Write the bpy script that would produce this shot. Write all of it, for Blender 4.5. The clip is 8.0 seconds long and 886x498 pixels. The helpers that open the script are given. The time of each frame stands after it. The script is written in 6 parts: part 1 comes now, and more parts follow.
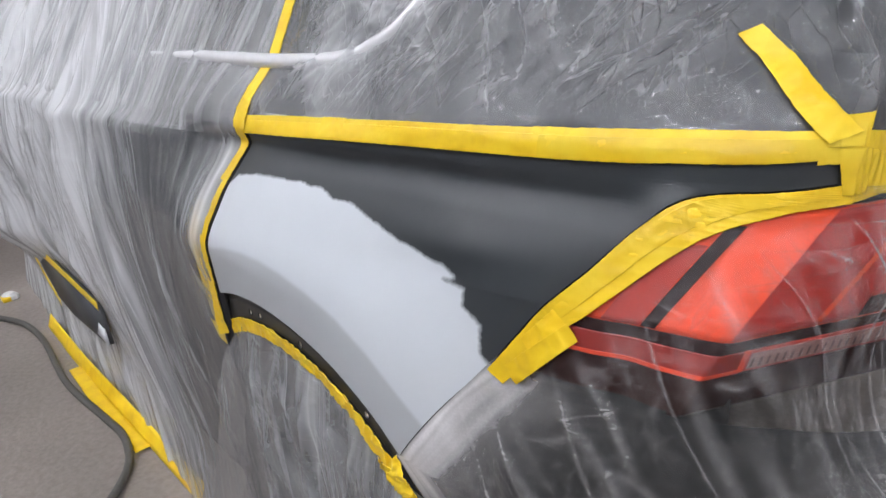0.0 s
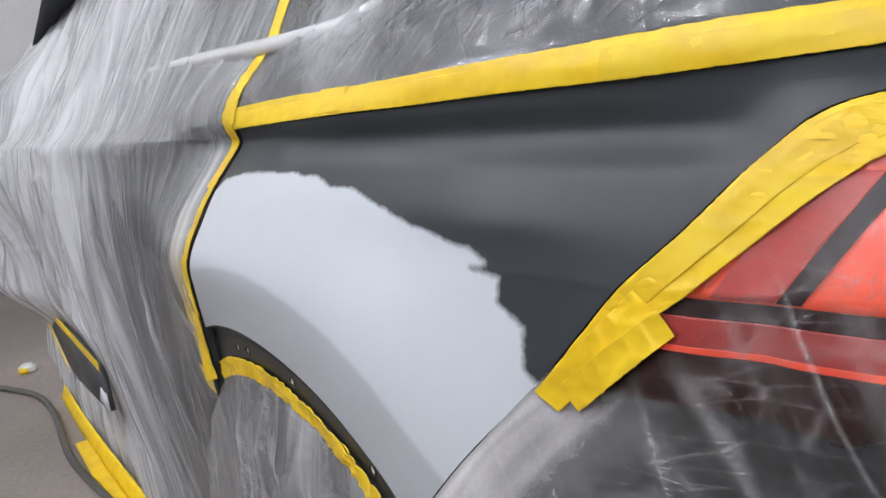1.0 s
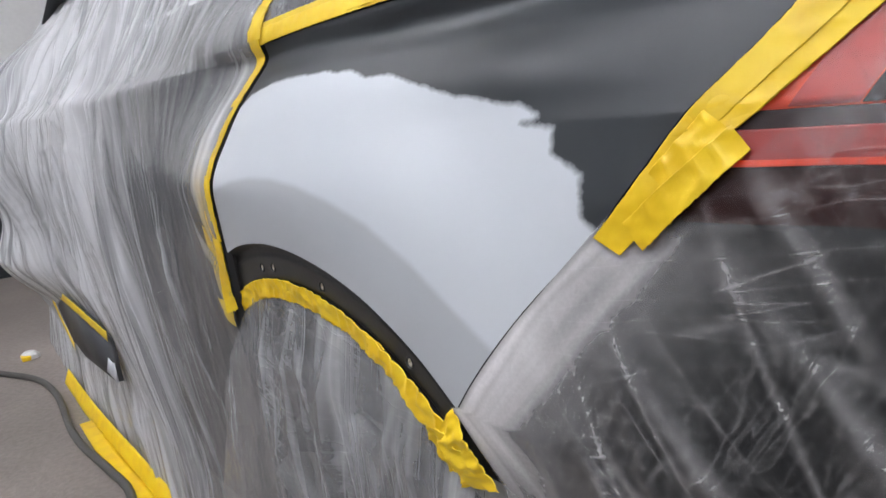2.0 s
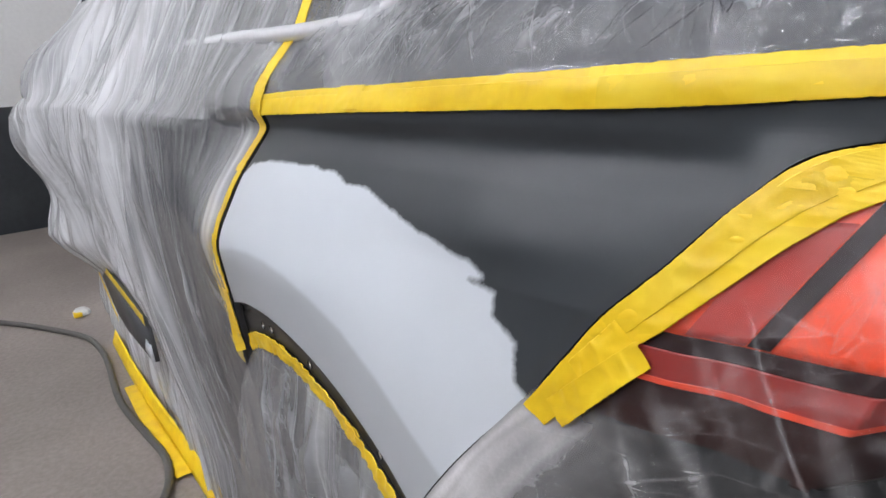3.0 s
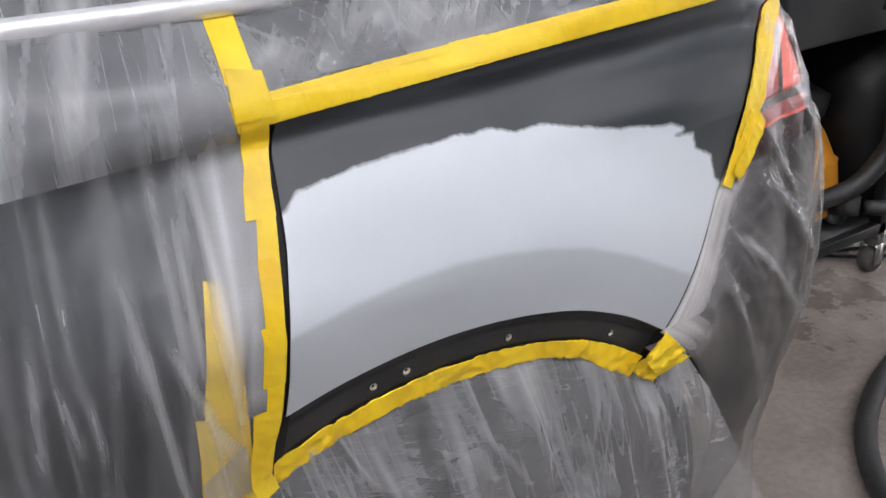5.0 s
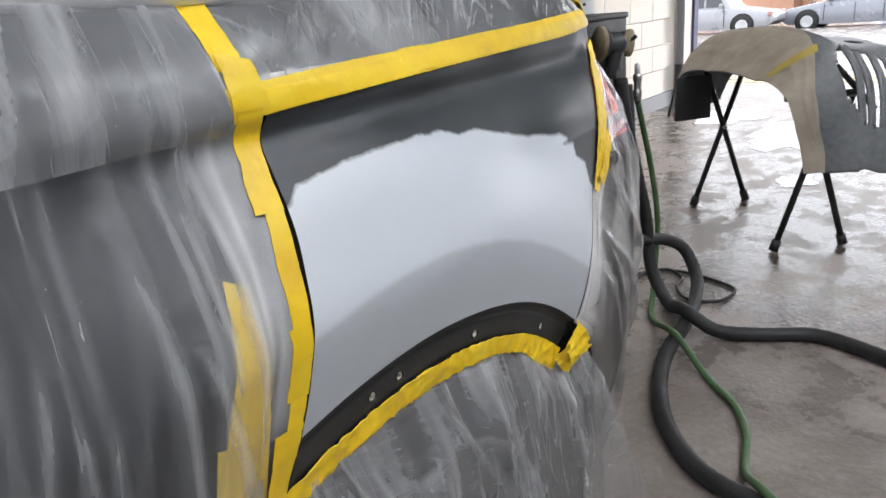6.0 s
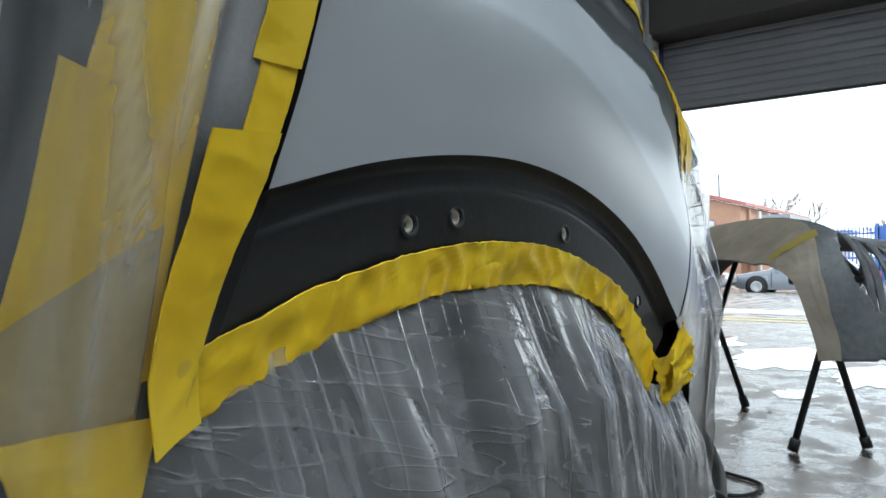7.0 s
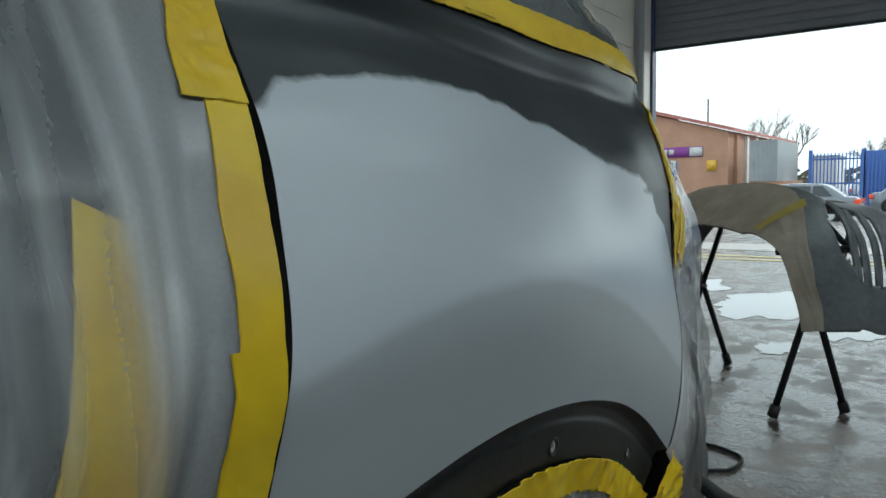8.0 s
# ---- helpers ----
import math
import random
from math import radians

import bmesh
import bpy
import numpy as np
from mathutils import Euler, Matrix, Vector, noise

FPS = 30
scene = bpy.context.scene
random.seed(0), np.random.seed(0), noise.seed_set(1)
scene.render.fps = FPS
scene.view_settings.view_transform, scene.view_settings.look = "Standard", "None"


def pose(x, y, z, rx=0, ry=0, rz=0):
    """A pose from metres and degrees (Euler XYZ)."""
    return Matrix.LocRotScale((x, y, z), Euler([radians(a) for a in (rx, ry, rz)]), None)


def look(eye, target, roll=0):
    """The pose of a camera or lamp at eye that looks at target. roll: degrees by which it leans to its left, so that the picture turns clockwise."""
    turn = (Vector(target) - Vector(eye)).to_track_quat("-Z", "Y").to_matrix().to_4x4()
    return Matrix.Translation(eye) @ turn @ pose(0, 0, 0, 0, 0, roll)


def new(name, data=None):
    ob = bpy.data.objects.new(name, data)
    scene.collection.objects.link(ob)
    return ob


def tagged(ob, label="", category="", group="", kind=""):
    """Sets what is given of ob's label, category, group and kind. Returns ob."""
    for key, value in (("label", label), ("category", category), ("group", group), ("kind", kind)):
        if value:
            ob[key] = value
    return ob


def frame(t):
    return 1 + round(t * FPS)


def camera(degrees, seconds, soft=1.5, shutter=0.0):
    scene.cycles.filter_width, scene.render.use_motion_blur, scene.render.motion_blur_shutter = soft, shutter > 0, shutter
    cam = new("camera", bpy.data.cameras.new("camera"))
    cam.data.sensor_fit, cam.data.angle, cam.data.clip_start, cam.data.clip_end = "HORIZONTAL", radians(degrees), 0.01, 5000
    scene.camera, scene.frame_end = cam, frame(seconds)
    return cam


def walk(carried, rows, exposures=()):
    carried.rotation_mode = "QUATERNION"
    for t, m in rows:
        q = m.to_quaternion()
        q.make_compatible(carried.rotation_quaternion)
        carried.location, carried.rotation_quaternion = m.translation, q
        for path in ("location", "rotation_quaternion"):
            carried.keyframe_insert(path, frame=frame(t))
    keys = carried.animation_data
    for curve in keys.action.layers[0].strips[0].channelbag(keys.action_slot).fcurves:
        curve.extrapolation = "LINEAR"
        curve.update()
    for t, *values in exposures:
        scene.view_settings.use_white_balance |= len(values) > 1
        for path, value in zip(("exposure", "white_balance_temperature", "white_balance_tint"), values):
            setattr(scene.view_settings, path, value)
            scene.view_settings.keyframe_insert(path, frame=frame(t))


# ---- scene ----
import collections

cam = camera(64.8, 8.0)
PATH = [
    (0, (0.854, -0.43, 1.1), (-0.598, 0.782, 0.449), -3.4),
    (0.5, (0.781, -0.342, 1.05), (-0.715, 0.855, 0.477), -2.9),
    (1, (0.732, -0.323, 0.964), (-0.829, 0.856, 0.548), -4.9),
    (1.2, (0.728, -0.338, 0.909), (-0.821, 0.865, 0.513), -4.5),
    (2.3, (0.704, -0.36, 0.855), (-0.865, 0.822, 0.479), -4.6),
    (2.5, (0.718, -0.35, 0.905), (-0.859, 0.797, 0.459), -4.9),
    (3, (0.76, -0.3, 1.011), (-0.853, 0.748, 0.464), -4.2),
    (3.5, (0.721, -0.354, 1.042), (-0.726, 0.865, 0.393), -4.7),
    (4, (0.406, -0.632, 1.061), (0.04, 1.187, 0.314), -3.9),
    (4.5, (0.084, -0.664, 1.078), (0.429, 1.121, 0.244), -7.1),
    (4.7, (-0.027, -0.618, 1.077), (0.435, 1.136, 0.236), -7.8),
    (5.8, (-0.420, -0.530, 1.092), (0.980, 0.707, 0.374), -4.2),
    (6, (-0.398, -0.459, 1.016), (1.030, 0.782, 0.369), -5.0),
    (6.5, (-0.318, -0.307, 0.808), (1.21, 0.927, 0.431), -2.5),
    (7, (-0.28, -0.251, 0.686), (1.319, 0.951, 0.717), -0.6),
    (7.5, (-0.267, -0.239, 0.706), (1.351, 0.934, 0.775), -0.5),
    (8, (-0.25, -0.236, 0.854), (1.361, 0.935, 0.673), -1.1),
]
EXPOSURES = [(0.0, 0.0, 6350, 13), (3.5, 0.0, 6350, 13), (4.7, 0.0, 6450, 14), (5.8, -0.15, 6400, 12), (6.5, -0.28, 6050, 4), (7.0, -0.65, 5850, 0), (7.5, -0.9, 5850, -2), (8.0, -1.45, 5850, -6)]
walk(cam, [(t, look(eye, target, roll)) for t, eye, target, roll in PATH], EXPOSURES)


# ---- world, lights ----
world = bpy.data.worlds.new("sky")
scene.world = world
world.use_nodes = True
wn = world.node_tree
sky = wn.nodes.new("ShaderNodeTexSky")
sky.sky_type, sky.sun_disc = "NISHITA", False
sky.sun_elevation, sky.sun_rotation = radians(24), radians(121)
sky.air_density, sky.dust_density, sky.ozone_density = 1.0, 6.0, 1.0
wash = wn.nodes.new("ShaderNodeMixRGB")
wash.inputs[0].default_value, wash.inputs[2].default_value = 0.8, (24.0, 24.5, 25.5, 1)
wn.links.new(sky.outputs[0], wash.inputs[1])
wn.links.new(wash.outputs[0], wn.nodes["Background"].inputs[0])
wn.nodes["Background"].inputs[1].default_value = 0.19
sun = new("sun", bpy.data.lights.new("sun", "SUN"))
sun.data.energy, sun.data.angle, sun.data.color = 2.0, radians(16), (1.0, 0.95, 0.9)
sun.matrix_basis = look((10, -6, 5.2), (0, 0, 0))


# ---- materials ----
def node_mat(name):
    m = bpy.data.materials.new(name)
    m.use_nodes = True
    t = m.node_tree
    return m, t, t.nodes["Principled BSDF"], t.nodes["Material Output"]


def noise_node(t, scale, detail=4.0, stretch=None, coord="Object", rough=0.55):
    tc = t.nodes.new("ShaderNodeTexCoord")
    mp = t.nodes.new("ShaderNodeMapping")
    if stretch:
        mp.inputs["Scale"].default_value = stretch
    n = t.nodes.new("ShaderNodeTexNoise")
    n.inputs["Scale"].default_value, n.inputs["Detail"].default_value = scale, detail
    n.inputs["Roughness"].default_value = rough
    t.links.new(tc.outputs[coord], mp.inputs[0])
    t.links.new(mp.outputs[0], n.inputs["Vector"])
    return n


def ramp_node(t, src, stops):
    r = t.nodes.new("ShaderNodeValToRGB")
    while len(r.color_ramp.elements) < len(stops):
        r.color_ramp.elements.new(0.5)
    for e, (p, c) in zip(r.color_ramp.elements, stops):
        e.position = p
        e.color = c if len(c) == 4 else (*c, 1)
    t.links.new(src, r.inputs[0])
    return r


def grey(v):
    return (v, v, v)


def surface(name, a, b, rough=(0.4, 0.6), metal=0.0, big=3.0, fine=60.0, bump=0.15, dist=0.002, stretch=None, coat=0.0):
    """A surface between two colours: large stains, a fine grain, uneven gloss and relief."""
    m, t, bsdf, out = node_mat(name)
    n1, n2 = noise_node(t, big, 5, stretch), noise_node(t, fine, 3, stretch)
    mix = t.nodes.new("ShaderNodeMath")
    mix.operation = "MULTIPLY_ADD"
    mix.inputs[1].default_value = 0.35
    t.links.new(n2.outputs[0], mix.inputs[0])
    half = t.nodes.new("ShaderNodeMath")
    half.operation = "MULTIPLY"
    half.inputs[1].default_value = 0.65
    t.links.new(n1.outputs[0], half.inputs[0])
    t.links.new(half.outputs[0], mix.inputs[2])
    col = ramp_node(t, mix.outputs[0], [(0.33, a), (0.67, b)])
    t.links.new(col.outputs[0], bsdf.inputs["Base Color"])
    rr = ramp_node(t, n1.outputs[0], [(0.3, grey(rough[0])), (0.7, grey(rough[1]))])
    t.links.new(rr.outputs[0], bsdf.inputs["Roughness"])
    bsdf.inputs["Metallic"].default_value = metal
    bsdf.inputs["Coat Weight"].default_value = coat
    bp = t.nodes.new("ShaderNodeBump")
    bp.inputs["Strength"].default_value, bp.inputs["Distance"].default_value = bump, dist
    t.links.new(n2.outputs[0], bp.inputs["Height"])
    t.links.new(bp.outputs[0], bsdf.inputs["Normal"])
    return m


def film_mat(name, base, cloudy, smear, layers, cracks, gloss=0.2, relief=0.5, speck_of=1500.0, through_light=0.3, tint=(0.80, 0.81, 0.83), lines_of=0.5, sheen_of=0.035, slant=4.0):
    """Thin clear masking film: see-through, milky along its folds ("line"), where it is gathered ("haze") and where primer dust lies on it ("dust").
    smear: (turn in degrees, pitch across, pitch along) of the soft milky streaks; layers: fine crease lines, (turn, pitch across, pitch along, line width, milkiness, patch size); cracks: crumpled facets, (turn, pitch across, pitch along, edge width, amount, patch size)."""
    m = bpy.data.materials.new(name)
    m.use_nodes = True
    t = m.node_tree
    t.nodes.clear()
    out = t.nodes.new("ShaderNodeOutputMaterial")

    def math_node(op, x, y, clamp=False):
        n = t.nodes.new("ShaderNodeMath")
        n.operation, n.use_clamp = op, clamp
        for k, v in ((0, x), (1, y)):
            if isinstance(v, (int, float)):
                n.inputs[k].default_value = v
            else:
                t.links.new(v, n.inputs[k])
        return n.outputs[0]

    def attribute(key):
        n = t.nodes.new("ShaderNodeAttribute")
        n.attribute_name = key
        return n.outputs

    weave = attribute("weave")["Vector"]

    def mapping(turn, sx, sy, shift):
        mp = t.nodes.new("ShaderNodeMapping")
        mp.vector_type = "TEXTURE"
        mp.inputs["Location"].default_value = (shift * 3.1, shift * 1.7, shift)
        mp.inputs["Rotation"].default_value = (0, 0, radians(turn))
        mp.inputs["Scale"].default_value = (1 / sx, 1 / sy, 1)
        t.links.new(weave, mp.inputs[0])
        return mp.outputs[0]

    def cloth_noise(turn, sx, sy, detail, bend, shift):
        n = t.nodes.new("ShaderNodeTexNoise")
        n.inputs["Scale"].default_value, n.inputs["Detail"].default_value = 1.0, detail
        n.inputs["Distortion"].default_value = bend
        t.links.new(mapping(turn, sx, sy, shift), n.inputs["Vector"])
        return n.outputs[0]

    marks, facets = 0.0, 0.0
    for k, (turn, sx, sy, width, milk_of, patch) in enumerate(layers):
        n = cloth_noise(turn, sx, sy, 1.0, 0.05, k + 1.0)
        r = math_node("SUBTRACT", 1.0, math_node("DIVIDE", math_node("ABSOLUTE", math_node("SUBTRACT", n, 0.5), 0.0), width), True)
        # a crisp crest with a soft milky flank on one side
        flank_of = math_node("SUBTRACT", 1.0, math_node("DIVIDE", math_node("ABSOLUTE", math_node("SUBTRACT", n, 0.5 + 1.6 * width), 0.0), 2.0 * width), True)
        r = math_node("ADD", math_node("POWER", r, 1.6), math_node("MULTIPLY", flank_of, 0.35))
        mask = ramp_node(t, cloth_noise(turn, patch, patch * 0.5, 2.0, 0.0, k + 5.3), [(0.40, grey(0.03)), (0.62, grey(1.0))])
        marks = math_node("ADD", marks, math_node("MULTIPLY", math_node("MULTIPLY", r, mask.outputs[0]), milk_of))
    for k, (turn, sx, sy, width, milk_of, patch) in enumerate(cracks):
        edge, cell = t.nodes.new("ShaderNodeTexVoronoi"), t.nodes.new("ShaderNodeTexVoronoi")
        edge.feature = "DISTANCE_TO_EDGE"
        bent = t.nodes.new("ShaderNodeVectorMath")
        bent.operation = "MULTIPLY_ADD"
        wv = t.nodes.new("ShaderNodeTexNoise")
        wv.inputs["Scale"].default_value = 0.7
        at = mapping(turn, sx, sy, k * 0.9 + 0.3)
        t.links.new(at, wv.inputs["Vector"])
        t.links.new(wv.outputs["Color"], bent.inputs[0])
        bent.inputs[1].default_value = (0.22, 0.22, 0)
        t.links.new(at, bent.inputs[2])
        for n in (edge, cell):
            n.voronoi_dimensions = "2D"
            n.inputs["Scale"].default_value = 1.0
            t.links.new(bent.outputs[0], n.inputs["Vector"])
        r = math_node("SUBTRACT", 1.0, math_node("DIVIDE", edge.outputs["Distance"], width), True)
        mask = ramp_node(t, cloth_noise(0, patch, patch * 0.6, 2.0, 0.0, k + 15.3), [(0.40, grey(0.0)), (0.60, grey(1.0))])
        marks = math_node("ADD", marks, math_node("MULTIPLY", math_node("MULTIPLY", math_node("POWER", r, 1.5), mask.outputs[0]), 0.5 * milk_of))
        facets = math_node("ADD", facets, math_node("MULTIPLY", math_node("MULTIPLY", cell.outputs["Distance"], math_node("ADD", mask.outputs[0], 0.35)), milk_of))
    crease = attribute("crease")["Fac"]
    marks = math_node("MULTIPLY", marks, crease)
    facets = math_node("MULTIPLY", facets, crease)
    broad = cloth_noise(*smear, 3.0, 0.4, 9.0)
    cloud = ramp_node(t, broad, [(0.36, grey(0.0)), (0.68, grey(1.0))])
    n2 = noise_node(t, speck_of * 0.4, 3)
    n3 = noise_node(t, 24.0, 3)
    speck = ramp_node(t, math_node("ADD", math_node("MULTIPLY", n2.outputs[0], 0.6), math_node("MULTIPLY", n3.outputs[0], 0.4)), [(0.36, grey(0.86)), (0.62, grey(1.0))])
    amount = math_node("ADD", math_node("MULTIPLY", cloud.outputs[0], cloudy), base)
    gathered = math_node("MULTIPLY", attribute("haze")["Fac"], math_node("ADD", math_node("MULTIPLY", cloud.outputs[0], 1.1), 0.45))
    amount = math_node("ADD", math_node("ADD", amount, gathered), marks)
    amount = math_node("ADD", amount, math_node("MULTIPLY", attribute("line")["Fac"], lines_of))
    drift = math_node("MULTIPLY", speck.outputs[0], math_node("ADD", math_node("MULTIPLY", cloud.outputs[0], 0.5), 0.68))
    amount = math_node("ADD", amount, math_node("MULTIPLY", attribute("dust")["Fac"], drift), True)
    bp = t.nodes.new("ShaderNodeBump")
    bp.inputs["Strength"].default_value, bp.inputs["Distance"].default_value = relief, 0.004
    t.links.new(math_node("ADD", math_node("ADD", math_node("MULTIPLY", broad, 0.5), facets), marks), bp.inputs["Height"])
    clear = t.nodes.new("ShaderNodeBsdfTransparent")
    clear.inputs[0].default_value = (0.95, 0.955, 0.96, 1)
    dif, trl = t.nodes.new("ShaderNodeBsdfDiffuse"), t.nodes.new("ShaderNodeBsdfTranslucent")
    dif.inputs[0].default_value = trl.inputs[0].default_value = (*tint, 1)
    milk, body, fin = (t.nodes.new("ShaderNodeMixShader") for _ in range(3))
    milk.inputs[0].default_value = through_light
    t.links.new(dif.outputs[0], milk.inputs[1])
    t.links.new(trl.outputs[0], milk.inputs[2])
    t.links.new(amount, body.inputs[0])
    t.links.new(clear.outputs[0], body.inputs[1])
    t.links.new(milk.outputs[0], body.inputs[2])
    gl, fr = t.nodes.new("ShaderNodeBsdfGlossy"), t.nodes.new("ShaderNodeLayerWeight")
    gl.inputs["Roughness"].default_value, fr.inputs[0].default_value = gloss, 0.5
    for n in (dif, trl, gl, fr):
        t.links.new(bp.outputs[0], n.inputs["Normal"])
    # both faces of the sheet mirror a little, more at a slant
    sheen = math_node("ADD", math_node("MULTIPLY", math_node("POWER", fr.outputs["Facing"], slant), 0.75), sheen_of, True)
    t.links.new(sheen, fin.inputs[0])
    t.links.new(body.outputs[0], fin.inputs[1])
    t.links.new(gl.outputs[0], fin.inputs[2])
    t.links.new(fin.outputs[0], out.inputs[0])
    return m


def panel_mat():
    """Dark satin base coat, sprayed over with pale primer, and a duller, darker grey band above the wheel arch."""
    m, t, bsdf, out = node_mat("quarter_panel_paint")
    at = t.nodes.new("ShaderNodeAttribute"); at.attribute_name = "primer"
    ab = t.nodes.new("ShaderNodeAttribute"); ab.attribute_name = "band"
    n1, n2 = noise_node(t, 5.0, 4), noise_node(t, 420.0, 2)
    nf = noise_node(t, 170.0, 4)
    dark = ramp_node(t, n1.outputs[0], [(0.3, (0.027, 0.031, 0.035)), (0.7, (0.037, 0.041, 0.045))])
    pale = ramp_node(t, n1.outputs[0], [(0.3, (0.565, 0.60, 0.64)), (0.7, (0.605, 0.64, 0.675))])
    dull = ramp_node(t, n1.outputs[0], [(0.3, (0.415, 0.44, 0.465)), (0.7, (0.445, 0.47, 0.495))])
    e1 = t.nodes.new("ShaderNodeMath"); e1.operation = "MULTIPLY_ADD"; e1.inputs[1].default_value = 0.3; 
    t.links.new(nf.outputs[0], e1.inputs[0]); t.links.new(at.outputs["Fac"], e1.inputs[2])
    edge = ramp_node(t, e1.outputs[0], [(0.45, grey(0)), (0.85, grey(1))])
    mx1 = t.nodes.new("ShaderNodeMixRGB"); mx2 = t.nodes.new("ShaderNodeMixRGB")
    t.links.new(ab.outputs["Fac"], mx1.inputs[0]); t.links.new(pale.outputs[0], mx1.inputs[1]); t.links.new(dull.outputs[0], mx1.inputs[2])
    t.links.new(edge.outputs[0], mx2.inputs[0]); t.links.new(dark.outputs[0], mx2.inputs[1]); t.links.new(mx1.outputs[0], mx2.inputs[2])
    t.links.new(mx2.outputs[0], bsdf.inputs["Base Color"])
    r = ramp_node(t, edge.outputs[0], [(0.0, grey(0.40)), (1.0, grey(0.33))])
    t.links.new(r.outputs[0], bsdf.inputs["Roughness"])
    sp = ramp_node(t, edge.outputs[0], [(0.0, grey(0.33)), (1.0, grey(0.40))])
    t.links.new(sp.outputs[0], bsdf.inputs["Specular IOR Level"])
    bp = t.nodes.new("ShaderNodeBump"); bp.inputs["Strength"].default_value, bp.inputs["Distance"].default_value = 0.05, 0.0006
    t.links.new(n2.outputs[0], bp.inputs["Height"]); t.links.new(bp.outputs[0], bsdf.inputs["Normal"])
    return m


def tape_mat():
    """Crepe masking tape: a little see-through where two layers part, crumpled, with fine crepe ribs."""
    m, t, bsdf, out = node_mat("yellow_tape")
    n1, n2, n3 = noise_node(t, 22.0, 4), noise_node(t, 900.0, 2), noise_node(t, 26.0, 3, (1.0, 1.0, 0.5))
    n3.inputs["Distortion"].default_value = 0.15
    oi = t.nodes.new("ShaderNodeObjectInfo")
    col = ramp_node(t, n1.outputs[0], [(0.3, (0.79, 0.50, 0.010)), (0.5, (0.89, 0.605, 0.012)), (0.72, (0.93, 0.68, 0.03))])
    hs = t.nodes.new("ShaderNodeHueSaturation")
    v = t.nodes.new("ShaderNodeMath"); v.operation = "MULTIPLY_ADD"; v.inputs[1].default_value, v.inputs[2].default_value = 0.20, 0.86
    t.links.new(oi.outputs["Random"], v.inputs[0]); t.links.new(v.outputs[0], hs.inputs["Value"])
    t.links.new(col.outputs[0], hs.inputs["Color"]); t.links.new(hs.outputs[0], bsdf.inputs["Base Color"])
    r = ramp_node(t, n1.outputs[0], [(0.3, grey(0.36)), (0.7, grey(0.55))])
    t.links.new(r.outputs[0], bsdf.inputs["Roughness"])
    line = t.nodes.new("ShaderNodeMath"); line.operation = "SUBTRACT"; line.inputs[1].default_value = 0.5
    mag = t.nodes.new("ShaderNodeMath"); mag.operation = "ABSOLUTE"
    t.links.new(n3.outputs[0], line.inputs[0]); t.links.new(line.outputs[0], mag.inputs[0])
    crumple = ramp_node(t, mag.outputs[0], [(0.0, grey(1.0)), (0.06, grey(0.0))])
    h = t.nodes.new("ShaderNodeMath"); h.operation = "MULTIPLY_ADD"; h.inputs[1].default_value = 0.18
    t.links.new(n2.outputs[0], h.inputs[0]); t.links.new(crumple.outputs[0], h.inputs[2])
    bp = t.nodes.new("ShaderNodeBump"); bp.inputs["Strength"].default_value, bp.inputs["Distance"].default_value = 0.10, 0.0016
    t.links.new(h.outputs[0], bp.inputs["Height"]); t.links.new(bp.outputs[0], bsdf.inputs["Normal"])
    return m


def plain(name, c, rough=0.5, metal=0.0):
    return surface(name, tuple(v * 0.9 for v in c), tuple(min(v * 1.1, 1) for v in c), (rough * 0.85, min(rough * 1.15, 1)), metal)


def glass_mat(name, c, rough=0.05, coat=0.4, specular=0.5):
    m, t, bsdf, out = node_mat(name)
    bsdf.inputs["Base Color"].default_value = (*c, 1)
    bsdf.inputs["Roughness"].default_value = rough
    bsdf.inputs["Coat Weight"].default_value = coat
    bsdf.inputs["Specular IOR Level"].default_value = specular
    return m


def lamp_mat(name, c, strength):
    m, t, bsdf, out = node_mat(name)
    bsdf.inputs["Base Color"].default_value = (*c, 1)
    bsdf.inputs["Emission Color"].default_value = (*c, 1)
    bsdf.inputs["Emission Strength"].default_value = strength
    return m


PANEL = panel_mat()
TAPE = tape_mat()
FILM_SIDE = film_mat("film_draped", 0.006, 0.035, (0, 20, 1.2), [(0, 14, 0.45, 0.016, 0.65, 3), (3, 46, 1.1, 0.030, 0.24, 5), (6, 110, 7, 0.028, 0.14, 9)], [(0, 9, 0.4, 0.02, 0.8, 3), (4, 22, 0.9, 0.03, 0.5, 4), (-38, 15, 5, 0.030, 0.15, 5)], 0.24, 0.9, lines_of=0.40, sheen_of=0.014, slant=3.0)
FILM_TOP = film_mat("film_crinkled", 0.042, 0.085, (35, 9, 4), [(40, 12, 2.5, 0.014, 0.25, 6), (-38, 60, 10, 0.022, 0.30, 8), (-62, 34, 5, 0.016, 0.30, 6), (24, 70, 16, 0.022, 0.22, 9)], [(48, 11, 2.6, 0.030, 0.30, 5), (-30, 26, 7, 0.045, 0.32, 6), (22, 56, 18, 0.07, 0.20, 7)], 0.17, 1.6, lines_of=0.16, sheen_of=0.04)
FILM_REAR = film_mat("film_rear", 0.003, 0.012, (29, 7, 1.2), [(29, 6, 0.5, 0.016, 0.36, 2.5), (-24, 130, 20, 0.022, 0.14, 9), (34, 120, 16, 0.020, 0.07, 7)], [(29, 8, 0.5, 0.02, 0.35, 3), (42, 26, 2, 0.03, 0.3, 5), (-80, 64, 8, 0.05, 0.3, 6)], 0.24, 0.6, 900.0, 0.12, (0.85, 0.835, 0.84), 0.26, 0.018, 2.6)
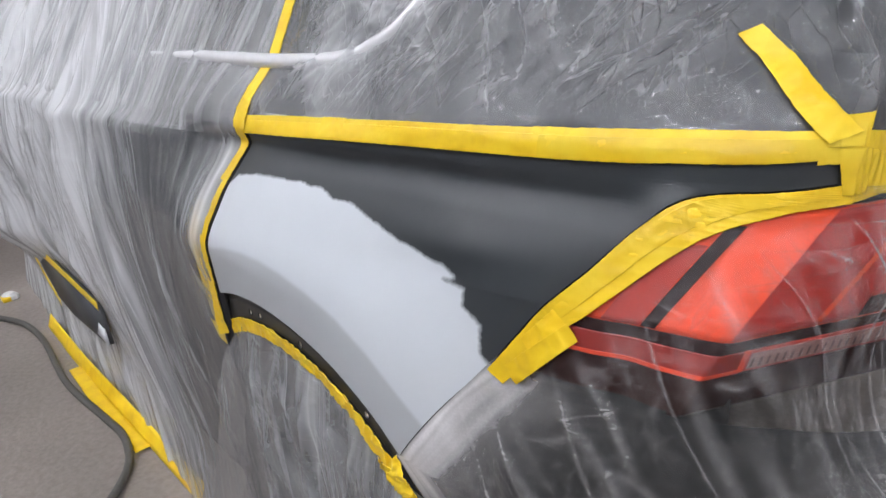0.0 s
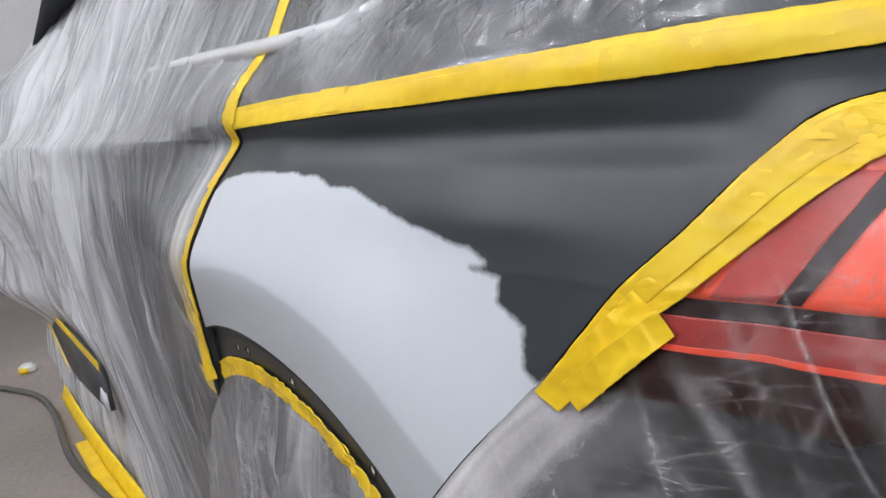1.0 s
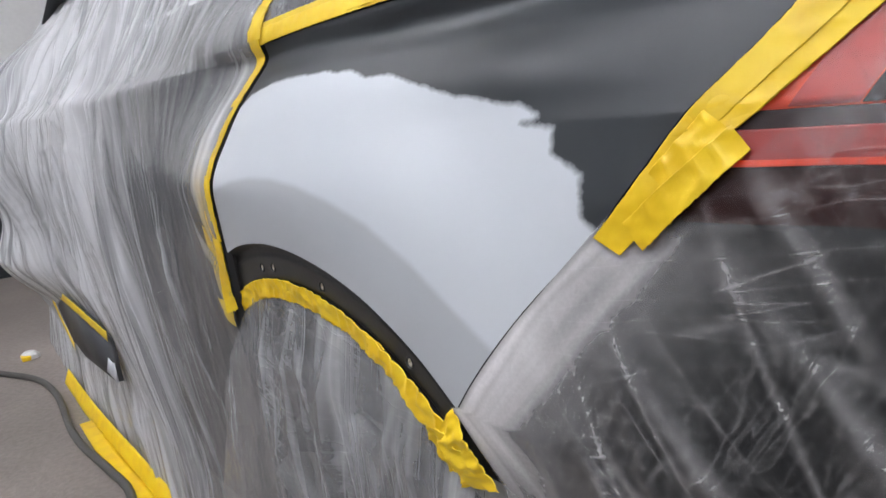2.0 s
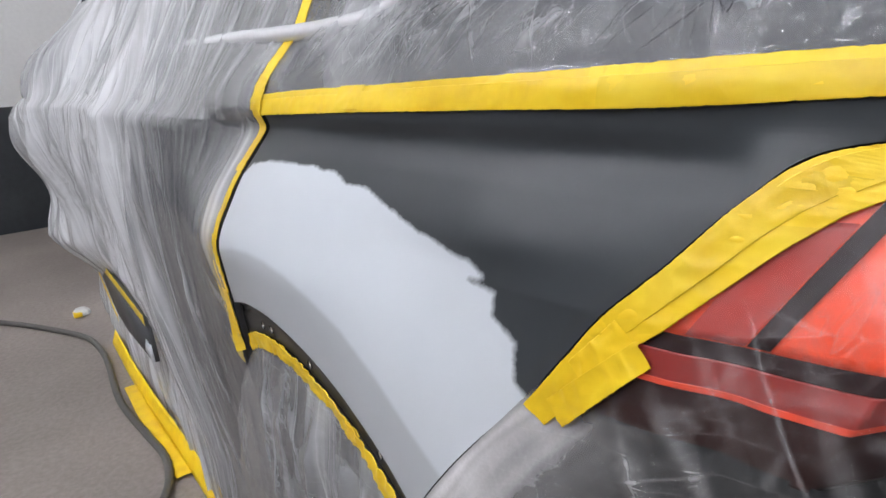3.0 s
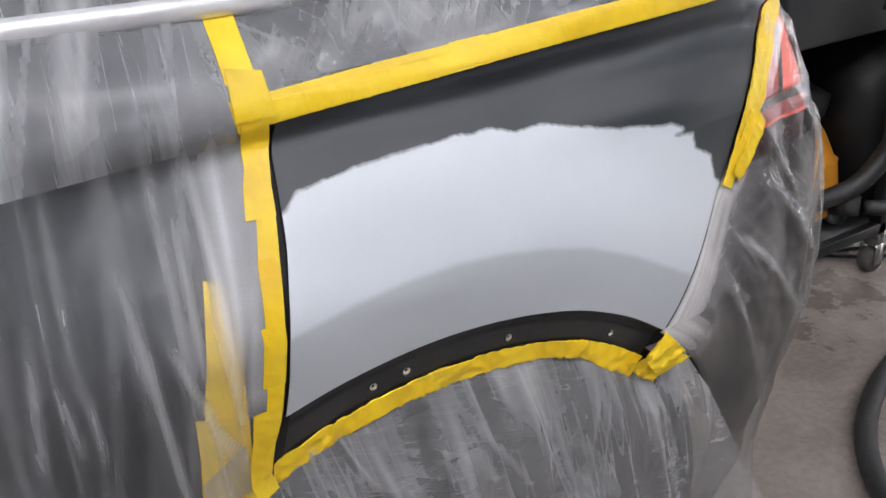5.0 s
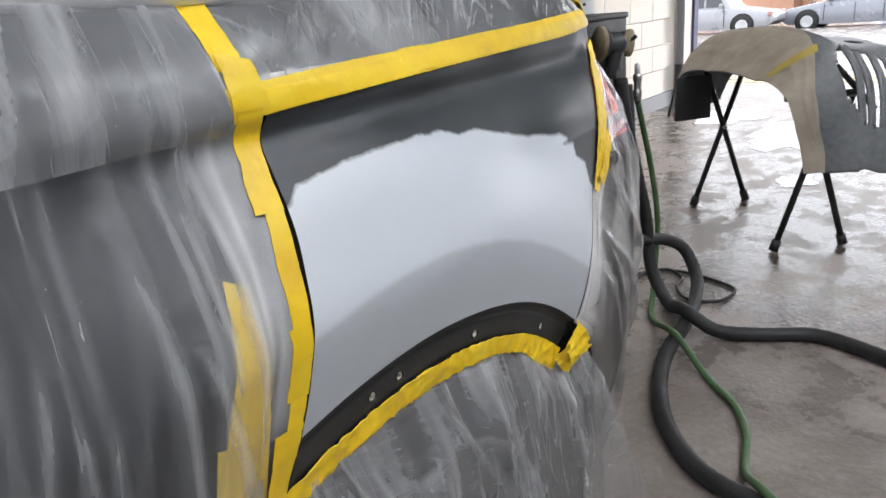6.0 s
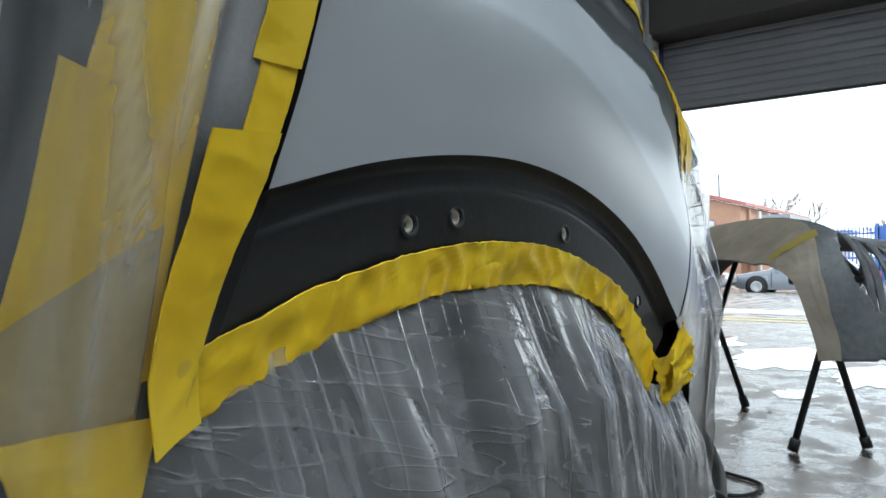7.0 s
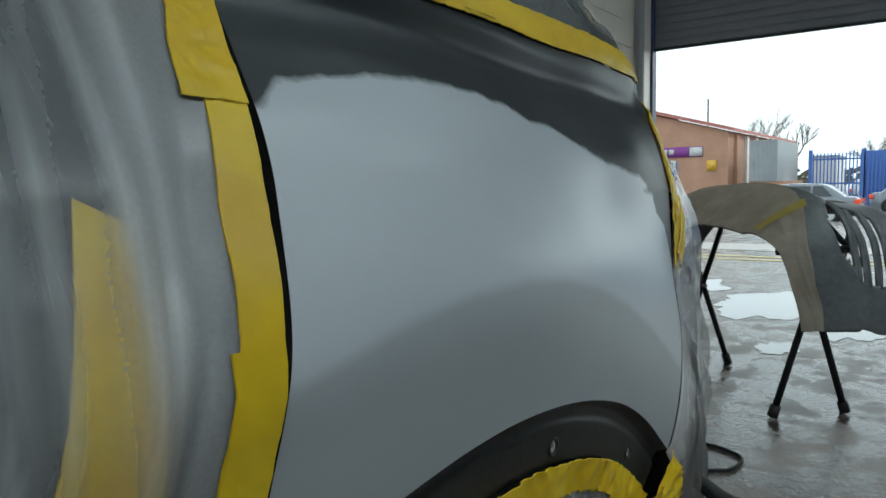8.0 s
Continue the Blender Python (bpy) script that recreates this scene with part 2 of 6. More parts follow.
FILM_WHEEL = film_mat("film_wheel", 0.055, 0.16, (8, 26, 2.0), [(12, 12, 0.6, 0.014, 0.35, 4), (8, 44, 2.2, 0.030, 0.22, 6), (76, 80, 14, 0.028, 0.14, 8)], [(12, 14, 0.25, 0.02, 0.12, 4), (74, 50, 9, 0.05, 0.14, 6)], 0.22, 1.2, lines_of=0.2, slant=2.6)
CAR_PAINT = surface("dusty_dark_grey_car_paint", (0.011, 0.013, 0.016), (0.028, 0.031, 0.036), (0.55, 0.72), 0.0, 7, 60, 0.05, 0.0005)
BLACK_SATIN = surface("black_satin_steel", (0.012, 0.014, 0.015), (0.022, 0.024, 0.026), (0.32, 0.45), 0, 6, 180, 0.08)
GAP = plain("black_gap", (0.008, 0.008, 0.008), 0.7)
BUMPER_PLASTIC = surface("dark_bumper_plastic", (0.010, 0.010, 0.011), (0.018, 0.019, 0.020), (0.62, 0.8), 0, 3, 300, 0.1)
BUMPER_PLASTIC.node_tree.nodes["Principled BSDF"].inputs["Specular IOR Level"].default_value = 0.2
LAMP_RED = glass_mat("red_lamp_lens", (0.92, 0.085, 0.026), 0.30, 0.0, 0.3)
LAMP_DARK = glass_mat("dark_lamp_bar", (0.02, 0.005, 0.005), 0.35, 0.0, 0.15)
LAMP_CLEAR = glass_mat("clear_lamp_lens", (0.36, 0.19, 0.17), 0.3, 0.0)
GLASS_DARK = glass_mat("tinted_window", (0.025, 0.03, 0.032), 0.03)
# pale, barely metallic base: the chrome's bright reflection is put into its colour
CHROME = plain("pale_shine_metal", (0.80, 0.81, 0.83), 0.25, 0.3)
TYRE = surface("tyre_rubber", (0.012, 0.012, 0.012), (0.022, 0.022, 0.021), (0.7, 0.9), 0, 8, 90, 0.3)
ALLOY = plain("alloy_rim", (0.16, 0.165, 0.17), 0.4, 0.6)


# ---- helpers for building ----
WORLD = {}


def thing(name, at=(0, 0, 0), label="", category="", group="", kind=""):
    ob = new(name)
    ob.location = at
    WORLD[ob] = Matrix.Translation(at)
    return tagged(ob, label, category, group, kind)


def part(name, geo, material, parent=None, label="", smooth=True, attrs=None):
    """One mesh object out of (verts, faces) in world places, under a thing or a part."""
    verts, faces = geo
    me = bpy.data.meshes.new(name)
    me.from_pydata([tuple(map(float, v)) for v in verts], [], faces)
    me.update()
    if smooth:
        me.polygons.foreach_set("use_smooth", [True] * len(me.polygons))
    for key, vals in (attrs or {}).items():
        vals = np.asarray(vals, dtype=np.float32)
        a = me.attributes.new(key, "FLOAT_VECTOR" if vals.ndim == 2 else "FLOAT", "POINT")
        a.data.foreach_set("vector" if vals.ndim == 2 else "value", vals.ravel())
    me.materials.append(material)
    ob = new(name, me)
    WORLD[ob] = Matrix.Identity(4)
    if parent:
        ob.parent = parent
        ob.matrix_parent_inverse = WORLD[parent].inverted()
    if label:
        ob["label"] = label
    return ob


def solo(name, geo, material, label, category, group="", kind="", smooth=True, attrs=None):
    return tagged(part(name, geo, material, None, "", smooth, attrs), label, category, group, kind)


def grid(pts, flip=False, close=False):
    """Faces over an n x m x 3 array."""
    n, m = pts.shape[:2]
    f = []
    for i in range(n - 1 + (1 if close else 0)):
        for j in range(m - 1):
            a, b = i * m + j, ((i + 1) % n) * m + j
            q = (a, b, b + 1, a + 1)
            f.append(q[::-1] if flip else q)
    return pts.reshape(-1, 3), f


def join(*geos):
    v, f = [], []
    for gv, gf in geos:
        k = len(v)
        v.extend([tuple(p) for p in gv])
        f.extend([tuple(i + k for i in q) for q in gf])
    return v, f


def box(x0, y0, z0, x1, y1, z1, bevel=0.0):
    bm = bmesh.new()
    bmesh.ops.create_cube(bm, size=1)
    for v in bm.verts:
        v.co = Vector(((x0 + x1) / 2 + v.co.x * (x1 - x0), (y0 + y1) / 2 + v.co.y * (y1 - y0), (z0 + z1) / 2 + v.co.z * (z1 - z0)))
    if bevel:
        bmesh.ops.bevel(bm, geom=bm.edges[:], offset=bevel, segments=2, affect="EDGES", profile=0.6)
    return take(bm)


def take(bm):
    bm.verts.ensure_lookup_table()
    g = [tuple(v.co) for v in bm.verts], [tuple(v.index for v in f.verts) for f in bm.faces]
    bm.free()
    return g


def moved(geo, m):
    return [tuple(m @ Vector(v)) for v in geo[0]], geo[1]


def tube(path, r, n=10, caps=True):
    """A round bar or hose along a path of points; r may vary along it."""
    p = [Vector(q) for q in path]
    rs = r if isinstance(r, (list, tuple, np.ndarray)) else [r] * len(p)
    v, f = [], []
    up = Vector((0, 0, 1))
    prev = None
    for i, q in enumerate(p):
        d = (p[min(i + 1, len(p) - 1)] - p[max(i - 1, 0)]).normalized()
        a = (prev - d * prev.dot(d)) if prev else (up.cross(d) if abs(d.z) < 0.95 else Vector((1, 0, 0)))
        a.normalize()
        prev = a
        b = d.cross(a)
        for k in range(n):
            an = 2 * math.pi * k / n
            v.append(tuple(q + (a * math.cos(an) + b * math.sin(an)) * rs[i]))
    for i in range(len(p) - 1):
        for k in range(n):
            f.append((i * n + k, i * n + (k + 1) % n, (i + 1) * n + (k + 1) % n, (i + 1) * n + k))
    if caps:
        f.append(tuple(range(n))[::-1])
        f.append(tuple(range((len(p) - 1) * n, len(p) * n)))
    return v, f


def smooth_path(pts, n):
    """A smooth curve of n points through a few."""
    p = np.asarray(pts, float)
    s = np.r_[0, np.cumsum(np.linalg.norm(np.diff(p, axis=0), axis=1))]
    return spl(s, p, np.linspace(0, s[-1], n))


def lathe(profile, centre, axis="z", n=32):
    """Turns (radius, height) pairs about an axis through centre."""
    pr = np.asarray(profile, float)
    a = np.linspace(0, 2 * np.pi, n, endpoint=False)
    pts = np.zeros((n, len(pr), 3))
    for i, an in enumerate(a):
        c, s = np.cos(an), np.sin(an)
        if axis == "z":
            pts[i] = np.stack([pr[:, 0] * c, pr[:, 0] * s, pr[:, 1]], 1)
        elif axis == "y":
            pts[i] = np.stack([pr[:, 0] * c, pr[:, 1], pr[:, 0] * s], 1)
        else:
            pts[i] = np.stack([pr[:, 1], pr[:, 0] * c, pr[:, 0] * s], 1)
    return grid(pts + np.asarray(centre), close=True)


def spl(p, v, q):
    """A smooth curve through the values v at p, read at q."""
    p, v, q = np.asarray(p, float), np.asarray(v, float), np.asarray(q, float)
    flat = v.ndim == 1
    v = v[:, None] if flat else v
    q = np.clip(q, p[0], p[-1])
    i = np.clip(np.searchsorted(p, q, side="right") - 1, 0, len(p) - 2)
    d = np.diff(v, axis=0) / np.diff(p)[:, None]
    m = np.concatenate([d[:1], (d[1:] + d[:-1]) / 2, d[-1:]])
    h = (p[i + 1] - p[i])[:, None]
    u = (q - p[i])[:, None] / h
    r = (2 * u**3 - 3 * u**2 + 1) * v[i] + (u**3 - 2 * u**2 + u) * h * m[i] + (3 * u**2 - 2 * u**3) * v[i + 1] + (u**3 - u**2) * h * m[i + 1]
    return r[:, 0] if flat else r


def wob(x, y, z=0.0, s=1.0):
    return noise.noise(Vector((x * s, y * s, z * s)))


def fold(p, q, r=0.0):
    """Sharp-crested folds, 0 to 1."""
    return (1 - abs(noise.noise(Vector((p, q, r))))) ** 3


# ---- the car's flank as ribs: depth y at heights z, station by station along x ----
RIB_Z = (0.20, 0.45, 0.62, 0.70, 0.76, 0.80, 0.85, 0.88, 0.91, 0.935, 0.955, 0.985, 1.05)
RIBS = collections.OrderedDict()
RIBS[-0.70] = (0.020, -0.02, -0.036, -0.042, -0.044, -0.044, -0.040, -0.036, -0.034, -0.030, -0.011, 0.010, 0.045)
RIBS[-0.36] = (0.020, -0.02, -0.037, -0.044, -0.047, -0.048, -0.043, -0.038, -0.033, -0.028, -0.010, 0.009, 0.045)
RIBS[-0.15] = (0.020, -0.02, -0.042, -0.056, -0.066, -0.069, -0.049, -0.032, -0.010, 0.002, -0.006, 0.004, 0.061)
RIBS[0.03] = (0.020, -0.02, -0.048, -0.061, -0.070, -0.072, -0.054, -0.041, -0.020, 0.001, 0.000, 0.013, 0.067)
RIBS[0.14] = (0.020, -0.02, -0.050, -0.062, -0.066, -0.063, -0.041, -0.024, -0.004, 0.013, 0.009, 0.024, 0.077)
RIBS[0.26] = (0.020, -0.02, -0.052, -0.059, -0.055, -0.044, -0.020, -0.010, 0.010, 0.028, 0.025, 0.032, 0.086)
RIBS[0.36] = (0.030, -0.020, -0.053, -0.050, -0.041, -0.029, -0.014, -0.007, 0.015, 0.035, 0.033, 0.038, 0.094)
RIBS[0.44] = (0.035, -0.015, -0.036, -0.027, -0.018, -0.014, -0.002, 0.007, 0.025, 0.046, 0.045, 0.048, 0.105)
RIBS[0.52] = (0.055, -0.005, -0.021, -0.013, -0.005, -0.002, 0.011, 0.022, 0.036, 0.054, 0.058, 0.062, 0.120)
RIBS[0.555] = (0.070, 0.008, -0.006, -0.001, 0.005, 0.011, 0.022, 0.033, 0.043, 0.054, 0.066, 0.074, 0.132)
RIBS[0.58] = (0.080, 0.014, -0.002, 0.002, 0.006, 0.012, 0.028, 0.041, 0.055, 0.066, 0.073, 0.080, 0.138)
RIBS[0.63] = (0.100, 0.034, 0.016, 0.018, 0.021, 0.026, 0.046, 0.062, 0.077, 0.090, 0.096, 0.101, 0.160)
RIBS[0.665] = (0.120, 0.052, 0.038, 0.040, 0.044, 0.052, 0.078, 0.096, 0.110, 0.124, 0.127, 0.131, 0.180)
XS = list(RIBS)
TX, TZ = np.linspace(XS[0], XS[-1], 260), np.linspace(RIB_Z[0], RIB_Z[-1], 260)
TABLE = spl(RIB_Z, spl(XS, np.array(list(RIBS.values())), TX).T, TZ).T


def side(x, z):
    """Depth of the flank at (x, z), carried on to the doors, the glass and the sill."""
    x, z = np.asarray(x, float), np.asarray(z, float)
    fx = np.clip((x - TX[0]) / (TX[-1] - TX[0]), 0, 1) * 259
    fz = np.clip((z - TZ[0]) / (TZ[-1] - TZ[0]), 0, 1) * 259
    i, j = np.minimum(fx.astype(int), 258), np.minimum(fz.astype(int), 258)
    u, w = fx - i, fz - j
    y = TABLE[i, j] * (1 - u) * (1 - w) + TABLE[i + 1, j] * u * (1 - w) + TABLE[i, j + 1] * (1 - u) * w + TABLE[i + 1, j + 1] * u * w
    y = y + np.maximum(z - 1.05, 0) * 0.5 - 0.0022 * np.exp(-np.abs(z - 0.846) / 0.016) * np.interp(x, (0.27, 0.42, 0.475, 0.50), (0, 1, 1, 0))
    far = np.maximum(-0.7 - x, 0)
    return y + 0.012 * far**2 + 0.02 * far


def flank(s, z):
    """A point of the body: along the flank up to s = 0.665, then round the rear corner to the middle of the tail."""
    s, z = np.broadcast_arrays(np.asarray(s, float), np.asarray(z, float))
    x, y = s.copy(), side(s, z)
    t = np.clip((s - 0.665) / 0.6, 0, 1)
    y1, slope = side(np.full_like(s, 0.665), z), (side(np.full_like(s, 0.665), z) - side(np.full_like(s, 0.64), z)) / 0.025
    lean = np.interp(z, (0.1, 0.45, 0.7, 0.8, 0.95, 1.25), (0.06, 0.0, 0.0, 0.03, 0.08, 0.17))
    swell = np.interp(z, (0.3, 0.6, 0.78, 0.84), (0.02, 0.04, 0.04, 0.0))
    bx, by = 0.79 - lean + swell, y1 + np.clip(slope, 0.3, 2.5) * (0.125 - lean * 0.8)
    ex, ey = 0.87 - lean + swell * 0.7, y1 + 0.55
    x2 = (1 - t) ** 2 * 0.665 + 2 * t * (1 - t) * bx + t * t * ex
    y2 = (1 - t) ** 2 * y1 + 2 * t * (1 - t) * by + t * t * ey
    rear = s > 0.665
    return np.stack([np.where(rear, x2, x), np.where(rear, y2, y), z], -1)


def outward(s, z, d):
    """A point of the body, moved d out along its normal."""
    e = 0.004
    a = flank(np.asarray(s) + e, z) - flank(np.asarray(s) - e, z)
    b = flank(s, np.asarray(z) + e) - flank(s, np.asarray(z) - e)
    n = np.cross(a, b)
    n /= np.linalg.norm(n, axis=-1, keepdims=True)
    return flank(s, z) + n * np.asarray(d)[..., None]


FRONT = [(-0.066, 0.951), (-0.071, 0.937), (-0.076, 0.922), (-0.079, 0.907), (-0.083, 0.888), (-0.089, 0.858), (-0.0985, 0.824), (-0.1065, 0.792), (-0.1145, 0.750), (-0.124, 0.711)]
TOPLINE = [(-0.066, 0.951), (0.014, 0.954), (0.13, 0.958), (0.24, 0.961), (0.345, 0.9645), (0.45, 0.967), (0.55, 0.971), (0.61, 0.974), (0.661, 0.978)]
ARCH = [(-0.124, 0.711), (-0.075, 0.725), (-0.02, 0.734), (0.033, 0.7365), (0.087, 0.732), (0.142, 0.721), (0.199, 0.702), (0.259, 0.670), (0.308, 0.634)]
LIP = [(-0.143, 0.655), (-0.090, 0.676), (-0.03, 0.690), (0.026, 0.695), (0.081, 0.693), (0.138, 0.682), (0.196, 0.662), (0.244, 0.634), (0.284, 0.603)]
REAR = [(0.308, 0.634), (0.378, 0.724), (0.422, 0.777), (0.448, 0.812), (0.472, 0.845), (0.505, 0.881), (0.529, 0.911), (0.544, 0.927), (0.556, 0.939), (0.567, 0.9455), (0.585, 0.9505), (0.628, 0.955), (0.66, 0.960)]


def curve(pts, n):
    """n points along a smooth line through (x, z) pairs."""
    return smooth_path(pts, n)


def inside(px, pz, poly):
    """Signed distance to a closed outline: positive within."""
    poly = np.asarray(poly, float)
    d, odd = np.full(px.shape, 9.0), np.zeros(px.shape, bool)
    for (ax, az), (bx, bz) in zip(poly, np.roll(poly, -1, 0)):
        ex, ez = bx - ax, bz - az
        t = np.clip(((px - ax) * ex + (pz - az) * ez) / (ex * ex + ez * ez + 1e-12), 0, 1)
        d = np.minimum(d, np.hypot(px - ax - t * ex, pz - az - t * ez))
        cross = ((az > pz) != (bz > pz)) & (px < ex * (pz - az) / (ez if ez else 1e-9) + ax)
        odd ^= cross
    return np.where(odd, d, -d)


def coons(bottom, top, left, right):
    """Fills a patch between four lines of (x, z)."""
    n, m = len(bottom), len(left)
    u, v = np.linspace(0, 1, n)[:, None, None], np.linspace(0, 1, m)[None, :, None]
    b, t, l, r = bottom[:, None], top[:, None], left[None], right[None]
    return (1 - v) * b + v * t + (1 - u) * l + u * r - ((1 - u) * (1 - v) * bottom[0] + u * (1 - v) * bottom[-1] + (1 - u) * v * top[0] + u * v * top[-1])


# ---- room ----
def floor_mat():
    """Worn concrete: dry and grey inside, damp with dark mottled patches and a wet gloss towards the open shutter."""
    m, t, bsdf, out = node_mat("damp_concrete")
    cloud, blot, grit = noise_node(t, 0.9, 5), noise_node(t, 4.5, 9, rough=0.68), noise_node(t, 55.0, 4)
    tc, axes, reach = t.nodes.new("ShaderNodeTexCoord"), t.nodes.new("ShaderNodeSeparateXYZ"), t.nodes.new("ShaderNodeMapRange")
    t.links.new(tc.outputs["Object"], axes.inputs[0])
    t.links.new(axes.outputs[0], reach.inputs["Value"])
    for k, v in (("From Min", 0.4), ("From Max", 2.2), ("To Min", 0.0), ("To Max", 1.0)):
        reach.inputs[k].default_value = v
    damp = ramp_node(t, blot.outputs[0], [(0.43, grey(0.0)), (0.56, grey(1.0))])
    wet = t.nodes.new("ShaderNodeMath")
    wet.operation = "MULTIPLY"
    t.links.new(damp.outputs[0], wet.inputs[0])
    t.links.new(reach.outputs[0], wet.inputs[1])
    dry = ramp_node(t, cloud.outputs[0], [(0.32, (0.217, 0.188, 0.168)), (0.5, (0.288, 0.248, 0.222)), (0.68, (0.367, 0.316, 0.283))])
    grain = ramp_node(t, grit.outputs[0], [(0.35, grey(0.80)), (0.65, grey(1.0))])
    mul, mx = t.nodes.new("ShaderNodeMixRGB"), t.nodes.new("ShaderNodeMixRGB")
    mul.blend_type, mul.inputs[0].default_value = "MULTIPLY", 1.0
    t.links.new(dry.outputs[0], mul.inputs[1])
    t.links.new(grain.outputs[0], mul.inputs[2])
    mx.inputs[2].default_value = (0.075, 0.060, 0.050, 1)
    t.links.new(wet.outputs[0], mx.inputs[0])
    t.links.new(mul.outputs[0], mx.inputs[1])
    t.links.new(mx.outputs[0], bsdf.inputs["Base Color"])
    r = ramp_node(t, wet.outputs[0], [(0.0, grey(0.48)), (0.5, grey(0.26)), (1.0, grey(0.12))])
    t.links.new(r.outputs[0], bsdf.inputs["Roughness"])
    h = t.nodes.new("ShaderNodeMath")
    h.operation = "ADD"
    t.links.new(grit.outputs[0], h.inputs[0])
    t.links.new(blot.outputs[0], h.inputs[1])
    bp = t.nodes.new("ShaderNodeBump")
    bp.inputs["Strength"].default_value, bp.inputs["Distance"].default_value = 0.35, 0.006
    t.links.new(h.outputs[0], bp.inputs["Height"])
    t.links.new(bp.outputs[0], bsdf.inputs["Normal"])
    return m


CONCRETE = floor_mat()
CREAM = surface("cream_block_paint", (0.74, 0.69, 0.63), (0.82, 0.78, 0.72), (0.5, 0.7), 0, 1.5, 45, 0.25, 0.003)
WHITE_WALL = surface("white_wall_paint", (0.70, 0.70, 0.69), (0.80, 0.80, 0.79), (0.5, 0.7), 0, 1.2, 40, 0.15)
DADO = surface("black_dado_paint", (0.010, 0.013, 0.016), (0.025, 0.030, 0.034), (0.3, 0.55), 0, 2.5, 30, 0.4, 0.004)
STEEL_BLUE = surface("blue_door_frame", (0.035, 0.045, 0.11), (0.050, 0.060, 0.15), (0.35, 0.5), 0, 3, 80, 0.1)
SHUTTER = surface("grey_shutter_steel", (0.18, 0.18, 0.20), (0.24, 0.24, 0.265), (0.4, 0.55), 0.2, 2, 70, 0.1)
DARK_BOX = surface("dark_shutter_box", (0.035, 0.033, 0.032), (0.055, 0.052, 0.050), (0.5, 0.7), 0, 3, 40, 0.1)
CEIL = surface("ceiling_sheet", (0.10, 0.10, 0.10), (0.16, 0.16, 0.16), (0.6, 0.8), 0, 1, 30, 0.1)
# for walls out of view: dark so they bounce little light onto the car
DIM_WALL = surface("dim_unseen_wall_grey", (0.09, 0.095, 0.10), (0.13, 0.135, 0.14), (0.5, 0.7), 0, 2, 40, 0.1)
GREYW = surface("plinth_grey", (0.25, 0.26, 0.28), (0.32, 0.33, 0.35), (0.5, 0.7), 0, 2, 40, 0.1)

gx = np.concatenate([np.linspace(-5.0, 9, 40), np.linspace(10, 400, 20)])
gy = np.concatenate([np.linspace(-300, -8, 14), np.linspace(-7, 7, 36), np.linspace(8, 300, 14)])
def ground_z(x):
    """The yard falls gently away from the shutter."""
    return -0.037 * np.clip(np.asarray(x, float) - 8.0, 0, 20)


GX, GY = np.meshgrid(np.concatenate([[-300.0, -60.0, -12.0], gx]), gy, indexing="ij")
solo("ground", grid(np.stack([GX, GY, ground_z(GX)], -1)), CONCRETE, "damp grey concrete floor running out to the yard", "floor", kind="structure")

X0, X1, Y0, Y1, H = -4.85, 6.5, -6.0, 2.15, 4.2
solo("wall_front", box(X0 - 0.2, Y0 - 0.2, 0.85, X0, Y1 + 0.2, H), WHITE_WALL, "white painted workshop wall", "wall", kind="structure", smooth=False)
solo("wall_dado", box(X0 - 0.2, Y0 - 0.2, 0.0, X0 + 0.006, Y1 + 0.2, 0.85), DADO, "black painted lower part of the wall", "wall", kind="structure", smooth=False)
# unseen wall, added to close the room and dim what the panel mirrors
solo("wall_near", box(X0, Y0 - 0.2, 0.0, X1 + 0.2, Y0, H), DIM_WALL, "unseen near wall closing the room, dark to dim reflections", "wall", kind="structure", smooth=False)
wall_side = solo("wall_side", box(X0, Y1 + 0.03, 0.0, X1 + 0.2, Y1 + 0.25, H), CREAM, "cream painted block wall", "wall", kind="structure", smooth=False)
solo("ceiling", box(X0 - 0.2, Y0 - 0.2, H, X1 + 0.2, Y1 + 0.25, H + 0.2), CEIL, "grey sheet ceiling", "ceiling", kind="structure", smooth=False)
OPEN0, OPEN1 = -2.3, 2.10
# also out of view, kept dark to hold back fill light
solo("wall_end", join(box(X1, Y0, 0, X1 + 0.2, OPEN0, H), box(X1, OPEN0, 3.0, X1 + 0.2, Y1 + 0.03, H)), DIM_WALL, "unseen end wall round the shutter opening, dark to dim reflections", "wall", kind="structure", smooth=False)
solo("baseboard", box(1.0, Y1 - 0.004, 0, X1 - 0.25, Y1 + 0.03, 0.13), GREYW, "grey painted plinth along the wall", "plinth", kind="structure", smooth=False)
shut = thing("roller_shutter", (X1 - 0.05, (OPEN0 + OPEN1) / 2, 2.1), "half-raised grey steel roller shutter", "shutter", kind="structure")
for k in range(9):
    z = 2.105 + k * 0.076
    prof = [(X1 - 0.05, z), (X1 - 0.057, z + 0.012), (X1 - 0.059, z + 0.05), (X1 - 0.055, z + 0.068), (X1 - 0.05, z + 0.074), (X1 - 0.03, z + 0.07), (X1 - 0.03, z)]
    pts = np.array([[(x, y, zz) for x, zz in prof] for y in (OPEN0, OPEN1)])
    part("slat", grid(pts), SHUTTER, shut, smooth=False)
part("bottom_rail", box(X1 - 0.075, OPEN0, 2.085, X1 - 0.03, OPEN1, 2.104, 0.004), BLACK_SATIN, shut)
part("shutter_box", box(X1 - 0.45, OPEN0, 2.76, X1 - 0.003, OPEN1, 3.5, 0.01), DARK_BOX, shut)
frame_j = thing("door_frame", (X1 - 0.06, OPEN1, 0), "blue steel guide rail of the shutter", "door frame", kind="structure")
